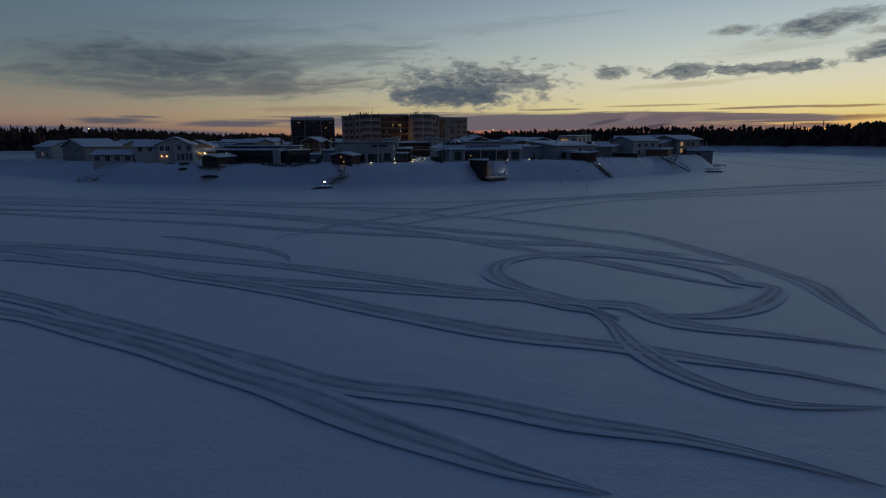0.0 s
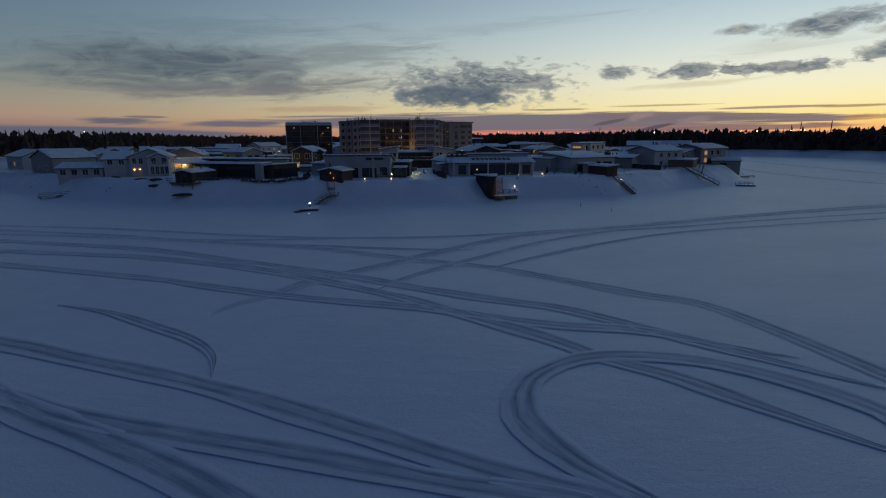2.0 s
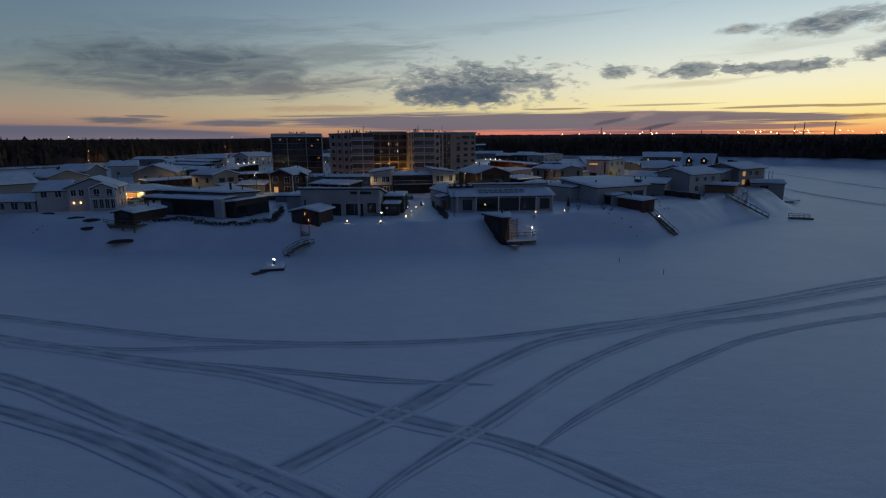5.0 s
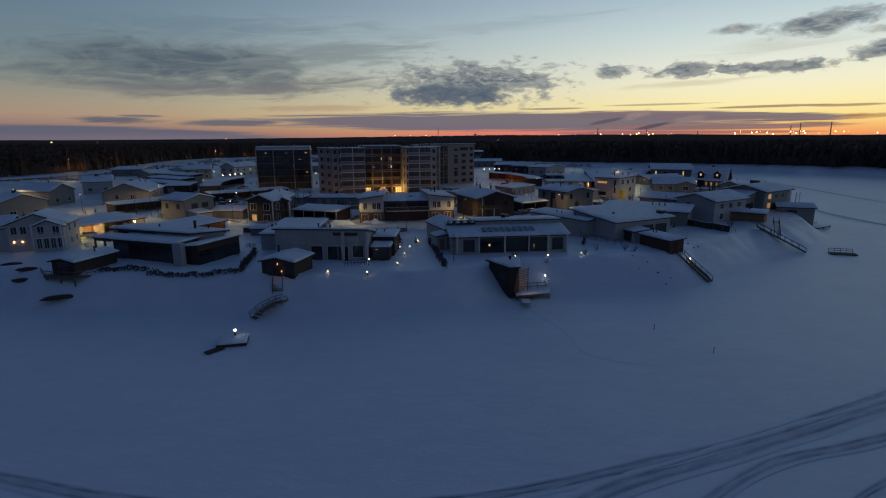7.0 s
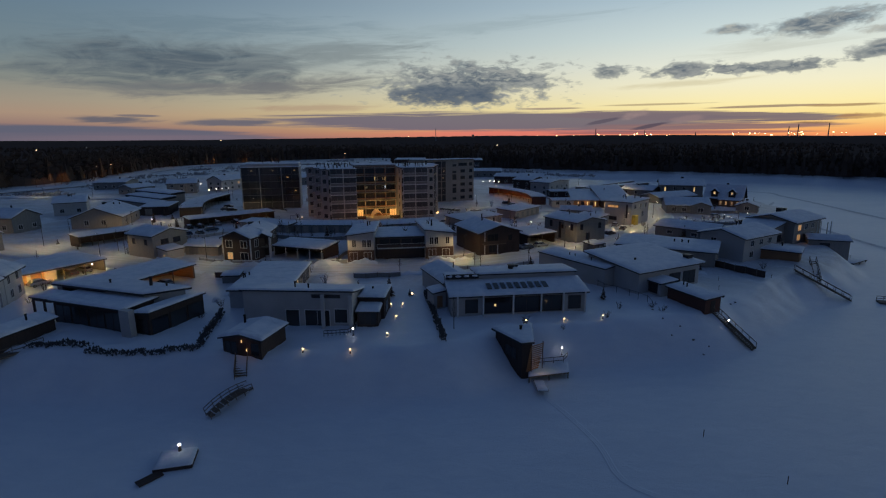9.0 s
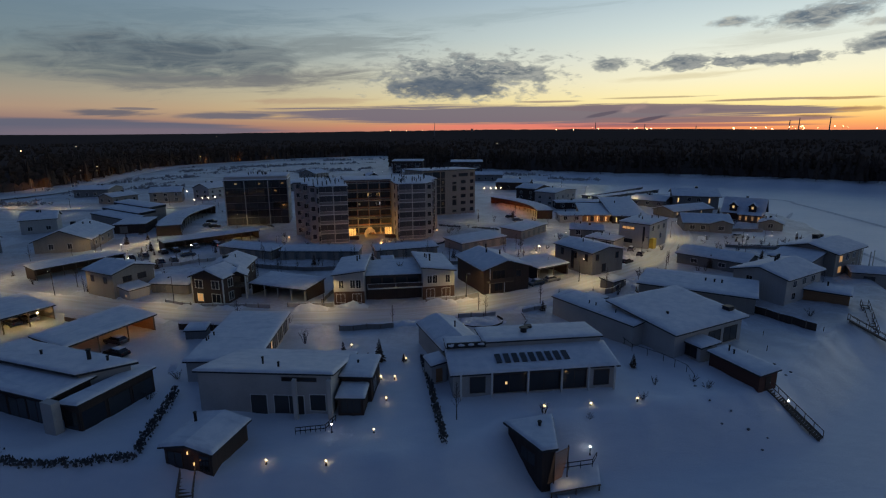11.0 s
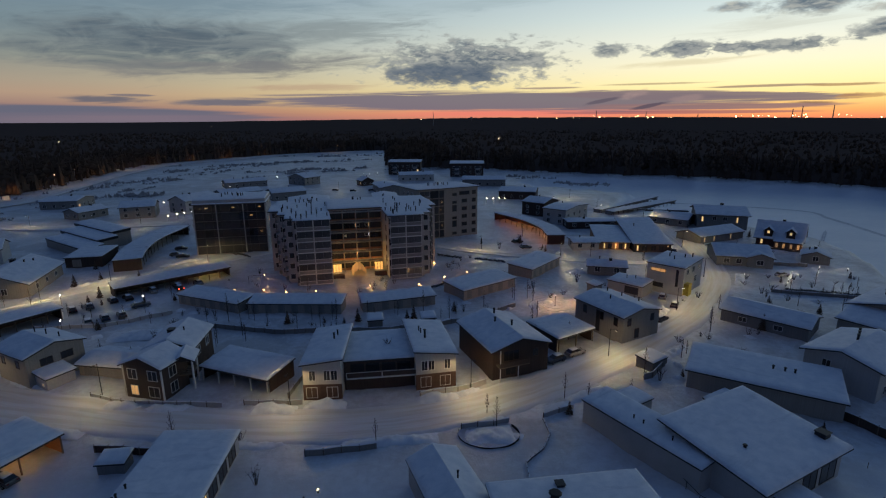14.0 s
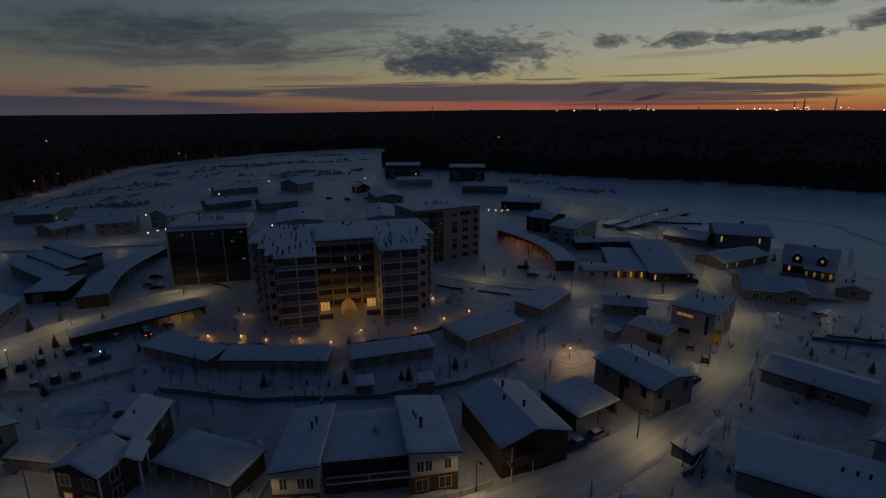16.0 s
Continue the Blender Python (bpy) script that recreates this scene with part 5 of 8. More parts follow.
for x in (-3.8, 3.8):
    bm = bmesh.new()
    box(bm, x - 0.14, x + 0.14, -0.47, -0.3, -0.6, 5.9)
    part("corner_board", bm, trim_white, h)
v = vol(h, (-53.6, 204.8), (-45.4, 205.6), 10.0, 5.9, ("gable", 1.6, "y"), board_brown, over=0.5)
v.windows("r", (-2.4, 2.2), 3.3, 1.6, 1.5)
v.windows("f", (2.4,), 3.2, 1.4, 1.5)
v.chimney(-0.8, -1.0, 0.7, 1.1, black_metal)
v.pipe(1.2, -0.4, 0.6)
p = vol(h, (-46.6, 200.4), (-43.4, 201.2), 3.8, 5.6, ("gable", 0.9, "y"), board_brown, over=0.45, foot=5.3)
for x, y in ((-46.4, 200.5), (-43.5, 201.2), (-44.4, 204.6)):
    q = h.matrix_basis.inverted() @ Vector((x, y, GZ))
    bm = bmesh.new()
    box(bm, q.x - 0.12, q.x + 0.12, q.y - 0.12, q.y + 0.12, -0.5, 5.5)
    part("porch_post", bm, trim_white, h)
bm = bmesh.new()
box(bm, -1.5, 1.5, -1.8, 1.8, 2.7, 2.9)
b = part("balcony_floor", bm, timber, h, at=p.m)
rail(b, (-1.5, -1.75, 2.9), (1.5, -1.75, 2.9), 0.95, board_brown, 3, 3)
carport("white_carport", -35.7, 205.4, -21.5, 14.6, 7.2, 2.6, "open white carport with broad snowy roof", 4, board_dark, 0.7)
h = house("garage", -62.2, 209.4, -9.0, "low pale garage with snowy roof", "garage")
v = Volume(h, 0, 0, 9.2, 7.0, 2.3, ("gable", 0.8, "x"), board_beige, over=0.5)
v.door("f", -2.2, board_grey, 2.6, 2.0)

# White house with two wings joined by a balcony block.
h = house("detached_house", -10.4, 197.6, 7.5, "white and brown two-storey house with balcony between wings")
lw = vol(h, (-23.5, 197.2), (-17.2, 197.5), 14.4, 6.5, ("mono", 0.8, "r"), board_white, over=0.45)
rw = vol(h, (-4.9, 200.3), (1.9, 201.7), 14.2, 6.3, ("mono", 0.9, "l"), board_white, over=0.45)
md = Volume(h, -0.2, 9.5, 12.4, 11.5, 5.3, ("mono", 0.4, "b"), board_brown, over=0.1)
for w, us in ((lw, (-1.6, 0.8, 2.0)), (rw, (-2.0, -0.8, 2.0))):
    w.windows("f", us, 3.5, 0.95, 1.7)
    w.windows("f", (-1.8, 1.6), 0.4, 1.7, 1.8)
    w.windows("r", (-3, 1, 4), 3.5, 1.0, 1.6)
    bm = bmesh.new()
    box(bm, -w.w / 2 - 0.04, w.w / 2 + 0.04, -w.d / 2 - 0.05, -w.d / 2 + 0.3, -0.6, 2.75)
    part("brick_plinth", bm, brick_mat, h, "dark brick ground floor", at=w.m)
lw.pipe(1.0, 0.8, 1.1, 0.16)
lw.pipe(1.4, 2.4, 0.9, 0.14)
rw.pipe(-1.0, -1.8, 1.5, 0.2)
rw.pipe(-1.4, 0.4, 0.8, 0.12)
rw.pipe(-1.6, 1.4, 0.8, 0.12)
md.windows("f", (-4, -1.4, 1.4, 4), 3.2, 2.3, 1.5, (), board_dark, 0)
bm = bmesh.new()
box(bm, -6.0, 6.0, 2.2, 3.8, 2.6, 2.8)
part("balcony_floor", bm, trim_white, h)
rail(h, (-6, 2.25, 2.8), (6, 2.25, 2.8), 1.0, trim_white, 2, 1)
for k in range(2):
    bm = bmesh.new()
    box(bm, -5.9 + 6 * k, -0.1 + 6 * k, 2.24, 2.28, 2.9, 3.6)
    part("balcony_panel", bm, board_brown, h)
bm = bmesh.new()
rnd = random.Random(3)
for k in range(26):
    a = rnd.uniform(0, 6.28)
    q = Vector((rnd.uniform(0.3, 1.1) * math.cos(a), rnd.uniform(0.3, 1.1) * math.sin(a), rnd.uniform(0.5, 1.3)))
    beam(bm, (1.2, 9.0, 5.5), Vector((1.2, 9.0, 5.6)) + q, 0.03, 4, 0.01)
part("roof_shrub", bm, twigs, h, "dry shrub on the roof terrace")

h = house("detached_house", 11.2, 212.2, 21.0, "dark tarred two-storey gabled house with small balcony")
v = Volume(h, 0, 0.2, 11.4, 15.0, 5.7, ("gable", 1.7, "y"), board_dark, over=0.55)
v.window("f", -2.0, 0.5, 2.0, 1.8, None, board_dark, 1)
v.window("f", -2.0, 3.3, 3.0, 1.8, None, board_dark, 2)
v.window("f", 3.0, 3.3, 1.2, 1.4, None, board_dark, 0)
for x in (-4.8, -1.2):
    bm = bmesh.new()
    beam(bm, (x, -8.6, -0.5), (x, -8.6, 6.0 if x < -4 else 2.8), 0.1, 6)
    part("balcony_post", bm, trim_white, h)
bm = bmesh.new()
box(bm, -5.0, 1.0, -8.8, -7.3, 2.7, 2.9)
part("balcony_floor", bm, timber, h)
bm = bmesh.new()
box(bm, -5.0, 1.0, -8.82, -8.76, 2.9, 3.7)
part("balcony_panel", bm, board_brown, h)
for x, y, k in ((1.0, -2, 1.0), (-1.0, 1, 0.8), (0.6, 4.6, 1.0)):
    v.pipe(x, y, k, 0.2)
carport("carport", 24.6, 221.2, 32.0, 10.0, 9.2, 2.9, "dark carport with snowy roof beside the tarred house", 2, board_dark, 0.5)
h = house("detached_house", 39.0, 227.0, 28.0, "grey two-storey box house with shallow snowy roof")
v = vol(h, (36.8, 218.4), (46.2, 223.4), 14.0, 5.8, ("gable", 1.1, "y"), board_grey, over=0.4)
v.windows("f", (-3.6, 3.2), 3.6, 0.9, 1.5, (), board_dark, 0)
v.windows("f", (-1.2,), 0.5, 1.2, 2.0, (), board_dark, 0)
v.windows("l", (-4, 1, 5), 3.3, 1.0, 1.7, (), board_dark, 0)
v.windows("l", (0,), 0.4, 1.0, 4.6, (), board_dark, 0)
for x, y in ((-1.5, 0.5), (2.5, 1.0), (3.4, -3.0), (2.2, 5)):
    v.pipe(x, y, 0.8, 0.13)
h = house("detached_house", 62.8, 253.0, -45.0, "slim three-storey white house with yellow entrance screen")
v = vol(h, (55.4, 253.9), (62.3, 247.0), 13.0, 7.7, ("mono", 0.4, "b"), render_white, over=0.25)
v.window("f", -1.8, 5.6, 3.8, 0.8, lit_warm, board_dark, 2)
v.windows("f", (3.2,), 2.4, 0.5, 4.4, (), board_dark, 0)
v.window("f", -2.0, 1.4, 3.4, 1.1, None, board_dark, 2)
v.windows("r", (-4, 0, 4), 5.4, 1.3, 1.5)
v.windows("r", (2,), 2.4, 1.3, 1.6)
bm = bmesh.new()
box(bm, v.w / 2 + 0.02, v.w / 2 + 1.3, -v.d / 2 + 0.4, -v.d / 2 + 2.6, -0.5, 3.4)
part("entrance_screen", bm, yellow_paint, h, "yellow painted entrance screen", at=v.m)
for x, y in ((-2, 1), (0, -1), (1.6, 2.4), (3, 4), (-3, 4.5)):
    v.pipe(x, y, 0.9, 0.16)
lo = vol(h, (44.8, 253.4), (51.5, 246.6), 6.6, 2.9, ("mono", 0.3, "b"), render_white, over=0.25)
lo.pipe(-1, 0, 0.8)
lo.pipe(1, 1, 0.8)
lo.window("f", 2.0, 0.4, 3.6, 1.8, None, board_dark, 1)


# ---------------------------------------------------------------- apartment blocks
def vents(v, spots, h=1.0):
    for x, y in spots:
        v.pipe(x, y, h, 0.16)


def scatter(seed, n, w, d):
    r = random.Random(seed)
    return [(r.uniform(-w / 2, w / 2), r.uniform(-d / 2, d / 2)) for _ in range(n)]


def balcony(house_ob, m, w, h, glassy=True, depth=1.2):
    """A glazed balcony that stands out of a wall: floor, railing, panes and thin posts."""
    bm = bmesh.new()
    box(bm, -w / 2, w / 2, -depth - 0.05, 0.0, -0.14, 0.12)
    b = part("balcony", bm, trim_white, house_ob, at=m)
    bm = bmesh.new()
    box(bm, -w / 2, w / 2, -depth - 0.03, -depth + 0.03, 0.15, 1.0)
    part("railing", bm, rail_glass, b)
    bm = bmesh.new()
    box(bm, -w / 2, w / 2, -depth - 0.05, -depth + 0.05, 1.0, 1.09)
    part("handrail", bm, trim_white, b)
    bm = bmesh.new()
    box(bm, -w / 2 + 0.06, w / 2 - 0.06, -depth + 0.04, -depth + 0.07, 1.12, h - 0.16)
    part("pane", bm, balcony_glass, b)
    for x in (-w / 2 + 0.05, w / 2 - 0.05):
        bm = bmesh.new()
        box(bm, x - 0.05, x + 0.05, -depth - 0.04, -depth + 0.02, 0.1, h - 0.1)
        part("post", bm, trim_white, b)
    bm = bmesh.new()
    box(bm, -0.025, 0.025, -depth - 0.01, -depth + 0.03, 1.1, h - 0.16)
    part("mullion", bm, steel, b)
    return b


STOREY = 3.1
# Block with a wholly glazed dark front.
a = house("apartment_block", -75.5, 304.7, 12.5, "six-storey apartment block with dark glazed front", "apartment block", "apartment blocks")
v = Volume(a, 0, 0, 23.6, 18.0, 17.6, ("flat",), render_white, over=0.3, foot=-1.5)
lit_cells = {(5, 1): lit_pale, (5, 4): lit_bright, (5, 7): lit_warm, (3, 5): lit_pale, (2, 7): lit_warm, (4, 6): lit_warm}
for r in range(6):
    for c in range(8):
        v.window("f", -10.15 + 2.9 * c, 0.2 + 2.9 * r, 2.7, 2.6, None, fascia, 1)
        if (r, c) in lit_cells:
            v.window("f", -10.4 + 2.9 * c, 1.5 + 2.9 * r, 0.9, 0.5, lit_cells[(r, c)], board_dark, 0)
for x in (-11.75, -4.4, 4.4, 11.75):
    bm = bmesh.new()
    box(bm, x - 0.16, x + 0.16, -9.35, -9.0, -0.5, 17.3)
    part("pilaster", bm, render_white, a)
for r in range(6):
    v.windows("r", (-5, 0, 5), 0.8 + 2.9 * r, 1.2, 1.6, (1,) if r == 3 else ())
bm = bmesh.new()
box(bm, -11.8, 11.8, -8.6, 8.6, 17.9, 18.9)
part("parapet", bm, render_grey, a)
bm = bmesh.new()
snow_on(bm, [(-11.8, -8.6, 18.9), (11.8, -8.6, 18.9), (11.8, 8.6, 18.9), (-11.8, 8.6, 18.9)], 0.35)
part("roof_snow", bm, roof_snow, a)
for x, y in scatter(1, 12, 8, 6):
    bm = bmesh.new()
    beam(bm, (x, y, 18.8), (x, y, 20.2), 0.16, 6)
    part("vent_pipe", bm, black_metal, a)

# The big block: two stepped balcony towers, a glazed recess with the lit entrance, a rear bar.
a = house("apartment_block", -25.5, 270.0, 14.0, "pale six-storey apartment block with stepped balcony towers and lamplit entrance", "apartment block", "apartment blocks")
TOWERS = (([(-17.8, -7.5), (-8.0, -7.5), (-8.0, 20.0), (-25.3, 20.0), (-25.3, 10.0), (-22.4, 10.0), (-22.4, 3.5), (-20.2, 3.5), (-20.2, -3.8), (-17.8, -3.8)], 18.55),
          ([(8.3, -7.9), (18.6, -7.9), (18.6, -5.0), (21.0, -5.0), (21.0, 1.5), (23.0, 1.5), (23.0, 8.0), (25.6, 8.0), (25.6, 20.0), (8.3, 20.0)], 18.75))
rnd = random.Random(5)
for side, (outline, top) in zip((-1, 1), TOWERS):
    t = Prism(a, outline, top, render_grey, over=0.3)
    outer = (4, 6, 8) if side < 0 else (2, 4, 6)  # the short step fronts
    flank = (3, 5, 7, 9) if side < 0 else (1, 3, 5, 7)  # the walls that run back
    for r in range(6):
        z = 0.3 + STOREY * r
        for u in ((-2.6, 2.0) if side > 0 else (-2.0, 2.6)):
            balcony(a, t.face(0, u, z), 4.5, STOREY)
        t.window(0, 4.65 * side * -1 if side > 0 else -4.35, z + 0.6, 0.7, 1.6, None, board_dark, 0)
        for k in outer:
            t.window(k, 0.0, z + 0.7, 1.3, 1.5, None, trim_white, 0)
        for k in flank[:3] if side > 0 else flank[1:]:
            run = (t.outline[(k + 1) % 10] - t.outline[k]).length
            if run > 6:
                balcony(a, t.face(k, 0.6, z), 3.6, STOREY, depth=0.9)
            else:
                t.window(k, 0.0, z + 0.7, 1.3, 1.5, None, trim_white, 0)
        t.window(1 if side < 0 else 9, 8.5 * side, z + 0.7, 1.4, 1.6, None, board_dark, 0)
    for k in range(26):
        x = rnd.uniform(8.8, 18.2 if k < 13 else 22.0) * side
        y = rnd.uniform(-6.5, 1.0) if k < 13 else rnd.uniform(2.0, 18.0)
        t.pipe(round(x * 0.7) / 0.7, round(y * 0.6) / 0.6, rnd.choice((0.8, 1.1, 1.3)), 0.14)
    bm = bmesh.new()
    beam(bm, (11.5 * side, -5.0, top), (11.5 * side, -5.0, top + 3.2), 0.05, 5)
    for z in (1.8, 2.4, 2.9):
        beam(bm, (11.5 * side - 0.5, -5.0, top + z), (11.5 * side + 0.5, -5.0, top + z), 0.03, 4)
    part("aerial", bm, black_metal, a)
m = Volume(a, 0, 12.4, 16.0, 15.0, 19.3, ("flat",), recess_wall, over=0.15, foot=-1.5)
for r in range(6):
    for k in range(4):
        m.window("f", -5.9 + 3.93 * k, 0.7 + STOREY * r, 3.5, 2.3, None, board_brown, 1)
    for k in range(4):
        bm = bmesh.new()
        box(bm, -7.8 + 3.93 * k, -4.0 + 3.93 * k, 3.2, 3.27, STOREY * (r + 1) + 0.3, STOREY * (r + 1) + 0.5)
        part("balcony_panel", bm, concrete, a)
    bm = bmesh.new()
    box(bm, -7.95, 7.95, 3.2, 4.9, STOREY * (r + 1) - 0.42, STOREY * (r + 1) - 0.22)
    part("access_balcony", bm, concrete, a)
for x, r in ((0.4, 4), (3.5, 4)):
    m.window("f", x, 1.2 + STOREY * r, 1.2, 1.0, lit_bright, trim_white, 0)
m.window("f", 3.4, 1.3 + STOREY * 3, 1.4, 0.8, bulb_tv, trim_white, 0)
m.window("f", -3.2, 1.3 + STOREY * 3, 0.5, 0.5, lit_pale, trim_white, 0)
for x in (-7.85, -3.93, 0, 3.93, 7.85):
    bm = bmesh.new()
    box(bm, x - 0.11, x + 0.11, 3.0, 3.2, -0.5, 18.9)
    part("pilaster", bm, concrete, a)
r = Volume(a, 1.0, 26.2, 50.0, 12.0, 18.2, ("flat",), render_grey, over=0.3, foot=-1.5)
vents(r, scatter(77, 14, 46, 6), 0.9)
for k in range(6):
    r.windows("l", (-4, 0, 4), 0.9 + STOREY * k, 1.5, 1.5, (1,) if k == 2 else ())
    r.windows("r", (-4, 0, 4), 0.9 + STOREY * k, 1.5, 1.5)
# Entrance canopy: a pleated glass shell; the lamplight on it is put in as emission.
bm = bmesh.new()
ring = []
for i in range(9):
    f = i / 8
    ring.append([bm.verts.new((-2.1 + 4.2 * f, 3.4 - d, 0.3 + (2.3 - 0.12 * d) * (1 - abs(2 * f - 1) ** 2.2) + (0.3 if i % 2 else 0))) for d in (0, 2.0, 4.0, 6.0)])
for p, q in zip(ring, ring[1:]):
    for k in range(3):
        bm.faces.new((p[k], q[k], q[k + 1], p[k + 1]))
bmesh.ops.solidify(bm, geom=bm.faces[:], thickness=0.08)
part("entrance_canopy", bm, lit_canopy, a, "pleated glass canopy glowing over the entrance")
for x in (-6.3, 6.3):
    bm = bmesh.new()
    box(bm, x - 1.3, x + 1.3, 1.9, 2.2, 0.3, 2.7)
    part("entrance_glazing", bm, lit_warm, a, "brightly lit entrance glazing")
    bm = bmesh.new()
    box(bm, x - 1.8, x + 1.8, -3.6, -2.0, -0.5, 0.9)
    part("planter", bm, brick_mat, a)
    for k in range(4):
        bm = bmesh.new()
        box(bm, x - 1.32 + 0.85 * k, x - 1.22 + 0.85 * k, 1.8, 1.9, 0.3, 2.8)
        part("glazing_bar", bm, board_brown, a)

a = house("apartment_block", -1.8, 328.2, 26.0, "pale six-storey apartment block with dark stair glazing", "apartment block", "apartment blocks")
v = Volume(a, 0, 0, 26.0, 19.5, 19.0, ("mono", 0.5, "f"), board_beige, over=0.6, foot=-1.5)
for r in range(6):
    z = 0.8 + STOREY * r
    balcony(a, v.face("f", -10.6, 0.25 + STOREY * r), 4.4, STOREY, depth=0.9)
    v.window("f", -6.2, z - 0.4, 3.6, 2.7, None, board_dark, 1)
    v.window("f", -3.0, z - 0.4, 1.8, 2.7, None, board_dark, 0)
    if r in (1, 3, 4):
        v.window("f", -3.0 - 0.4 * (r == 3), z + 0.6, 0.7, 0.8, lit_warm, board_dark, 0)
    v.window("f", 2.6, z, 1.8, 2.4 if r in (1, 3) else 0.9, None, board_dark, 0)
    v.window("f", 7.0, z + 0.2, 4.4 if r == 5 else 2.2, 1.3, None, board_dark, 1)
    v.window("f", 11.3, z + 0.2, 1.6, 1.4, None, board_dark, 0)
    v.windows("l", (-4, 0, 4), z, 1.5, 1.5)
    balcony(a, v.face("r", 0.0, 0.25 + STOREY * r), 5.0, STOREY)
vents(v, scatter(9, 10, 9, 4), 1.0)

# ---------------------------------------------------------------- sheds and carports round the blocks
def shed(x, y, turn, w, d, hgt, label, walls=None, rise=0.5):
    s = house("garden_shed", x, y, turn, label, "shed", "curved row of sheds")
    v = Volume(s, 0, 0, w, d, hgt, ("mono", rise, "b"), walls or board_beige, over=0.35)
    n = int(w / 3.2)
    for k in range(n):
        v.door("f", -w / 2 + (k + 0.5) * w / n, board_grey, 1.6, 2.0)
    return v


shed(-57.8, 243.9, -22.7, 19.4, 5.8, 2.4, "long pale shed in a curved row under snow")
shed(-36.0, 240.1, -2.0, 22.6, 5.6, 2.4, "long pale shed in a curved row under snow")
shed(-11.6, 242.7, 17.2, 18.2, 5.2, 2.4, "long pale shed in a curved row under snow")
shed(10.1, 254.8, 36.9, 18.4, 8.6, 2.5, "broad pale shed in a curved row under snow")
shed(28.4, 273.2, 51.6, 18.0, 8.0, 2.8, "tall pale shed in a curved row under snow")
carport("carport", -77.3, 261.0, 42.0, 30.0, 6.2, 2.7, "long brown carport with lamplit bays", 10, board_brown, 0.3)
carport("carport", -98.5, 227.5, 57.0, 21.0, 6.0, 2.7, "long brown carport beside the side street", 7, board_brown, 0.3)
c = carport("lit_carport", -86.0, 184.6, 63.0, 17.0, 12.0, 2.9, "lamplit carport with parked cars under snowy roof", 4, board_beige, 0.5)
bm = bmesh.new()
box(bm, -8.4, 0.2, -2.6, -2.45, -0.6, 2.7)
box(bm, 0.05, 0.2, -2.45, 5.8, -0.6, 2.7)
part("store_wall", bm, board_white, c, "pale lamplit wall of the store room")
for x in (-6.6, -3.4):
    bm = bmesh.new()
    box(bm, x - 1.2, x + 1.2, -2.68, -2.6, -0.1, 2.1)
    part("door", bm, board_pine, c)
for x, y in ((-8.2, -6.1), (-5.0, -2.75), (-0.6, -2.75), (5.6, -6.15)):
    bm = bmesh.new()
    blob(bm, (x, y, 2.2), (0.17, 0.17, 0.17), 0.0, 1)
    part("lamp", bm, bulb_white, c, "glowing wall lamp")
carport("lit_carport", -60.8, 178.0, 68.0, 16.0, 8.0, 2.8, "small lamplit pine carport under a snowy roof", 3, board_pine, 0.7)


carport("carport", 104.0, 383.5, 37.3, 57.0, 4.6, 1.6, "long low snowy shelter beyond the side street", 14, board_grey, 0.1)
carport("carport", 100.0, 393.6, 43.7, 63.0, 4.4, 1.6, "long low snowy shelter beyond the side street", 15, board_grey, 0.1)


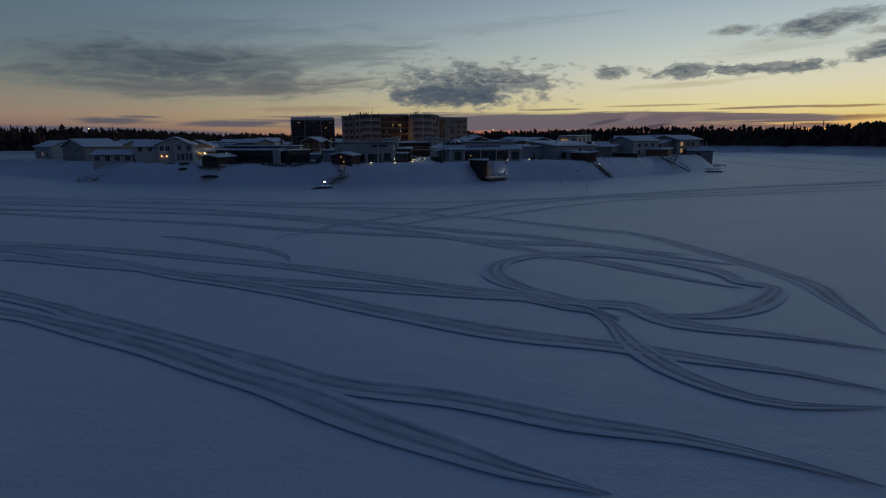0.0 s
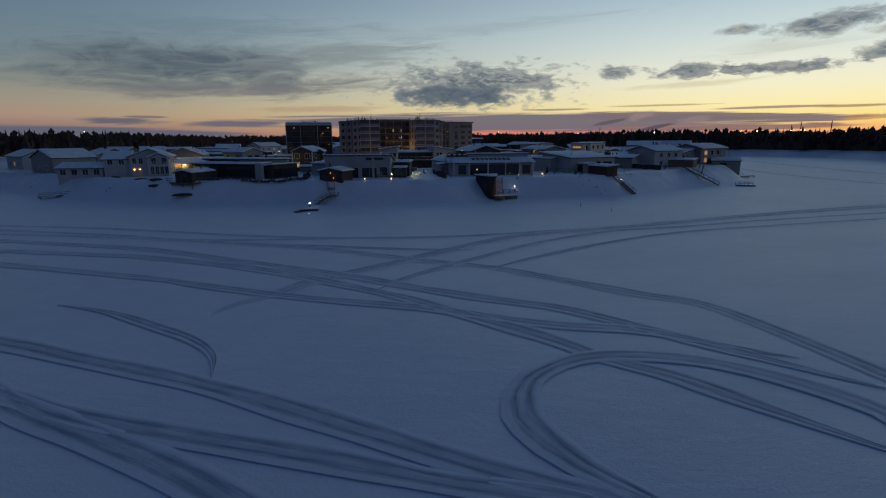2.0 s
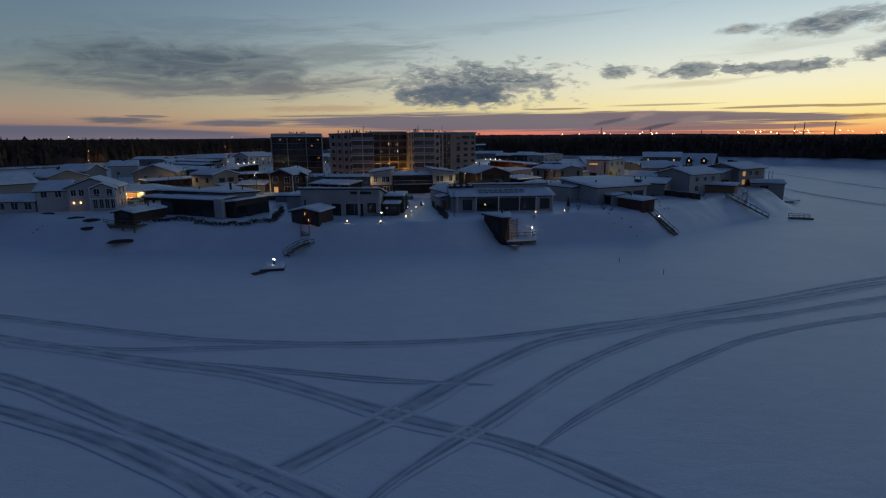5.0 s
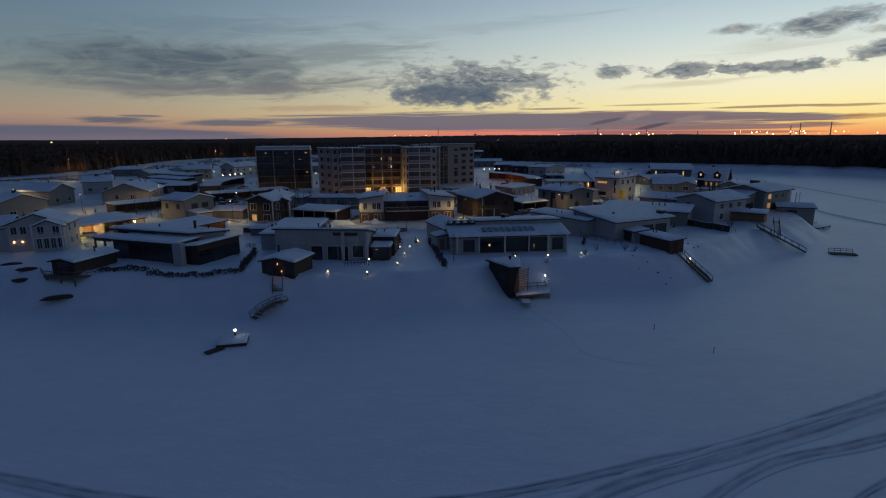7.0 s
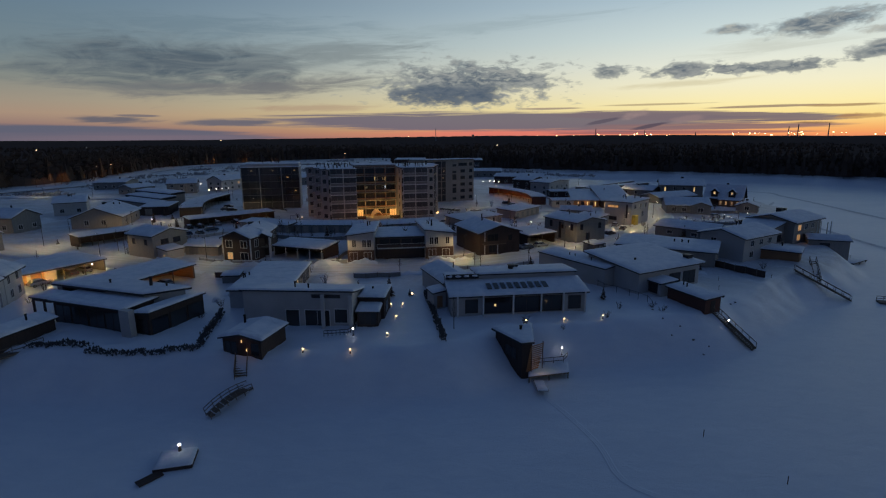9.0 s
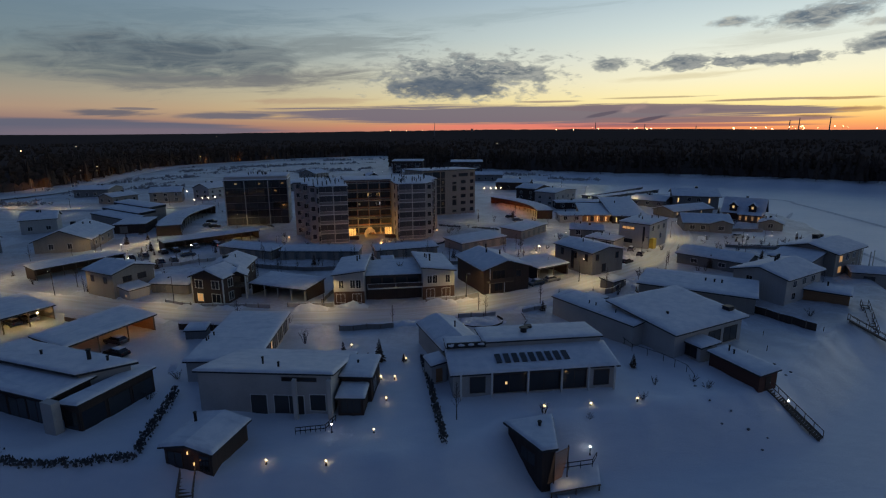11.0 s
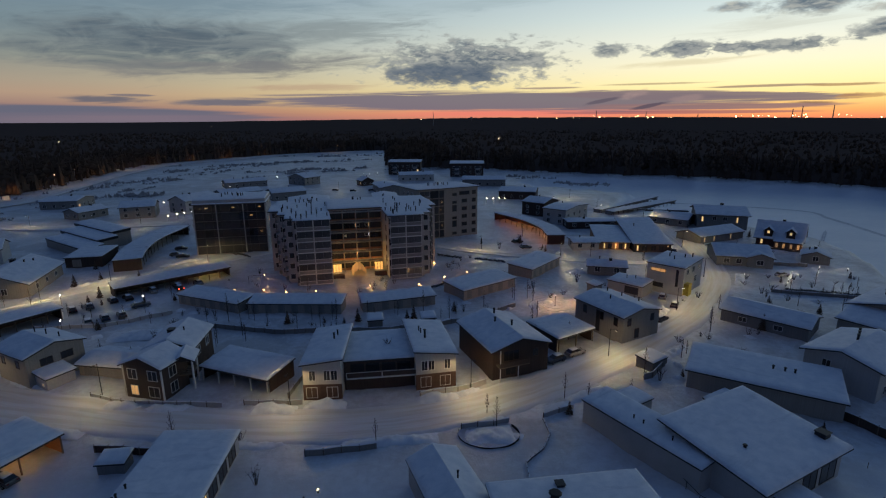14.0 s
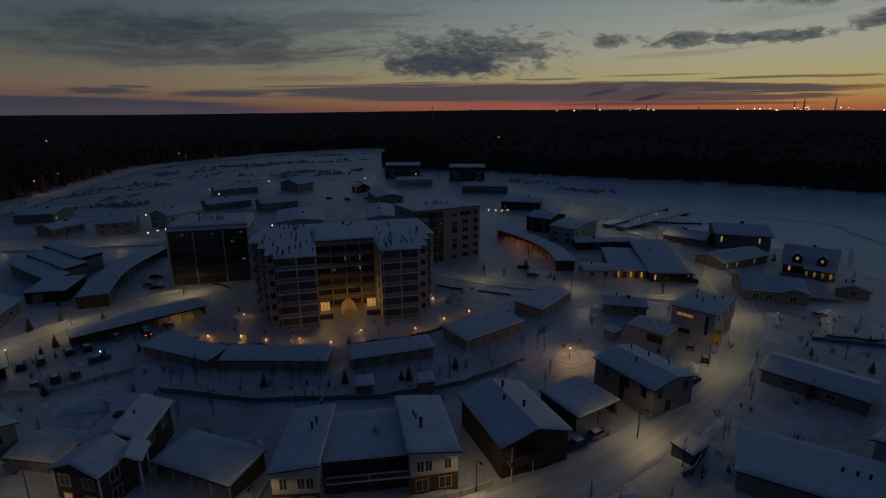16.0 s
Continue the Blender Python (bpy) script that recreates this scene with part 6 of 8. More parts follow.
def curved_shed(name, line, w, hgt, walls, label, open_side=0, category="garage"):
    """A shed bent along a curve; open_side: +1 or -1 leaves that long side open on posts."""
    pts = curve_points(line, 4.0)
    o = pts[0]
    s = thing(name, pose(o.x, o.y, GZ), label, category, "curved garages")
    rows = []
    for i, p in enumerate(pts):
        d = (pts[min(i + 1, len(pts) - 1)] - pts[max(i - 1, 0)]).normalized()
        n = Vector((d.y, -d.x, 0))
        rows.append((p - o + n * w / 2, p - o - n * w / 2))
    wall, roof, sn = bmesh.new(), bmesh.new(), bmesh.new()
    for k, ((a0, b0), (a1, b1)) in enumerate(zip(rows, rows[1:])):
        up = Vector((0, 0, hgt))
        snow_on(sn, [a0 + up, a1 + up, b1 + up, b0 + up], 0.3, tuple(e for e, no in ((1, k == len(rows) - 2), (3, k == 0)) if not no), 3.0 * k, 1.6)
        for side, p, q in ((1, a0, a1), (-1, b0, b1)):
            if side == open_side:
                bm = bmesh.new()
                inner = p.lerp(b0 if side == 1 else a0, 0.05)
                beam(bm, inner - Vector((0, 0, 0.5)), inner + Vector((0, 0, hgt - 0.2)), 0.1, 5)
                part("post", bm, timber, s)
                continue
            c0 = p.lerp(b0 if side == 1 else a0, 0.05)
            c1 = q.lerp(b1 if side == 1 else a1, 0.05)
            vs = [wall.verts.new(z) for z in (c0 - Vector((0, 0, 0.8)), c1 - Vector((0, 0, 0.8)), c1 + up * 0.95, c0 + up * 0.95)]
            wall.faces.new(vs)
    for a0, b0 in (rows[0], rows[-1]):
        c0, c1, up = a0.lerp(b0, 0.05), b0.lerp(a0, 0.05), Vector((0, 0, hgt * 0.95))
        wall.faces.new([wall.verts.new(z) for z in (c0 - Vector((0, 0, 0.8)), c1 - Vector((0, 0, 0.8)), c1 + up, c0 + up)])
    bmesh.ops.remove_doubles(wall, verts=wall.verts[:], dist=0.02)
    bmesh.ops.remove_doubles(sn, verts=sn.verts[:], dist=0.02)
    bmesh.ops.solidify(wall, geom=wall.faces[:], thickness=0.15)
    part("wall", wall, walls, s)
    low, high = Vector((0, 0, hgt - 0.28)), Vector((0, 0, hgt))
    loops = [[roof.verts.new(z) for z in (a0 + low, b0 + low, b0 + high, a0 + high)] for a0, b0 in rows]
    for p, q in zip(loops, loops[1:]):
        for k in range(4):
            roof.faces.new((p[k], p[(k + 1) % 4], q[(k + 1) % 4], q[k]))
    roof.faces.new(loops[0])
    roof.faces.new(loops[-1][::-1])
    part("roof", roof, fascia, s)
    part("roof_snow", sn, roof_snow, s)
    return s


curved_shed("curved_garage", [(-98.8, 275.5), (-104.5, 290), (-108, 306), (-108.5, 328)], 8.4, 3.4, board_dark, "dark curved garage with snowy roof", 1)
curved_shed("curved_carport", [(42.3, 306.4), (42.0, 321), (37.0, 338), (27.0, 356)], 7.0, 3.4, board_red, "curved carport lit orange from inside", -1, "carport")

# Hall with a saw-tooth roof, and its dark annex.
h = house("hall", -132.5, 303.0, -15.7, "beige hall with stepped snowy lean-to roofs", "hall", "village halls")
for k in range(3):
    v = vol(h, (-148.0, 307.6 + 8.2 * k), (-122.4, 289.8 + 8.2 * k), 6.7, 3.2 + 1.25 * k, ("mono", 0.5, "b"), board_beige, over=0.2, thick=0.4 if k == 0 else 0.95)

h = house("hall_annex", -116.6, 286.0, 11.0, "dark annex of the hall under a snowy flat roof", "annex", "village halls")
v = Volume(h, 0, 0, 10.6, 13.0, 3.2, ("mono", 0.4, "b"), board_dark, over=0.3)
v.door("f", -2.0, board_grey, 2.6, 2.4)
h = house("village_hall", -120.6, 259.0, 16.0, "large beige house with ragged snow on its gable roof")
v = Volume(h, 0, 0, 15.0, 22.0, 3.8, ("gable", 3.0, "y"), board_beige, over=0.7)
v.windows("f", (-3, 2), 1.0, 1.2, 1.6)
v.windows("r", (-6, 0, 6), 1.0, 1.4, 1.3)
v.chimney(-2.0, 5.0, 1.0, 1.2, black_metal)
v.pipe(1.6, 3.0, 0.6, 0.2)
v.pipe(2.6, 6.0, 0.6, 0.2)

# ---------------------------------------------------------------- houses on the west side of the bay
h = house("detached_house", -80.5, 163.0, 0, "white two-storey lakeside house with gabled balcony front")
v = vol(h, (-88.9, 162.0), (-79.2, 165.4), 7.5, 5.5, ("gable", 2.0, "y"), board_white, over=0.6)
g = vol(h, (-83.5, 162.1), (-78.7, 163.8), 1.9, 5.2, ("gable", 1.1, "y"), board_white, over=0.5)
g.windows("f", (-1.8, -0.6, 0.6, 1.8), 0.5, 0.8, 2.2)
g.windows("f", (-1.3, 1.3), 3.4, 1.1, 1.6)
bm = bmesh.new()
box(bm, -2.6, 2.6, -2.1, -0.97, 2.7, 2.9)
b = part("balcony", bm, trim_white, h, at=g.m)
rail(b, (-2.6, -2.05, 2.9), (2.6, -2.05, 2.9), 0.95, trim_white, 5, 2)
for u in (-2.5, 2.5):
    bm = bmesh.new()
    box(bm, u - 0.1, u + 0.1, -2.1, -1.9, -1.0, 5.3)
    part("porch_post", bm, trim_white, h, at=g.m)
v.windows("f", (-3.9, -2.3), 3.4, 1.0, 1.5)
v.windows("r", (-2.0, 1.5), 3.4, 1.0, 1.4)
v.windows("r", (-1.5, 1.8), 0.7, 1.2, 1.5)
w = vol(h, (-95.6, 161.0), (-89.5, 163.1), 8.0, 4.9, ("gable", 1.7, "x"), board_white, over=0.5)
w.windows("f", (-1.6, 1.2), 3.2, 1.2, 1.4)
for u in (-4.1, -2.7):
    bm = bmesh.new()
    box(bm, -0.09, 0.09, -0.14, 0.0, 1.7, 1.95)
    part("wall_lamp", bm, bulb_orange, h, "glowing orange wall lamp", at=v.face("f", u, 0.0))
h = house("low_villa", -102.0, 164.0, 0, "low white house with long snowy roof by the shore")
v = vol(h, (-108.5, 160.4), (-96.4, 161.4), 7.0, 2.5, ("gable", 1.1, "x"), board_white, over=0.5, foot=-2.5)
v.windows("f", (-4.5, -1.5, 1.5, 4.5), 0.5, 1.5, 1.5)
h = house("detached_house", -126.0, 187.0, -34.0, "beige gabled house behind the shore")
Volume(h, 0, 0, 18.0, 12.0, 4.8, ("gable", 2.4, "y"), board_beige, over=0.5).windows("f", (-4, 0, 4), 1.0, 1.5, 1.4)
h = house("detached_house", -158.0, 214.0, -36.0, "pale house behind the bay under snow")
Volume(h, 0, 0, 18.0, 11.0, 4.6, ("gable", 2.2, "x"), board_white, over=0.5).windows("f", (-5, 0, 5), 1.0, 1.5, 1.4, (1,))


def dock(x, y, turn, w, d, h, label):
    """A snowy timber dock on posts with a rail along its water side."""
    t = thing("boat_dock", pose(x, y, 0, rz=turn), label, "dock", "shore docks")
    for k in range(int(d / 0.3)):
        bm = bmesh.new()
        box(bm, -w / 2, w / 2, -d / 2 + 0.3 * k, -d / 2 + 0.3 * k + 0.27, h - 0.1, h)
        part("plank", bm, timber, t)
    bm = bmesh.new()
    snow_on(bm, [(-w / 2 + 0.1, -d / 2 + 0.2, h), (w / 2 - 0.1, -d / 2 + 0.2, h), (w / 2 - 0.1, d / 2 - 0.2, h), (-w / 2 + 0.1, d / 2 - 0.2, h)], 0.2)
    part("snow_layer", bm, roof_snow, t)
    for u in (-w / 2 + 0.2, 0, w / 2 - 0.2):
        for v in (-d / 2 + 0.2, d / 2 - 0.2):
            bm = bmesh.new()
            beam(bm, (u, v, -0.3), (u, v, h - 0.1), 0.1, 6)
            part("post", bm, timber, t)
    rail(t, (-w / 2, -d / 2, h), (w / 2, -d / 2, h), 0.9, timber, 4, 2)
    return t


dock(-119.0, 172.5, 40, 12.0, 3.4, 1.0, "railed snowy timber dock at the shore")
dock(-104.0, 154.0, 48, 9.0, 2.4, 0.7, "low snowy timber dock with rail on the ice")
for x, y, turn in ((-80.2, 151.9, 30), (-72.5, 144.6, 12), (-73.4, 147.0, 20), (-90.6, 157.4, 5)):
    bm = bmesh.new()
    blob(bm, (0, 0, 0), (1.7, 0.6, 0.4), 0.12, 2, int(-x))
    solid("upturned_boat", bm, board_dark, "small dark upturned boat half buried in snow", "boat", "shore boats", at=pose(x, y, gz(x, y) + 0.05, rz=turn))
# name, x, y, turn, w, d, height, rise, axis, walls
WEST = [
    (-128.0, 212.5, -38, 14, 11, 5.0, 2.0, "x", board_beige),
    (-144.0, 245.0, -8, 13, 10, 5.0, 2.2, "x", board_grey),
    (-153.0, 287.0, -60, 13, 11, 5.0, 2.0, "y", board_white),
    (-150.0, 228.0, -35, 12, 8, 2.8, 1.2, "x", board_grey),
    (-148.5, 370.5, 20, 15, 13, 5.6, 2.0, "x", board_beige),
    (-130.0, 388.0, 65, 20, 12, 6.2, 2.4, "x", board_white),
    (-174.0, 369.0, 70, 15, 10, 3.6, 1.6, "x", board_beige),
    (-140.0, 487.0, 34, 28, 12, 3.8, 1.6, "x", board_grey),
    (-124.0, 433.0, 40, 24, 13, 3.8, 1.6, "x", board_grey)]
NORTH = [
    (-206.0, 402.0, 10, 18, 20, 4.2, 1.4, "x", board_grey),
    (-101.0, 500.0, -35, 18, 14, 5.4, 2.6, "y", board_beige),
    (-93.0, 427.0, 33, 20, 13, 4.6, 1.8, "x", board_grey),
    (-67.0, 378.0, 15, 20, 30, 5.8, 1.2, "y", render_white),
    (-29.5, 388.0, 10, 13, 34, 5.8, 1.0, "y", render_white),
    (-34.0, 450.0, 18, 16, 26, 4.8, 1.4, "y", board_grey),
    (-55.0, 491.0, -60, 10, 9, 3.6, 2.2, "x", board_dark),
    (46.0, 426.0, -16, 21, 18, 4.6, 1.4, "x", board_dark),
    (48.5, 371.0, -42, 12, 14, 6.4, 1.6, "x", board_dark)]
EAST = [
    (56.5, 352.0, -40, 11, 22, 6.8, 0.8, "x", render_white),
    (64.0, 338.0, 3, 22, 8, 3.0, 0.4, "x", board_dark),
    (51.0, 301.0, 0, 9, 8, 2.8, 0.5, "x", render_grey),
    (103.0, 346.0, -40, 16, 14, 3.0, 1.6, "x", board_grey),
    (49.5, 269.5, -14, 11, 6, 2.8, 1.0, "x", board_grey),
    (120.5, 280.0, -35, 7.5, 7.0, 2.6, 1.4, "y", board_grey),
    (-20.0, 520.0, 10, 26, 14, 4.6, 1.6, "x", board_white),
    (30.0, 486.0, -5, 30, 14, 4.6, 1.6, "x", board_grey),
    (5.0, 400.0, 12, 24, 12, 4.0, 1.4, "x", board_grey)]
for k, (x, y, turn, w, d, hg, rise, axis, walls) in enumerate(WEST + NORTH + EAST):
    h = house("detached_house", x, y, turn, {board_dark: "dark boarded house under snow beyond the blocks", board_white: "white boarded house under thick snow", board_beige: "beige boarded house under thick snow", board_grey: "grey boarded house under thick snow",
                                            render_white: "white rendered house under thick snow", render_grey: "grey rendered outbuilding under thick snow"}[walls])
    v = Volume(h, 0, 0, w, d, hg, ("gable", rise, axis), walls, over=0.5)
    r = random.Random(k)
    n = max(2, int(w / 4))
    for side, span in (("f", w), ("r", d), ("l", d)):
        n = max(1, int(span / 4.5))
        us = [-span / 2 + (i + 0.5) * span / n for i in range(n)]
        v.windows(side, us, 0.9, 1.4, 1.4, [i for i in range(n) if r.random() < 0.05])
        if hg > 5:
            v.windows(side, us, 3.5, 1.3, 1.3, [i for i in range(n) if r.random() < 0.04])
    v.pipe(w * r.uniform(-0.3, 0.3), 0.4, 0.8, 0.2)
    if r.random() < 0.6:
        v.chimney(w * r.uniform(-0.3, 0.3), -0.5, 0.9, 0.8, black_metal)

# House with lamplit gable rooms and its wing.
h = house("detached_house", 68.0, 303.0, 0.0, "brown house with lamplit slits under two long leaning snowy roofs")
v = vol(h, (55.6, 298.6), (66.4, 297.0), 21.0, 2.7, ("mono", 1.7, "b"), board_pine, over=0.5)
for u in (-3.2, 0.7, 4.0):
    v.window("f", u, 0.3, 0.5, 1.8, lit_bright, board_dark, 0)
v.window("f", -1.3, 0.2, 1.2, 1.9, None, board_dark, 1)
v.window("f", 2.4, 0.2, 1.2, 1.9, None, board_dark, 1)
w = vol(h, (67.0, 294.6), (79.6, 293.4), 28.0, 2.9, ("mono", 3.7, "b"), board_brown, over=0.6)
w.window("f", -5.0, 0.3, 0.5, 1.8, lit_bright, board_dark, 0)
w.window("f", 5.2, 1.7, 0.45, 0.5, lit_bright, board_dark, 0)
w.windows("f", (-2.6, 0.4, 3.0), 0.4, 1.6, 1.7, (), board_dark)
w.windows("r", (-9, -3, 3, 9), 0.8, 1.8, 1.5)
w.windows("l", (-8, -3), 2.6, 1.6, 1.0)
w.pipe(-2.0, 4.0, 0.8, 0.2)

# Point of the land: pyramid-roofed house, garage, low house, lamplit timber house.
h = house("detached_house", 120.5, 340.5, -18.0, "grey two-storey house with pyramid-like snowy roof")
v = Volume(h, 0, 0, 19.0, 18.0, 6.0, ("gable", 2.2, "x"), board_grey, over=1.0)
v.windows("f", (-7.6, 5.6), 2.8, 0.55, 2.0, (0, 1), shine=lit_bright, bars=0)
v.windows("f", (-3, 1), 3.4, 1.4, 1.4)
v.chimney(1.0, 0.8, 1.2, 1.2, black_metal)
h = house("garage", 103.8, 314.5, 24.0, "grey garage with lamplit wall lamps", "garage")
v = Volume(h, 0, 0, 23.0, 11.0, 2.8, ("gable", 1.6, "x"), board_grey, over=0.5)
v.windows("f", (-9.5, -4.5, 4.5), 0.6, 0.45, 1.6, (0, 1, 2), shine=lit_bright, bars=0)
h = house("detached_house", 95.5, 282.0, -14.0, "long grey boarded bungalow with snowy roof")
v = vol(h, (87.0, 277.2), (102.2, 273.0), 14.0, 3.2, ("gable", 2.2, "x"), board_grey, over=0.6)
v.windows("f", (-5, -1.5, 2, 5.5), 0.8, 1.5, 1.4)
g = vol(h, (95.0, 274.2), (102.0, 272.3), 4.0, 3.2, ("gable", 1.2, "y"), board_grey, over=0.5)
g.windows("f", (0,), 0.8, 1.8, 1.4)
h = house("timber_house", 124.0, 303.5, -38.0, "lamplit timber house with steep snowy roof and bright windows")
v = Volume(h, 0, 0, 14.0, 10.0, 3.6, ("gable", 4.8, "x"), board_red, over=0.9, snow_depth=0.2)
v.windows("f", (-5.2, 0.4, 5.4), 0.7, 0.55, 1.5, (0, 1, 2), shine=lit_bright)
v.windows("l", (-2.6, 0.4, 2.6), 0.7, 0.7, 1.5, (0, 2), shine=lit_bright)
v.windows("l", (-1.2, 1.2), 4.6, 0.6, 1.1, (0, 1), shine=lit_bright)
v.windows("r", (-2.5, 0, 2.5), 0.7, 0.8, 1.5, (0, 2), shine=lit_bright)
p = Volume(h, 3.0, -6.6, 8.0, 3.2, 2.7, ("mono", 0.6, "b"), board_pine, over=0.4)
p.windows("f", (-3.2, -1.1, 1.1, 3.2), 0.5, 0.6, 1.5, (0, 1, 2, 3), shine=lit_warm)
v.chimney(0.5, 0.6, 1.2, 0.9, black_metal)
for s in (-1, 1):
    d = Volume(h, s * 3.4, -3.2, 2.6, 4.2, 5.9, ("gable", 1.2, "y"), board_dark, over=0.4, foot=3.0, snow_depth=0.2)
    d.window("f", 0, 4.7, 0.65, 0.9, lit_bright)
bm = bmesh.new()
box(bm, -7.4, 7.4, -9.6, -8.4, -0.6, 0.25)
b = part("terrace", bm, timber, h)
rail(b, (-7.4, -9.5, 0.25), (7.4, -9.5, 0.25), 0.9, timber, 7, 2)

# Two blocks of flats at the forest edge.
for x, y, turn in ((-31.0, 566.0, -3.0), (21.0, 548.0, -3.0)):
    a = house("small_apartment_block", x, y, turn, "dark three-storey block of flats at the forest edge", "apartment block", "forest edge flats", 3.2)
    v = Volume(a, 0, 0, 27.0, 14.0, 12.5, ("mono", 1.0, "b"), board_brown, over=0.6, foot=-2)
    for r in range(3):
        for k, u in enumerate((-10.5, -6, -1.5, 3, 7, 11)):
            v.window("f", u, 1.0 + 3.6 * r, 1.8, 1.8, lit_pale if (r * 5 + k * 3 + int(x)) % 11 == 0 else None, trim_white, 1)
        for u in (-8.0, 9.0):
            balcony(a, v.face("f", u, 0.3 + 3.6 * r), 3.6, 3.2)


# ---------------------------------------------------------------- lamps
def lamp_light(kind, x, y, z, energy, colour, radius=0.15, cone=150, aim=None):
    """A light that belongs to a lamp of the place, or one added without a fixture."""
    data = bpy.data.lights.new("lamp_light", kind)
    data.energy, data.color, data.shadow_soft_size = energy, colour, radius
    ob = new("lamp_light", data)
    ob.matrix_basis = pose(x, y, z)
    if kind == "SPOT":
        data.spot_size, data.spot_blend = radians(cone), 0.25
    return ob


STREET, SODIUM, WHITE = (1.0, 0.7, 0.29), (1.0, 0.48, 0.16), (1.0, 0.85, 0.62)


def street_lamp(x, y, turn, h=6.0, energy=300.0, colour=STREET, lit=True):
    """A pole with a short arm and a flat shaded head."""
    z = gz(x, y)
    t = thing("street_lamp", pose(x, y, z, rz=turn), "slim dark street lamp with shaded head in snow", "street lamp", "street lamps")
    bm = bmesh.new()
    beam(bm, (0, 0, -0.4), (0, 0, h), 0.085, 8, 0.055)
    part("pole", bm, black_metal, t)
    bm = bmesh.new()
    beam(bm, (0, 0, h - 0.1), (0, -1.0, h + 0.12), 0.04, 6)
    part("arm", bm, black_metal, t)
    bm = bmesh.new()
    box(bm, -0.14, 0.14, -1.55, -0.9, h + 0.06, h + 0.2)
    head = part("head", bm, black_metal, t)
    bm = bmesh.new()
    box(bm, -0.1, 0.1, -1.45, -1.0, h + 0.03, h + 0.055)
    part("lens", bm, bulb_white, head)
    if lit:
        p = t.matrix_basis @ Vector((0, -1.25, h - 0.05))
        lamp_light("SPOT", p.x, p.y, p.z, energy * 1.45, colour, 0.08, 172)
    return t


for x, y, turn, e in ((-150, 238, 40, 500), (-113, 218.5, 30, 680), (-88, 204.5, 20, 600), (-58.5, 199.3, 5, 380), (-25.4, 195.6, 0, 370), (4.5, 200.2, 25, 620), (32.2, 212.6, 40, 620),
                      (56.6, 237.4, 50, 560), (76.5, 264, 65, 520), (86.5, 300, 85, 560), (89.5, 345, 95, 520), (78, 376, 120, 420)):
    street_lamp(x, y, turn, 6.0, e)
for x, y, turn in ((-104.5, 246.5, 45), (-95.5, 261.5, 45), (-78, 285, 45)):
    street_lamp(x, y, turn, 6.0, 760)
for x, y, turn in ((14, 299, -30), (40, 288.5, -10), (66, 282.5, -10), (-212, 349, 0), (-184, 346, 0), (-156, 347, 0), (-138, 352, 20), (-70, 470, 0), (-60, 520, 0), (60, 395, 0), (75, 420, 0)):
    street_lamp(x, y, turn, 5.0, 380)
for x, y in ((-276, 440), (-274, 486), (-290, 530), (-304, 573), (-307, 617), (-304, 663), (-290, 718), (-268, 764), (-243, 816), (-150, 872)):
    t = thing("street_lamp", pose(x, y, GZ), "tall sodium street lamp along the forest road", "street lamp", "forest road lamps")
    bm = bmesh.new()
    beam(bm, (0, 0, -0.5), (0, 0, 9.0), 0.12, 6, 0.07)
    part("pole", bm, steel, t)
    bm = bmesh.new()
    blob(bm, (0.6, 0, 9.1), (0.3, 0.22, 0.16), 0.02, 1)
    part("bulb", bm, bulb_far, t)
    lamp_light("SPOT", x + (6.0 if y < 800 else 1.0), y, GZ + 8.8, 1000, SODIUM, 0.3, 150)


def globe_lamp(x, y, h, r, mat, energy, colour, label, group, name="garden_lamp"):
    """A short post with a glowing globe."""
    z = gz(x, y)
    t = thing(name, pose(x, y, z), label, "lamp", group)
    bm = bmesh.new()
    beam(bm, (0, 0, -0.3), (0, 0, h - r * 0.7), 0.05, 6)
    beam(bm, (0, 0, -0.3), (0, 0, 0.12), 0.12, 6)
    part("post", bm, black_metal, t)
    bm = bmesh.new()
    blob(bm, (0, 0, h), (r, r, r), 0.0, 1)
    part("globe", bm, mat, t)
    if energy:
        lamp_light("POINT", x, y, z + h + r + 0.08, energy, colour, 0.05)
    return t


for x, y in ((-57, 253.5), (-48.9, 253.3), (-42.1, 251), (-34.3, 251.8), (-26.5, 250.3), (-20.4, 256.8), (-6.8, 257.3), (-2.6, 278.8), (0.4, 263.4), (7.2, 268.5), (-53.4, 267.4)):
    globe_lamp(x, y, 0.7, 0.2, bulb_orange, 75, SODIUM, "low orange garden lamp in the snowy court", "court lamps")
for x, y in ((-93.7, 239.4), (-73, 238.6), (-82, 223.1), (28, 241.6)):
    globe_lamp(x, y, 4.3 if x < 0 else 2.7, 0.14, bulb_cold if x < 0 else bulb_white, 1000 if x > 0 else 60, WHITE if x < 0 else (1.0, 0.52, 0.2), "white globe lamp on a post", "globe lamps", "globe_lamp")
for x, y in ((89.5, 265.8), (104.3, 266.9), (98.4, 259.5), (115.2, 270.7), (123.1, 269.5), (107.7, 249.8), (148.3, 356), (145, 950), (85.1, 391.5), (95.8, 402), (109.2, 413.2), (123.6, 427), (80.0, 375.0), (87.3, 360.7), (40.5, 270.4), (38.0, 267.0), (43.0, 272.0)):
    globe_lamp(x, y, 0.7, 0.07, bulb_white, 60, (1.0, 0.8, 0.5), "small white path lamp in the snow", "path lamps", "path_lamp")
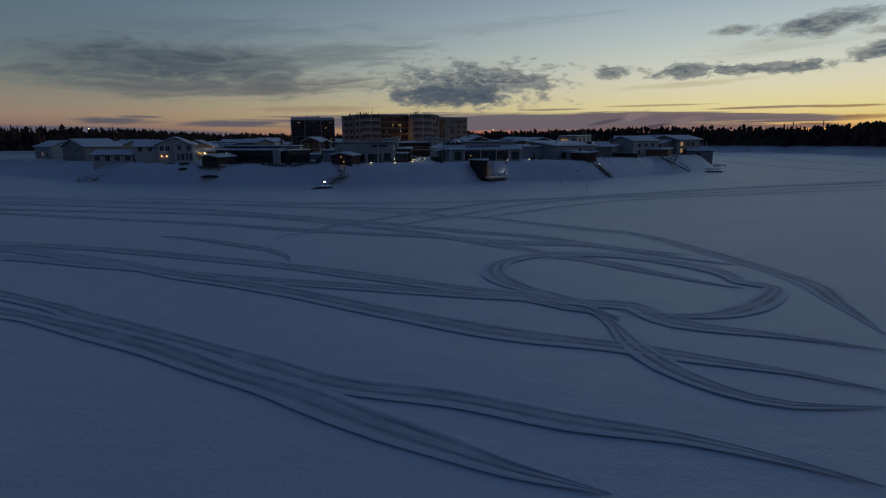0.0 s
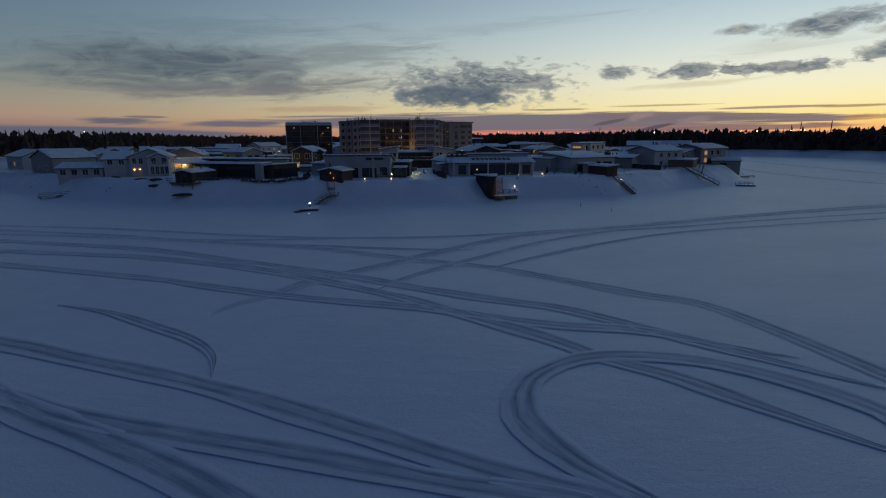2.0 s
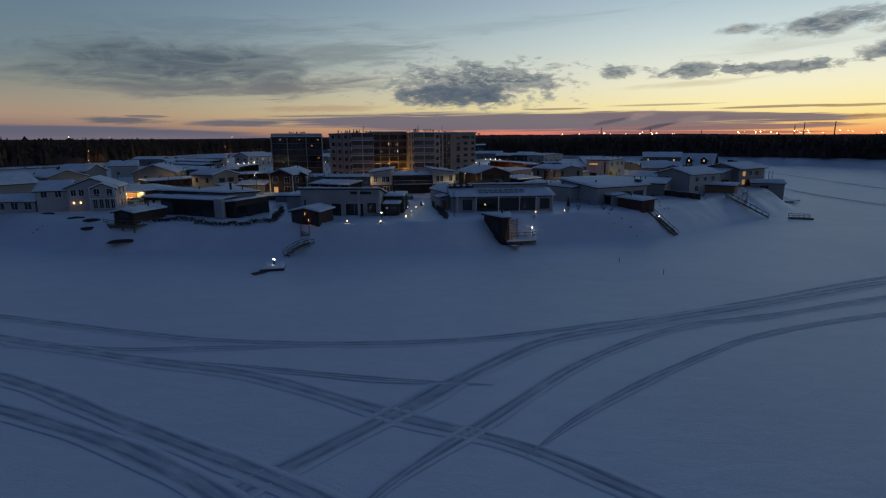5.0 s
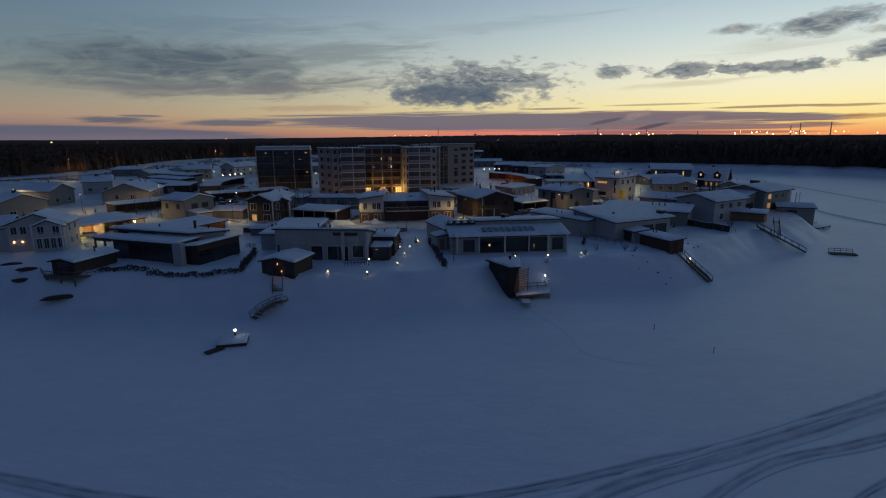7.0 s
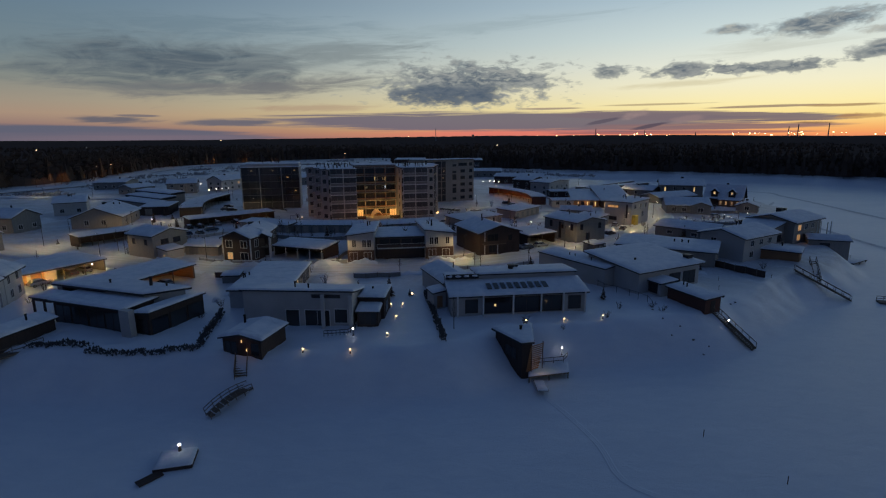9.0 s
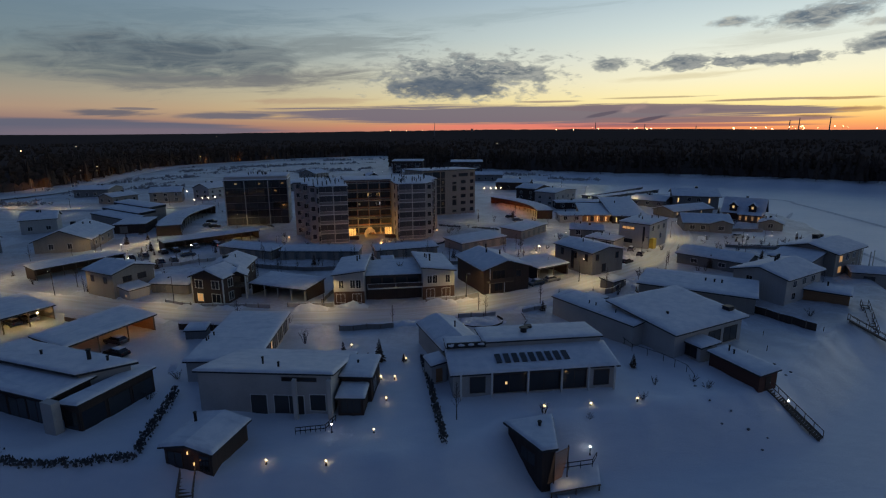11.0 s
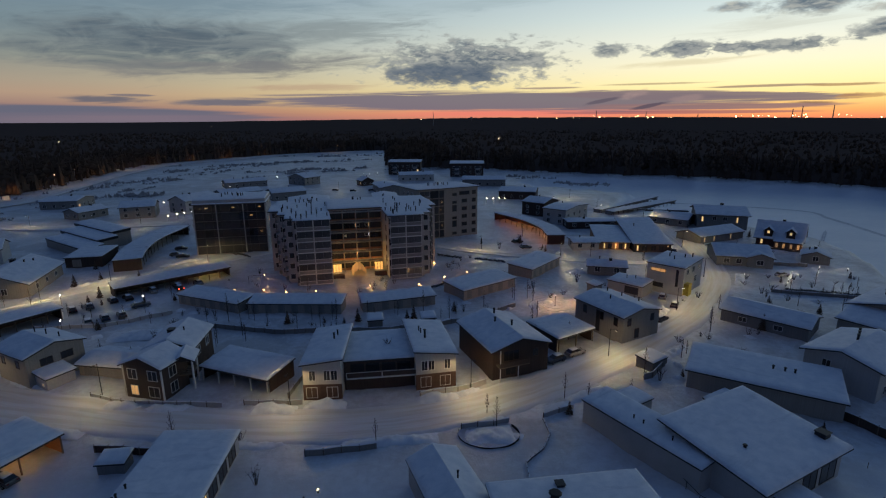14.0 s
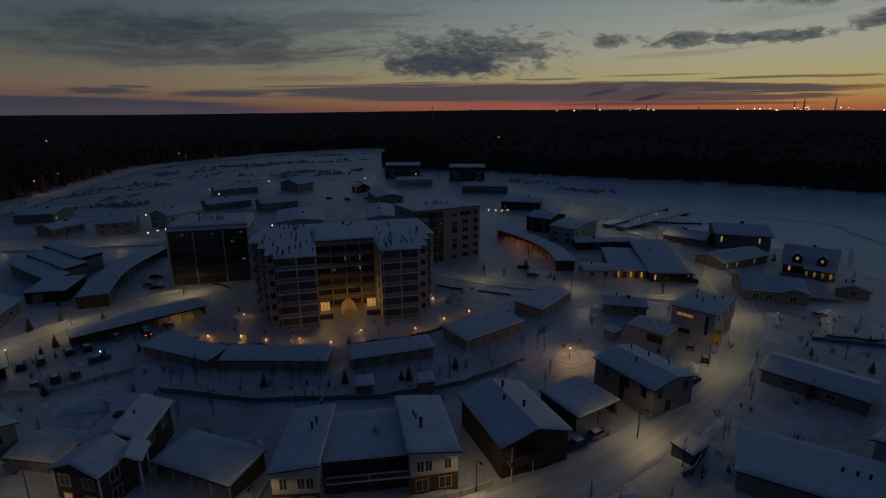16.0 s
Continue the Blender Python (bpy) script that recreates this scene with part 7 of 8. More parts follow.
for x, y in ((-20.2, 143.7), (-13.6, 143.6), (-9.1, 149.6), (-8.4, 157.2), (-7.8, 163.2), (-6.5, 169.5), (12.6, 154.8), (18.9, 155.5), (25.4, 156.4), (-16.2, 175.4), (-9.8, 163.3)):
    globe_lamp(x, y, 0.5, 0.12, bulb_garden, 0, WHITE, "tiny garden lamp poking from the snow", "yard lamps", "yard_lamp")
for x, y in ((-14.2, 149.6), (17.3, 149.6), (47.2, 158.4)):
    globe_lamp(x, y, 1.1, 0.12, bulb_cold, 0, (1.0, 0.95, 0.85), "bright white lamp on a post in the yard", "yard lamps", "yard_lamp")
for x, y in ((-128.3, 357.9), (-125.9, 361.6), (-123.8, 364.2), (-121.5, 367), (-137.7, 386.4), (-151.5, 398.4), (28.7, 403.7), (32.1, 405.2), (25.0, 405.4), (35.2, 406.1), (-129.6, 527.4), (-157.3, 488.7), (-143, 468), (-59, 542.7), (-53.1, 550.6), (-14.7, 417.8), (-78.1, 371), (-62, 520), (-10, 556)):
    globe_lamp(x, y, 2.6, 0.24, bulb_white, 0, WHITE, "bright wall-height lamp between the far houses", "far lamps", "post_lamp")
# Lamps inside carports, at the entrance, on saunas.
# Third entry: unseen lamp added to warm the upper storeys of the entrance recess.
for x, y, z, e, c in ((-31.4, 268.4, 2.4, 420, (1.0, 0.58, 0.16)), (-20.4, 271.2, 2.4, 480, (1.0, 0.58, 0.16)), (-26.3, 272.6, 5.6, 230, (1.0, 0.4, 0.1)),
                      (-84.9, 176.8, 2.3, 280, (1.0, 0.6, 0.18)), (-82.9, 180.8, 2.3, 280, (1.0, 0.6, 0.18)), (-77.5, 186.6, 2.2, 110, (1.0, 0.68, 0.28)), (-58.0, 180.5, 2.4, 80, (1.0, 0.5, 0.14)),
                      (-69.6, 266.2, 2.2, 120, (1.0, 0.66, 0.2)), (40.0, 314.0, 2.8, 420, (1.0, 0.36, 0.1)), (38.0, 328.0, 2.8, 420, (1.0, 0.36, 0.1)), (31.5, 344.0, 2.8, 420, (1.0, 0.36, 0.1)),
                      (-28.3, 142.4, 1.75, 1.3, (1.0, 0.4, 0.12)), (-27.5, 142.2, 0.6, 1.6, (1.0, 0.4, 0.12)), (13.7, 144.7, -2.9, 11, (1.0, 0.68, 0.32)), (126.0, 291.5, 2.0, 130, (1.0, 0.6, 0.25)), (61.6, 296.0, 1.6, 60, (1.0, 0.6, 0.22)), (67.0, 247.0, 2.6, 60, (1.0, 0.8, 0.3)), (-68.6, 201.6, 2.0, 14, (1.0, 0.7, 0.3))):
    lamp_light("POINT", x, y, GZ + z, e, c, 0.06)


# ---------------------------------------------------------------- cars
def build_car(paint, tail=PAINTS[4]):
    """A parked car under a little snow, nose along +x."""
    c = thing("car", pose(0, 0, 0), "parked car with snow on its roof", "car", "parked cars")
    prof = ((-2.15, 0.35, 0.75), (-2.05, 0.3, 0.95), (-1.2, 0.28, 0.98), (0.7, 0.28, 0.95), (1.85, 0.28, 0.82), (2.1, 0.33, 0.6))
    bm = bmesh.new()
    rows = []
    for x, lo, hi in prof:
        rows.append([bm.verts.new((x, y, z)) for y, z in ((-0.8, lo), (-0.88, (lo + hi) / 2), (-0.8, hi), (0.8, hi), (0.88, (lo + hi) / 2), (0.8, lo))])
    for a, b in zip(rows, rows[1:]):
        for k in range(6):
            bm.faces.new((a[k], b[k], b[(k + 1) % 6], a[(k + 1) % 6]))
    bm.faces.new(rows[0])
    bm.faces.new(rows[-1][::-1])
    part("body", bm, paint, c)
    bm = bmesh.new()
    lo = [bm.verts.new((x, y, 0.93)) for x, y in ((-1.95, -0.74), (1.0, -0.74), (1.0, 0.74), (-1.95, 0.74))]
    hi = [bm.verts.new((x, y, 1.42)) for x, y in ((-1.4, -0.6), (0.25, -0.6), (0.25, 0.6), (-1.4, 0.6))]
    bm.faces.new(hi)
    for k in range(4):
        bm.faces.new((lo[k], lo[(k + 1) % 4], hi[(k + 1) % 4], hi[k]))
    part("cabin_glass", bm, glass, c)
    bm = bmesh.new()
    snow_on(bm, [(-1.4, -0.6, 1.42), (0.25, -0.6, 1.42), (0.25, 0.6, 1.42), (-1.4, 0.6, 1.42)], 0.14, step=0.6)
    part("snow_layer", bm, roof_snow, c)
    for x in (-1.35, 1.35):
        for y in (-0.8, 0.8):
            bm = bmesh.new()
            beam(bm, (x, y - 0.1, 0.31), (x, y + 0.1, 0.31), 0.31, 10)
            w = part("wheel", bm, rubber, c)
            bm = bmesh.new()
            beam(bm, (x, y - 0.105, 0.31), (x, y + 0.105, 0.31), 0.18, 8)
            part("rim", bm, steel, w)
    for y in (-0.6, 0.6):
        bm = bmesh.new()
        box(bm, 2.02, 2.12, y - 0.18, y + 0.18, 0.6, 0.74)
        part("headlight", bm, glass, c)
        bm = bmesh.new()
        box(bm, -2.17, -2.08, y - 0.16, y + 0.16, 0.7, 0.86)
        part("tail_light", bm, tail, c)
    return c


PARKED = [(-91.5, 239.6, 130), (-88.6, 241.6, 130), (-82.3, 231.5, 130), (-79.8, 233.8, 130), (-77.2, 236, 130), (-85.6, 246.2, 135), (-82.9, 248.2, 135), (-76.3, 242.6, 40), (-74.6, 257.8, 132), (-79.6, 254.2, 132), (-92.7, 293.6, 20), (-95, 301.8, 20), (-89.1, 290.9, 20), (21.4, 210.9, 210), (25.9, 213.5, 30), (56.8, 245.9, 60)]
STANDING = [(57.5, 240.4, 60), (50.1, 230.8, 40), (28.4, 309.8, 20), (-82.9, 186.4, 153), (-81.6, 188.9, 153), (-82.9, 177.9, 63), (-57.6, 177.6, 160), (-54.1, 172.1, 160), (80.5, 293.5, 75), (30.0, 300.0, 10), (99.6, 264.2, 20), (-70.5, 261.4, 132), (-46, 458, 0), (-58, 456, 0), (-70, 459, 0), (-64, 536, 10)]
models = [build_car(p) for p in PAINTS[:4]]
for k, (x, y, turn) in enumerate(PARKED + STANDING):
    m = pose(x, y, gz(x, y) + 0.02, rz=turn)
    if k < 4:
        models[k].matrix_basis = m
    else:
        copy_thing(models[(k * 7 + k // 3) % 4], m)
for k, m in enumerate(models):
    m["label"] = ("black", "grey", "silver", "dark blue")[k] + " parked car with snow on its roof"
for o in list(scene.objects):
    if o.name.startswith("car.") and o.parent is None and o.get("category") == "car":
        o["label"] = {PAINTS[0]: "black", PAINTS[1]: "grey", PAINTS[2]: "silver", PAINTS[3]: "dark blue"}[next(c for c in o.children if c.name.startswith("body")).data.materials[0]] + " parked car with snow on its roof"


braking = build_car(PAINTS[0], tail_red)
braking.matrix_basis = pose(-73.4, 256.2, gz(-73.4, 256.2) + 0.02, rz=132)
braking["label"] = "black car with glowing red tail lights by the carport"


# ---------------------------------------------------------------- trees, shrubs and hedges
def spruce(h, seed):
    """A young spruce: trunk and drooping tiers of ragged branches, dusted with snow."""
    r = random.Random(seed)
    t = thing("young_spruce", pose(0, 0, 0), "young dark spruce standing in snow", "tree", "young spruces")
    bm = bmesh.new()
    beam(bm, (0, 0, -0.3), (0, 0, h * 0.9), 0.05 + h * 0.012, 6, 0.02)
    part("trunk", bm, bark, t)
    bm = bmesh.new()
    n = int(h * 26)
    for k in range(n):
        f = k / n
        z = h * (0.08 + 0.9 * f)
        ln = h * 0.3 * (1 - f) ** 0.85 * r.uniform(0.7, 1.15) + 0.06
        a = k * 2.4 + r.uniform(-0.3, 0.3)
        d, s = Vector((math.cos(a), math.sin(a), 0)), Vector((-math.sin(a), math.cos(a), 0))
        root, tip = Vector((0, 0, z)), d * ln + Vector((0, 0, z - ln * r.uniform(0.15, 0.4)))
        mid = root.lerp(tip, 0.55)
        w = ln * 0.3
        vs = [bm.verts.new(p) for p in (root, mid + s * w, tip, mid - s * w, mid + Vector((0, 0, 0.06 + ln * 0.1)))]
        for f3 in ((0, 1, 4), (1, 2, 4), (2, 3, 4), (3, 0, 4)):
            bm.faces.new([vs[i] for i in f3])
    part("needles", bm, needles, t)
    return t


def bare_shrub(h, spread_r, seed, label="leafless frosted shrub in the snow"):
    """A leafless bush of forking twigs."""
    r = random.Random(seed)
    t = thing("bare_shrub", pose(0, 0, 0), label, "shrub", "bare shrubs")
    bm = bmesh.new()
    for k in range(14):
        a, lean = r.uniform(0, 6.28), r.uniform(0.1, 0.9)
        p = Vector((0.1 * math.cos(a), 0.1 * math.sin(a), -0.2))
        q = Vector((spread_r * lean * math.cos(a), spread_r * lean * math.sin(a), h * r.uniform(0.6, 1.0)))
        mid = p.lerp(q, 0.5) + Vector((0, 0, h * 0.12))
        beam(bm, p, mid, 0.025, 4, 0.018)
        beam(bm, mid, q, 0.018, 4, 0.008)
        for _ in range(5):
            e = mid.lerp(q, r.random())
            beam(bm, e, e + Vector((r.uniform(-0.4, 0.4), r.uniform(-0.4, 0.4), r.uniform(0.1, 0.45))) * h * 0.4, 0.012, 3, 0.005)
    part("crown", bm, twigs, t)
    return t


def bare_tree(h, seed):
    """A leafless young tree: trunk, limbs, twigs."""
    r = random.Random(seed)
    t = thing("bare_tree", pose(0, 0, 0), "young leafless tree beside the snowy street", "tree", "street trees")
    bm = bmesh.new()
    beam(bm, (0, 0, -0.3), (0, 0, h * 0.55), 0.07, 6, 0.04)
    beam(bm, (0, 0, h * 0.55), (0.05, 0.02, h), 0.04, 5, 0.01)
    part("trunk", bm, bark, t)
    bm = bmesh.new()
    for k in range(20):
        z = h * (0.3 + 0.65 * k / 20)
        a = k * 2.4
        ln = h * 0.2 * (1.1 - k / 22)
        p = Vector((0, 0, z))
        q = p + Vector((math.cos(a) * ln * 0.6, math.sin(a) * ln * 0.6, ln))
        beam(bm, p, q, 0.022, 4, 0.01)
        for _ in range(3):
            e = p.lerp(q, r.uniform(0.3, 1))
            beam(bm, e, e + Vector((r.uniform(-0.3, 0.3), r.uniform(-0.3, 0.3), r.uniform(0.2, 0.5))) * ln * 0.7, 0.011, 3, 0.005)
    part("crown", bm, twigs, t)
    return t


def plant(models_of, spots, lo=0.85, hi=1.2, seed=0):
    """Sets models down at the spots; the first ones are the models themselves."""
    r = random.Random(seed)
    for k, (x, y) in enumerate(spots):
        s = r.uniform(lo, hi)
        m = pose(x, y, gz(x, y) - 0.02, rz=r.uniform(0, 360)) @ Matrix.Scale(s, 4)
        ob = models_of[k] if k < len(models_of) else models_of[k % len(models_of)]
        if k < len(models_of):
            ob.matrix_basis = m
        else:
            c = copy_thing(ob, m)
            c.matrix_basis = m


plant([spruce(2.6, 1), spruce(1.7, 2), spruce(3.4, 3)], [(28.6, 166.8), (-12.5, 169.2), (-91.3, 249.9), (-16.9, 171.7), (-6.9, 169.2), (-10.8, 169.7), (-100.3, 264.4), (43, 204.4), (45.5, 202.8), (54.3, 194.6), (56.9, 193.2), (-104, 258.6), (118, 262), (112, 254),
                                                         (-20.0, 232), (-8.6, 233), (-23, 231), (-36, 231), (84, 221), (96, 259), (-87.5, 262), (-70, 247), (36, 300), (70, 225)], seed=1)
plant([bare_tree(4.2, 1), bare_tree(3.4, 2), bare_tree(5.0, 3)], [(58.2, 224.4), (48, 213.6), (36.5, 205.5), (26.3, 220.6), (23.7, 196.4), (7.8, 189.6), (-10.1, 185.4), (67.4, 238.3), (-39, 184.8), (-55, 232), (-41, 232), (-28, 229), (-16, 231), (3, 236), (10, 241), (18, 247),
                                                                  (-33, 228), (-46, 234), (94, 252), (104, 247), (-90, 187), (-48, 203), (61, 229.6), (72, 261), (99, 323), (82, 950), (-118, 236), (-111, 243), (66, 283.4), (50, 288), (-66, 250), (-61, 247), (1.0, 152.4), (20, 197.3), (6.6, 192.6), (-52, 236.5), (-49, 236), (-31, 233.5), (-26, 233), (-18, 234.5), (-11, 236), (-5, 239), (20, 229), (27, 228), (88, 240), (96, 236), (105, 232), (112, 238), (73, 232), (-75, 213), (-68, 214), (-60, 211), (-84, 214), (-44, 208), (-14, 207), (40, 229), (33, 226)], seed=2)
plant([bare_shrub(1.3, 1.0, 1), bare_shrub(0.9, 1.0, 2)], [(29.6, 161.1), (35.7, 162.3), (12.3, 153.7), (18.1, 153.6), (26.2, 156.7), (-40, 164), (-39, 167), (-41, 158), (-37.4, 172), (36.8, 160.4), (-14, 260.5), (-18, 263), (-37, 255.6), (-52, 258), (-44, 256), (3.0, 281), (6, 284), (9, 287.5), (1.6, 276), (61, 243), (66, 246),
                                                           (95, 263), (101, 261), (110, 257), (88, 262), (84, 257), (-56, 271), (-63, 187), (-30, 186), (-67, 176), (28, 247), (32, 250), (14, 265), (18, 268), (55, 222), (83, 207), (57, 210), (49, 219)], 0.8, 1.5, 3)


def hedge(pts, w, h, seed, label, steps=0.45):
    """A leafless clipped hedge or a row of dense bushes: a thicket of twigs and small clumps on one line."""
    line = curve_points(pts, steps)
    r = random.Random(seed)
    o = line[0]
    verts, faces = [], []
    for p in line:
        z = gz(p.x, p.y)
        hh = h * r.uniform(0.7, 1.15)
        for _ in range(16):
            u, k = r.uniform(-1, 1), r.random() ** 0.8
            px, py = p.x - o.x + u * w * 0.5 * (1.05 - 0.35 * k) + r.uniform(-0.15, 0.15), p.y - o.y + r.uniform(-0.5, 0.5) * w * (1.05 - 0.35 * k)
            pz, s = z - 0.05 + hh * k, r.uniform(0.07, 0.19)
            b = len(verts)
            for dx, dy, dz in ((1, 0, 0), (-0.5, 0.87, 0.2), (-0.5, -0.87, -0.1), (0, 0, 1.5), (0, 0, -1.0)):
                verts.append((px + dx * s * r.uniform(0.5, 1.4), py + dy * s * r.uniform(0.5, 1.4), pz + dz * s))
            faces.extend((b + i, b + j, b + k) for i, j, k in ((0, 1, 3), (1, 2, 3), (2, 0, 3), (1, 0, 4), (2, 1, 4), (0, 2, 4)))
    me = bpy.data.meshes.new("hedge")
    me.from_pydata(verts, [], faces)
    me.materials.append(hedge_mat)
    ob = new("hedge", me)
    ob.matrix_basis = pose(o.x, o.y, 0)
    return tagged(ob, label, "hedge", "garden hedges")


hedge([(-3.9, 170.0), (-2.6, 161.5), (-0.6, 147.2)], 0.8, 1.3, 1, "dark row of clipped bushes down the yard")
hedge([(-60.0, 146.2), (-51.6, 145.8)], 1.2, 0.7, 2, "low dark hedge above the bank")
hedge([(-50.4, 144.3), (-35.2, 144.5)], 1.2, 0.7, 3, "low dark hedge above the bank")
hedge([(-35.4, 145.4), (-36.4, 149.5), (-38.0, 159.5)], 0.9, 1.3, 4, "tall dark hedge between two yards")
hedge([(93, 252), (100, 249.3), (110, 246.5), (119, 244)], 0.6, 0.7, 5, "long frosted hedge beside the point")
hedge([(-1.5, 291), (6, 287.4)], 0.8, 0.7, 6, "low frosted hedge in the court")
hedge([(11, 285.6), (20, 282.5)], 0.8, 0.7, 7, "low frosted hedge in the court")
hedge([(-58, 251.0), (-45, 249.4), (-34, 248.6)], 0.7, 0.6, 8, "low curved hedge of the court")
hedge([(-20.5, 249.6), (-6, 254.6), (2, 260.4)], 0.7, 0.6, 9, "low curved hedge of the court")
hedge([(-80, 300), (-66, 290)], 0.7, 0.9, 10, "frosted hedge along the side street")


def scrub(areas, seed):
    """Wild bushes on the open snowfield: many small ragged clumps in one mesh."""
    r = random.Random(seed)
    verts, faces = [], []
    for cx, cy, rx, ry, turn, count in areas:
        heaps = [(r.gauss(0, 0.7), r.gauss(0, 0.8)) for _ in range(max(3, count // 16))]
        for _ in range(int(count * 1.5)):
            p, q = r.choice(heaps)
            u, v = (p + r.gauss(0, 0.1)) * rx, (q + r.gauss(0, 0.16)) * ry
            a = radians(turn)
            x, y = cx + u * math.cos(a) - v * math.sin(a), cy + u * math.sin(a) + v * math.cos(a)
            h = r.uniform(0.3, 1.1) * r.choice((0.7, 1.0, 1.0, 2.2))
            for _ in range(5):
                b, s = len(verts), h * r.uniform(0.2, 0.5)
                px, py, pz = x + r.uniform(-h, h) * 0.6, y + r.uniform(-h, h) * 0.6, GZ + h * r.uniform(0.1, 0.7)
                for dx, dy, dz in ((1, 0, 0), (-0.5, 0.87, 0.2), (-0.5, -0.87, -0.1), (0, 0, 1.3), (0, 0, -0.9)):
                    verts.append((px + dx * s * r.uniform(0.5, 1.4), py + dy * s * r.uniform(0.5, 1.4), pz + dz * s))
                faces.extend((b + i, b + j, b + k) for i, j, k in ((0, 1, 3), (1, 2, 3), (2, 0, 3), (1, 0, 4), (2, 1, 4), (0, 2, 4)))
    me = bpy.data.meshes.new("scrub")
    me.from_pydata(verts, [], faces)
    me.materials.append(scrub_mat)
    return tagged(new("scrub", me), "wild frosted scrub on the open snowfield", "scrub", kind="stuff")


scrub([(-225, 520, 12, 60, -20, 160), (-215, 640, 60, 14, 50, 220), (-160, 560, 50, 12, 40, 170), (-150, 690, 70, 16, 30, 200), (-110, 800, 60, 18, 20, 160), (-215, 430, 14, 40, 0, 110), (-120, 610, 40, 10, 20, 110), (-185, 450, 30, 8, 60, 90),
       (110, 480, 60, 8, -20, 90), (60, 530, 40, 8, -10, 70), (-30, 600, 60, 10, 0, 80), (-230, 350, 40, 10, 20, 90)], 6)

# ---------------------------------------------------------------- fences, walls and snow banks
fence("yard_fence", [(-59.8, 198.4), (-53.6, 196.6), (-41.6, 195.6), (-36.5, 195.5)], 0.9, render_grey, "low pale fence along the village street")
fence("yard_fence", [(-33.0, 195.8), (-23.4, 195.9)], 0.9, render_grey, "low pale fence along the village street")
fence("yard_fence", [(-4.2, 198.0), (4.4, 200.9), (7.4, 202.4)], 1.0, render_white, "low white wall beside the street")
fence("yard_fence", [(-26.4, 198.0), (-24.6, 212.0), (-22.8, 226.0)], 1.0, board_beige, "pale board fence between two gardens")
fence("yard_fence", [(-49.7, 183.8), (-38.4, 182.6)], 1.2, board_dark, "dark board fence before the yard")
fence("yard_fence", [(-19.6, 182.4), (-9.8, 184.2)], 1.0, board_grey, "grey board fence before the yard")
fence("yard_fence", [(-74.2, 188.4), (-67.2, 186.5)], 0.9, board_dark, "dark open fence beside the lane")
fence("yard_fence", [(61.2, 190.6), (65.7, 182.0), (67.0, 181.0)], 1.5, board_brown, "brown privacy fence above the bank")
fence("yard_fence", [(42.2, 209.4), (37.4, 204.0), (35.5, 203.2)], 1.2, board_grey, "grey garden fence beside the street")
fence("yard_fence", [(-56, 229), (-35, 225), (-12, 226), (4, 231), (18, 241)], 1.1, board_grey, "curved grey board fence behind the gardens")
fence("yard_fence", [(-92, 228), (-77, 229.5), (-66, 238)], 0.9, render_grey, "low wall beside the parked cars")
fence("yard_fence", [(90, 281), (104, 276.5), (114, 274)], 1.1, board_grey, "grey board fence before the bungalow")
fence("yard_fence", [(88, 250.5), (101, 246), (120, 241)], 0.9, board_grey, "low grey fence on the point")


def wire_fence(pts, h, label):
    o = pts[0]
    f = thing("wire_fence", pose(o[0], o[1], 0), label, "fence", "wire fences")
    for (ax, ay), (bx, by) in zip(pts, pts[1:]):
        n = max(1, round(math.hypot(bx - ax, by - ay) / 2.6))
        for k in range(n + 1):
            x, y = ax + (bx - ax) * k / n, ay + (by - ay) * k / n
            bm = bmesh.new()
            beam(bm, (x - o[0], y - o[1], gz(x, y) - 0.3), (x - o[0], y - o[1], gz(x, y) + h), 0.045, 5)
            part("post", bm, black_metal, f)
        bm = bmesh.new()
        plank(bm, (ax - o[0], ay - o[1], gz(ax, ay) + h), (bx - o[0], by - o[1], gz(bx, by) + h), 0.05, 0.05)
        part("top_rail", bm, black_metal, f)
    return f


wire_fence([(28.7, 182.5), (30.6, 172.8), (34.2, 169.0), (36.0, 165.0), (35.6, 161.9)], 1.2, "thin wire fence down the snowy yard")
# Terrace before the white house.
t = thing("terrace_rail", pose(0, 0, 5.0), "low dark terrace railing before the white house", "railing")
rail(t, (-18.5, 149.2, 0), (-15.0, 149.8, 0), 0.9, black_metal, 6, 2)
rail(t, (-15.0, 149.8, 0), (-14.2, 152.0, 0), 0.9, black_metal, 3, 2)


def snow_pile(x, y, turn, w, d, h, seed):
    """A ploughed heap, lumpy and broken at the face."""
    bm = bmesh.new()
    nx, ny = int(w / 0.3), int(d / 0.3)
    rows = []
    for j in range(ny + 1):
        row = []
        for i in range(nx + 1):
            u, v = i / nx * 2 - 1, j / ny * 2 - 1
            k = max(0.0, 1 - abs(u) ** 2.6) * max(0.0, 1 - abs(v) ** 2.2)
            p = Vector((u * w / 2, v * d / 2, 0))
            z = h * k * (0.75 + 0.5 * noise.noise(p * 0.6 + Vector((seed, 0, 0)))) + 0.22 * k ** 0.5 * noise.noise(p * 1.7 + Vector((0, seed, 0))) + 0.16 * k ** 0.5 * noise.noise(p * 5.0)
            row.append(bm.verts.new((p.x, p.y, z - 0.06)))
        rows.append(row)
    for a, b in zip(rows, rows[1:]):
        for k in range(nx):
            bm.faces.new((a[k], a[k + 1], b[k + 1], b[k])).smooth = True
    return solid("snow_mound", bm, roof_snow, "ploughed mound of lumpy snow at the roadside", "snow mound", "ploughed snow mounds", at=pose(x, y, gz(x, y), rz=turn))


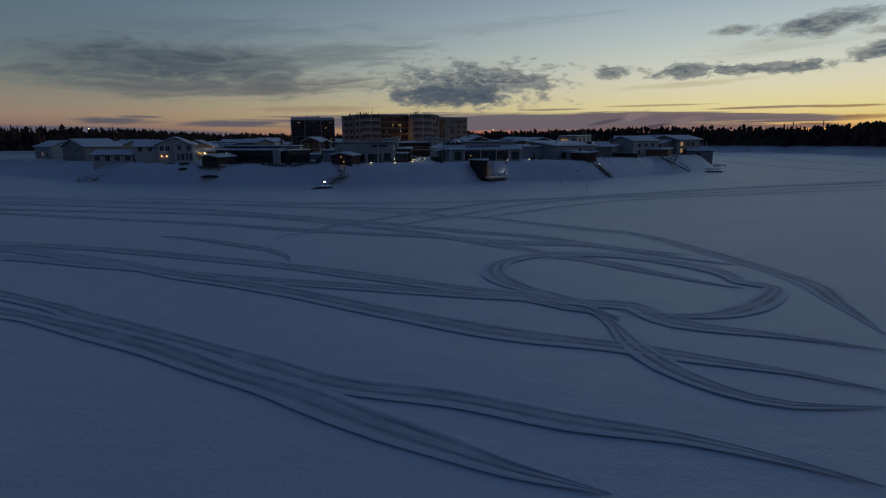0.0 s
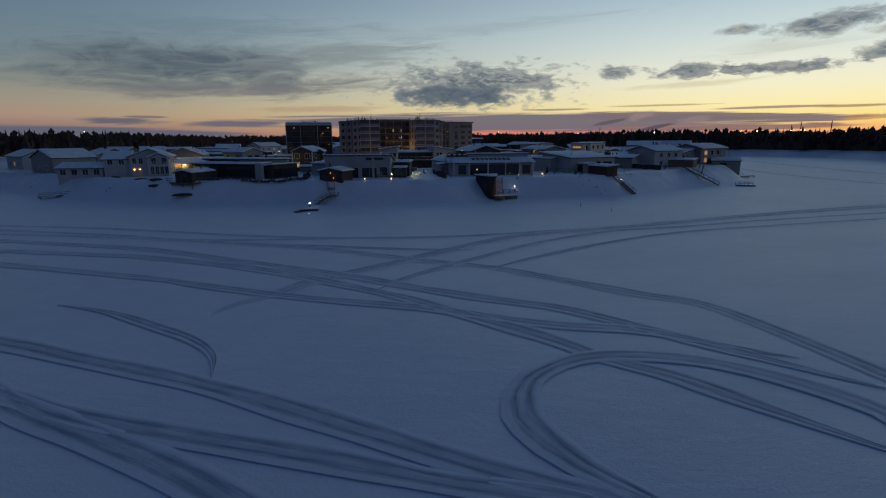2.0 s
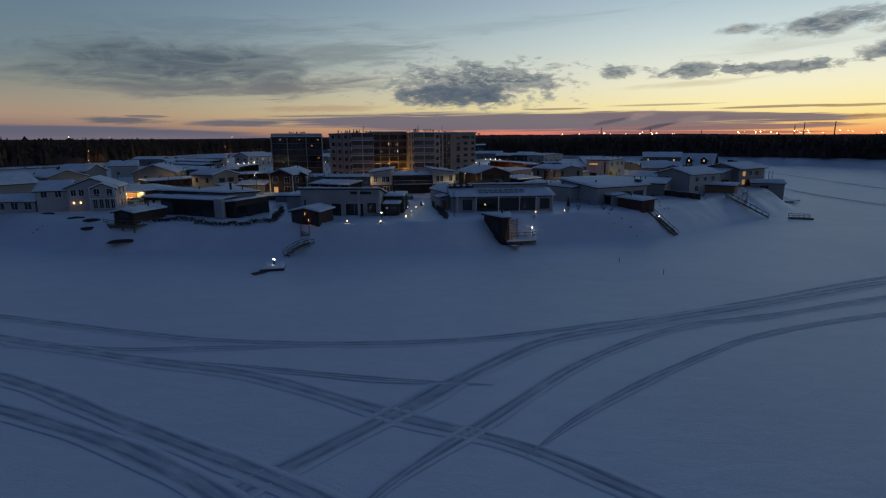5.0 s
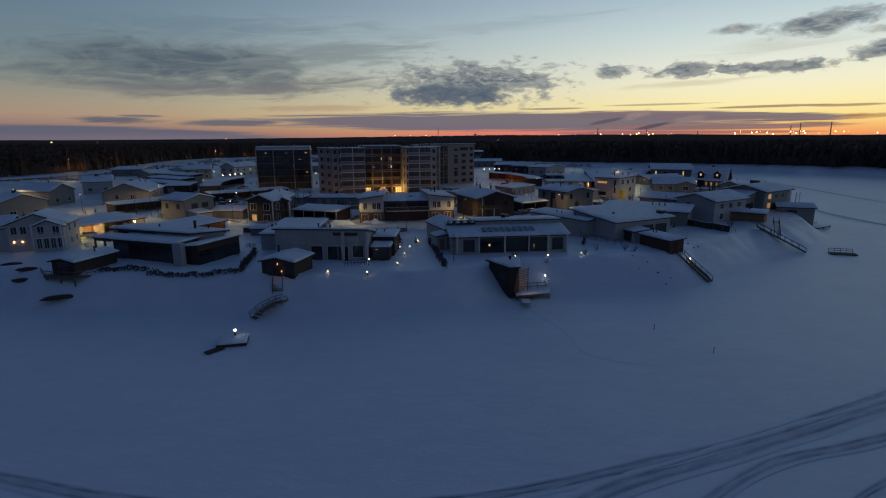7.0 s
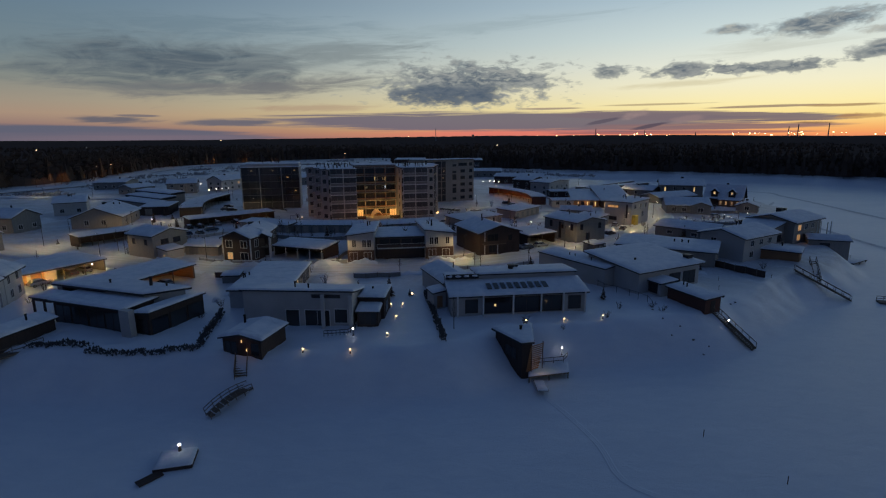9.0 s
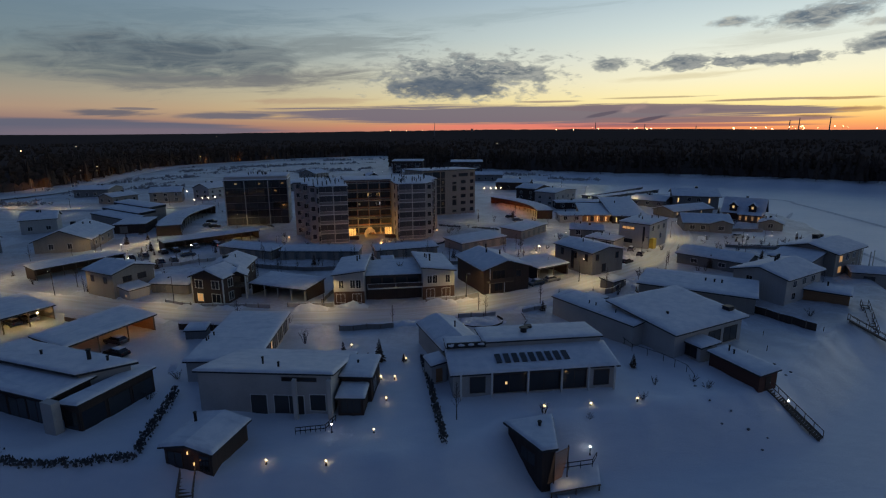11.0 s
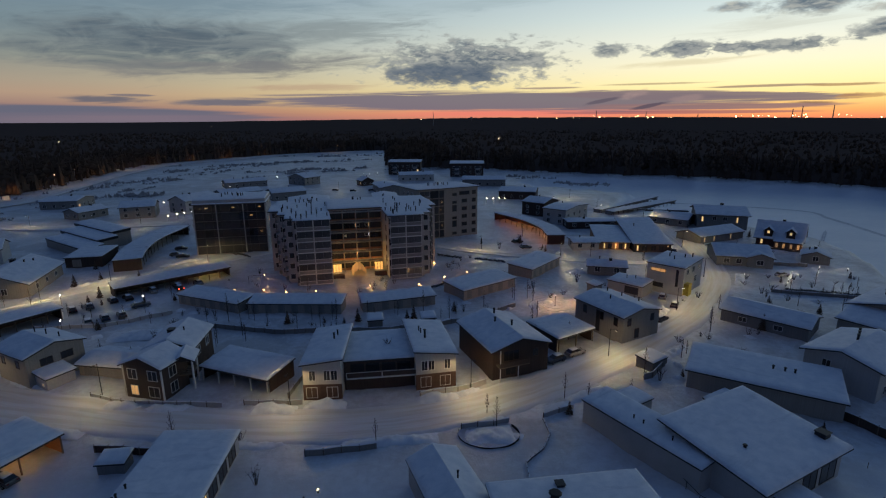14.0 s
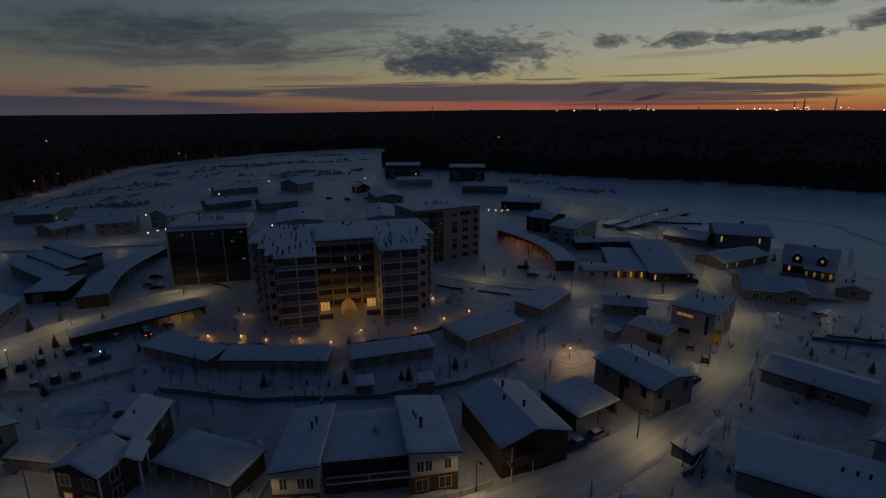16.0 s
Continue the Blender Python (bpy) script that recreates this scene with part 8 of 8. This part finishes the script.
for k, (x, y, turn, w, d, h) in enumerate(((-53, 195.8, -5, 7, 3.0, 1.2), (-45, 195.0, -3, 9, 3.0, 1.0), (-27.6, 194.2, -2, 8, 3.2, 1.5), (-19.6, 195.3, 3, 7.5, 3.4, 1.6), (-1.2, 197.4, 14, 7.5, 3.0, 1.5), (4.0, 199.3, 22, 5, 2.2, 0.9), (-60, 188.5, -6, 12, 2.6, 0.8), (-30, 185.2, 0, 18, 2.6, 0.7),
                                           (-8, 185.8, 6, 14, 2.6, 0.7), (24, 198.5, 30, 9, 2.4, 0.8), (46, 214.6, 40, 10, 2.4, 0.8), (52, 236, 50, 8, 3.6, 1.7), (47, 227.5, 40, 6, 2.6, 1.1), (66, 238, 50, 10, 2.2, 0.7), (86, 262, 60, 12, 2.4, 0.8), (-74, 203.6, -20, 10, 2.6, 0.9), (-100, 203.4, -30, 16, 2.6, 0.9), (64, 248, 55, 9, 2.4, 0.8),
                                           (-100, 263, 50, 16, 2.4, 0.8), (-86, 284, 45, 14, 2.4, 0.8), (-66, 225, 10, 14, 6, 0.9), (34, 243, 0, 6, 5, 1.0), (40.5, 270, 30, 6, 5, 1.2))):
    snow_pile(x, y, turn, w, d, h, 3.7 * k)

# Round snowed-over garden bed with its kerb beside the street.
bm = bmesh.new()
for k in range(24):
    a = math.pi * (0.9 + 1.25 * k / 23)
    b = math.pi * (0.9 + 1.25 * (k + 1) / 23)
    for z0, z1, r0 in ((-0.3, 0.32, 4.6),):
        p, q = Vector((r0 * math.cos(a), r0 * 0.8 * math.sin(a), 0)), Vector((r0 * math.cos(b), r0 * 0.8 * math.sin(b), 0))
        vs = [bm.verts.new(v) for v in (p + Vector((0, 0, z0)), q + Vector((0, 0, z0)), q + Vector((0, 0, z1)), p + Vector((0, 0, z1)))]
        bm.faces.new(vs)
bmesh.ops.solidify(bm, geom=bm.faces[:], thickness=0.12)
solid("curved_wall", bm, board_dark, "curved low garden wall around a snowed-over bed", "garden wall", at=pose(6.4, 187.4, gz(6.4, 187.4)))
snow_pile(6.4, 187.0, 8, 7.5, 4.6, 0.8, 91.0)
snow_pile(6.0, 190.8, 14, 10, 2.2, 0.6, 55.0)
fence("yard_fence", [(2.4, 188.6), (9.9, 190.6)], 0.8, render_grey, "low grey board wall beside the round bed")
fence("garden_edging", [(15.2, 191.1), (15.5, 187.1), (13.9, 183.8), (10.9, 180.7), (10.8, 177.1)], 0.3, board_dark, "low dark curved edging beside the drive", panel=1.2)
fence("yard_fence", [(15.4, 191.7), (20.7, 194.0)], 0.8, render_grey, "low grey wall at the garden corner")
snow_pile(17.6, 194.2, 24, 7, 2.6, 0.7, 17.0)
# Bare wooden deck swept of snow between two roofs.
d = thing("wooden_deck", pose(19.3, 173.5, GZ + 2.4, rz=10), "raised brown wooden deck swept of snow", "deck")
for k in range(14):
    bm = bmesh.new()
    box(bm, -2.3, 2.3, -1.55 + 0.22 * k, -1.35 + 0.22 * k, 0.0, 0.06)
    part("plank", bm, timber, d)
for u in (-2.1, 2.1):
    for v in (-1.4, 1.4):
        bm = bmesh.new()
        box(bm, u - 0.07, u + 0.07, v - 0.07, v + 0.07, -2.6, 0.0)
        part("post", bm, timber, d)

# Leafless garden growth, small spruces and snowed-in lumps between the houses.
def free(x, y):
    p = Vector((x, y, 0))
    for m, w, d in FOOTPRINTS:
        q = m @ p
        if abs(q.x) < w and abs(q.y) < d:
            return False
    return land_depth(x, y) > 13 and all((c - p).length > 7.5 for c in LANES)


LANES = [p for way in (MAIN, [(-160, 214), (-125, 234), (-106, 250), (-92, 268), (-72, 288), (-58, 303)], [(-4, 306), (12.8, 294.9), (39, 285), (60, 280), (82, 274)]) for p in curve_points(way, 4.0)]
rnd = random.Random(21)
spots = []
while len(spots) < 250:
    x, y = rnd.uniform(-125, 135), rnd.choice((rnd.uniform(196, 255), rnd.uniform(160, 340)))
    if free(x, y):
        spots.append((x, y))
plant([bare_shrub(1.5, 1.1, 11, "leafless garden shrub between the houses"), bare_shrub(1.1, 1.3, 12, "leafless garden shrub between the houses"), bare_shrub(2.0, 0.9, 13, "leafless garden shrub between the houses")], spots[:110], 0.7, 1.5, 31)
plant([bare_tree(4.6, 14), bare_tree(3.6, 15)], spots[110:170], 0.8, 1.3, 32)
plant([spruce(1.9, 16), spruce(2.8, 17)], spots[170:196], 0.7, 1.3, 33)
for k, (x, y) in enumerate(spots[196:]):
    snow_pile(x, y, rnd.uniform(0, 180), rnd.uniform(1.4, 3.6), rnd.uniform(1.2, 2.4), rnd.uniform(0.3, 0.8), 5.3 * k)

# Playground, boats out in the bay, marker stones.
for x, y, turn in ((-54.4, 262, 20), (3.6, 274, 30)):
    s = thing("swing_frame", pose(x, y, gz(x, y), rz=turn), "black metal swing frame in the snowy court", "swing", "playground swings")
    for u in (-1.6, 1.6):
        for v in (-0.9, 0.9):
            bm = bmesh.new()
            beam(bm, (u, v, -0.2), (u, 0, 2.2), 0.05, 5)
            part("leg", bm, black_metal, s)
    bm = bmesh.new()
    beam(bm, (-1.7, 0, 2.2), (1.7, 0, 2.2), 0.05, 5)
    part("crossbar", bm, black_metal, s)
    for u in (-0.7, 0.7):
        bm = bmesh.new()
        beam(bm, (u - 0.2, 0, 2.2), (u - 0.2, 0, 0.6), 0.015, 3)
        beam(bm, (u + 0.2, 0, 2.2), (u + 0.2, 0, 0.6), 0.015, 3)
        box(bm, u - 0.25, u + 0.25, -0.1, 0.1, 0.56, 0.6)
        part("seat", bm, black_metal, s)
# Marina jetties in the far bay.
for x, y, turn, ln in ((108, 421, 42, 56), (118, 414, 42, 50), (124, 404, -12, 26)):
    j = thing("marina_jetty", pose(x, y, 0, rz=turn), "long snow-covered marina jetty frozen in the bay", "jetty", "marina jetties")
    bm = bmesh.new()
    box(bm, -ln / 2, ln / 2, -1.2, 1.2, 0.0, 0.7)
    part("pontoon", bm, board_dark, j)
    bm = bmesh.new()
    snow_on(bm, [(-ln / 2, -1.1, 0.7), (ln / 2, -1.1, 0.7), (ln / 2, 1.1, 0.7), (-ln / 2, 1.1, 0.7)], 0.2)
    part("snow_layer", bm, roof_snow, j)
r = random.Random(8)
for k in range(14):
    bm = bmesh.new()
    blob(bm, (0, 0, 0.05), (r.uniform(0.12, 0.3), r.uniform(0.12, 0.28), r.uniform(0.1, 0.2)), 0.5, 1, k)
    x, y = r.choice(((37, 156), (36, 159), (40, 152), (-86, 150), (-90, 149), (53, 166), (12.3, 34.8)))
    x, y = x + r.uniform(-2.5, 2.5), y + r.uniform(-2, 2)
    if y < 60:
        x, y = 12.3 + r.uniform(-0.5, 0.5), 34.6 + r.uniform(-0.4, 0.4)
    solid("shore_stone" if y > 60 else "ice_lump", bm, rock if y > 60 else roof_snow, "dark stone poking out of bank snow" if y > 60 else "lump of broken snow crust beside the ruts", "stone" if y > 60 else "snow lump", "shore stones", at=pose(x, y, gz(x, y), rz=r.uniform(0, 90)))
for k, (x, y) in enumerate(((52.8, 172.6), (48.6, 170.9), (56.1, 179.0), (68.2, 180.9), (29.3, 130.2), (33.5, 121.8))):
    bm = bmesh.new()
    beam(bm, (0, 0, -0.3), (0.04, 0.02, 0.9), 0.05, 5, 0.04)
    solid("marker_stake", bm, timber, "short wooden stake standing in the snow", "stake", "marker stakes", at=pose(x, y, gz(x, y)))
for x, y, turn, w, d, hg in ((-44.5, 180.2, 5, 3.4, 2.4, 1.6), (38.8, 208.4, 35, 4.2, 3.4, 2.0), (-15.5, 228.5, 10, 3.2, 3.0, 2.2), (-3.6, 229.5, 10, 3.0, 3.0, 2.2), (41, 252.5, 40, 3.2, 2.6, 2.0), (44.5, 193.2, 30, 5.4, 3.4, 1.8)):
    s = house("playhouse", x, y, turn, "small garden hut under a cap of snow", "hut", "garden huts")
    Volume(s, 0, 0, w, d, hg, ("mono", 0.3, "b"), board_grey, over=0.25)


# ---------------------------------------------------------------- woods round the lake, and the far distance
EDGE = [(-700, 330), (-420, 290), (-300, 372), (-262, 420), (-272, 490), (-297, 580), (-304, 690), (-268, 756), (-222, 832), (-110, 915), (-62, 880), (-56, 620), (40, 600), (105, 556), (188, 524), (252, 486), (312, 436), (298, 340), (322, 240), (392, 150), (530, 60), (900, -60),
        (5200, -260), (5200, 5600), (-5200, 5600), (-5200, 330)]
edge = np.array(EDGE, float)


def wood_depth(x, y):
    global shore
    keep, shore = shore, edge
    d = land_depth(x, y)
    shore = keep
    return d


def conifer(verts, faces, x, y, z, h, r, tiers, rnd):
    """Adds one spruce of jagged tiers to the lists."""
    base = len(verts)
    top = z + h
    for k in range(tiers):
        lo = z + h * (0.08 + 0.8 * k / tiers)
        hi = min(top, lo + h * (0.5 if k < tiers - 1 else 0.4))
        rr = r * (1 - 0.72 * k / tiers)
        b = len(verts)
        turn = rnd.random() * 6.28
        for j in range(7):
            q = rr * (1.0 if j % 2 else 0.62) * (0.8 + 0.4 * rnd.random())
            a = turn + j * math.tau / 7
            verts.append((x + q * math.cos(a), y + q * math.sin(a), lo - (0.05 * h if j % 2 else 0)))
        verts.append((x, y, hi))
        faces.extend((b + j, b + (j + 1) % 7, b + 7) for j in range(7))
    b = len(verts)
    for j in range(3):
        verts.append((x + 0.2 * math.cos(j * 2.1), y + 0.2 * math.sin(j * 2.1), z - 1.0))
    verts.append((x, y, z + h * 0.5))
    faces.extend((b + j, b + (j + 1) % 3, b + 3) for j in range(3))
    return base


def broadleaf(verts, faces, x, y, z, h, r, rnd):
    """A bare or round-topped tree: a trunk and some ragged clumps."""
    b = len(verts)
    for j in range(3):
        verts.append((x + 0.18 * math.cos(j * 2.1), y + 0.18 * math.sin(j * 2.1), z - 1.0))
    verts.append((x, y, z + h * 0.8))
    faces.extend((b + j, b + (j + 1) % 3, b + 3) for j in range(3))
    for _ in range(6):
        k = rnd.uniform(0.42, 0.93)
        cx, cy, cz = x + rnd.uniform(-r, r) * (1.2 - k), y + rnd.uniform(-r, r) * (1.2 - k), z + h * k
        b, s = len(verts), r * rnd.uniform(0.4, 0.75)
        for dx, dy, dz in ((1, 0, 0), (-0.5, 0.87, 0.1), (-0.5, -0.87, -0.1), (0, 0, 1.1), (0, 0, -0.9)):
            verts.append((cx + dx * s * rnd.uniform(0.7, 1.2), cy + dy * s * rnd.uniform(0.7, 1.2), cz + dz * s))
        faces.extend((b + i, b + j, b + k) for i, j, k in ((0, 1, 3), (1, 2, 3), (2, 0, 3), (1, 0, 4), (2, 1, 4), (0, 2, 4)))


def woods(name, x0, x1, y0, y1, count, lo, hi, tiers, seed, label):
    rnd = random.Random(seed)
    gen = np.random.default_rng(seed)
    px, py = gen.uniform(x0, x1, count), gen.uniform(y0, y1, count)
    d = wood_depth(px, py)
    ok = (d > lo) & (d < hi)
    px, py = px[ok], py[ok]
    zz = np.where(land_depth(px, py) > 3, GZ - 0.4, 0.3)
    verts, faces = [], []
    for x, y, z in zip(px.tolist(), py.tolist(), zz.tolist()):
        h = rnd.uniform(15.5, 21.5) * (0.94 + 0.06 * math.sin(x * 0.02) * math.sin(y * 0.017 + 1))
        if rnd.random() < 0.4:
            conifer(verts, faces, x, y, z, h, h * rnd.uniform(0.14, 0.2), tiers, rnd)
        else:
            broadleaf(verts, faces, x, y, z, h * 0.95, h * 0.17, rnd)
    me = bpy.data.meshes.new(name)
    me.from_pydata(verts, [], faces)
    me.materials.append(needles)
    return tagged(new(name, me), label, "forest", kind="stuff")


woods("forest_edge", -520, 560, 60, 960, 26000, 0, 60, 3, 3, "dark spruce and pine forest edge at dusk")
woods("forest_depth", -900, 900, 200, 1700, 16000, 60, 900, 2, 4, "dark spruce forest running to the horizon")

fx, fy = spread(-5000, 5000, -420, 420, 14, 1.12), spread(-300, 5150, 380, 960, 14, 1.08)
X, Y = np.meshgrid(fx, fy)
inside = wood_depth(X, Y)
far = np.hypot(X, Y)
lump = 2.2 * wave(X * 0.33, Y * 0.33) + 1.4 * wave(X * 1.7 + 9, Y * 1.5) + np.random.default_rng(5).uniform(-1.2, 1.2, X.shape)
aside = np.degrees(np.arctan2(X, Y))
rise = 46 * np.clip((far - 900) / 4000, 0, 1) ** 1.3 * (1 - 0.5 * np.clip((-aside + 4) / 30, 0, 1) - 0.5 * np.clip((aside - 20) / 20, 0, 1))
hill = np.where(inside > 9, GZ + np.clip(inside / 5, 2.5, 12.0) + lump * np.clip(inside / 40, 0.2, 1) + rise, -4.0)
tagged(sheet("backdrop_forest", fx, fy, hill, canopy_mat), "dark forest canopy reaching to the horizon", "forest", kind="structure")


def far_spot(az_deg, dist):
    a = radians(az_deg)
    return dist * math.sin(a), dist * math.cos(a)


# Works on the horizon: stacks, sheds and rows of lamps.
def factory_chimney(az_deg, dist, base, height, radius):
    x, y = far_spot(az_deg, dist)
    bm = bmesh.new()
    beam(bm, (0, 0, 0), (0, 0, height), radius, 8, radius * 0.7)
    ob = solid("factory_chimney", bm, concrete, "tall factory chimney on the far horizon", "chimney", group="factory stacks", at=pose(x, y, base))
    return ob


for a, h in ((15.9, 78), (20.6, 66), (32.7, 76), (33.4, 92), (35.6, 96), (25.2, 48)):
    factory_chimney(a, 4300, 30, h, 3.6)
bm = bmesh.new()
for k in range(3):
    a = k * math.tau / 3
    beam(bm, (2 * math.cos(a), 2 * math.sin(a), 0), (0.4 * math.cos(a), 0.4 * math.sin(a), 62), 0.5, 5)
for k in range(12):
    z = 2 + 5 * k
    r = 2 - 1.6 * z / 62
    for j in range(3):
        a, b = j * math.tau / 3, (j + 1) * math.tau / 3
        beam(bm, (r * math.cos(a), r * math.sin(a), z), (r * 0.9 * math.cos(b), r * 0.9 * math.sin(b), z + 4), 0.25, 4)
x, y = far_spot(-0.75, 2300)
solid("radio_mast", bm, steel, "slender lattice radio mast above the forest", "mast", at=pose(x, y, 18))
bm = bmesh.new()
beam(bm, (0, 0, 0), (0, 0, 24), 3, 10, 3)
beam(bm, (0, 0, 24), (0, 0, 31), 9, 12, 9)
x, y = far_spot(3.2, 3700)
solid("water_tower", bm, concrete, "dark water tower above the forest", "tower", at=pose(x, y, 34))


def far_lamp(x, y, z, r, mat, label, group):
    bm = bmesh.new()
    bmesh.ops.create_icosphere(bm, subdivisions=1, radius=r)
    pole = bmesh.new()
    beam(pole, (0, 0, -z + 1), (0, 0, -r * 0.8), 0.14 + r * 0.06, 4)
    t = thing("street_lamp", pose(x, y, z), label, "street lamp", group)
    part("bulb", bm, mat, t)
    part("pole", pole, black_metal, t)
    return t


rnd = random.Random(11)
for k in range(46):
    a = rnd.choice((rnd.uniform(9, 25), rnd.uniform(14, 42), rnd.uniform(28, 37)))
    d = rnd.uniform(3900, 4400)
    x, y = far_spot(a, d)
    far_lamp(x, y, 46 + 46 * ((d - 900) / 4000) ** 1.3 - 44 + rnd.uniform(14, 30), rnd.choice((1.6, 2.4, 3.6)), bulb_far, "glowing lamp of the works on the horizon", "works lamps")
for a, d in ((-5.4, 3600), (-3.7, 3500), (-2.0, 3400), (-22, 1900), (-34, 700), (-31.5, 900), (5.3, 800)):
    x, y = far_spot(a, d)
    far_lamp(x, y, 26 + 46 * max(0, (d - 900) / 4000) ** 1.3, 0.2 + d / 3000, bulb_far, "lone lamp among the dark forest", "forest lamps")
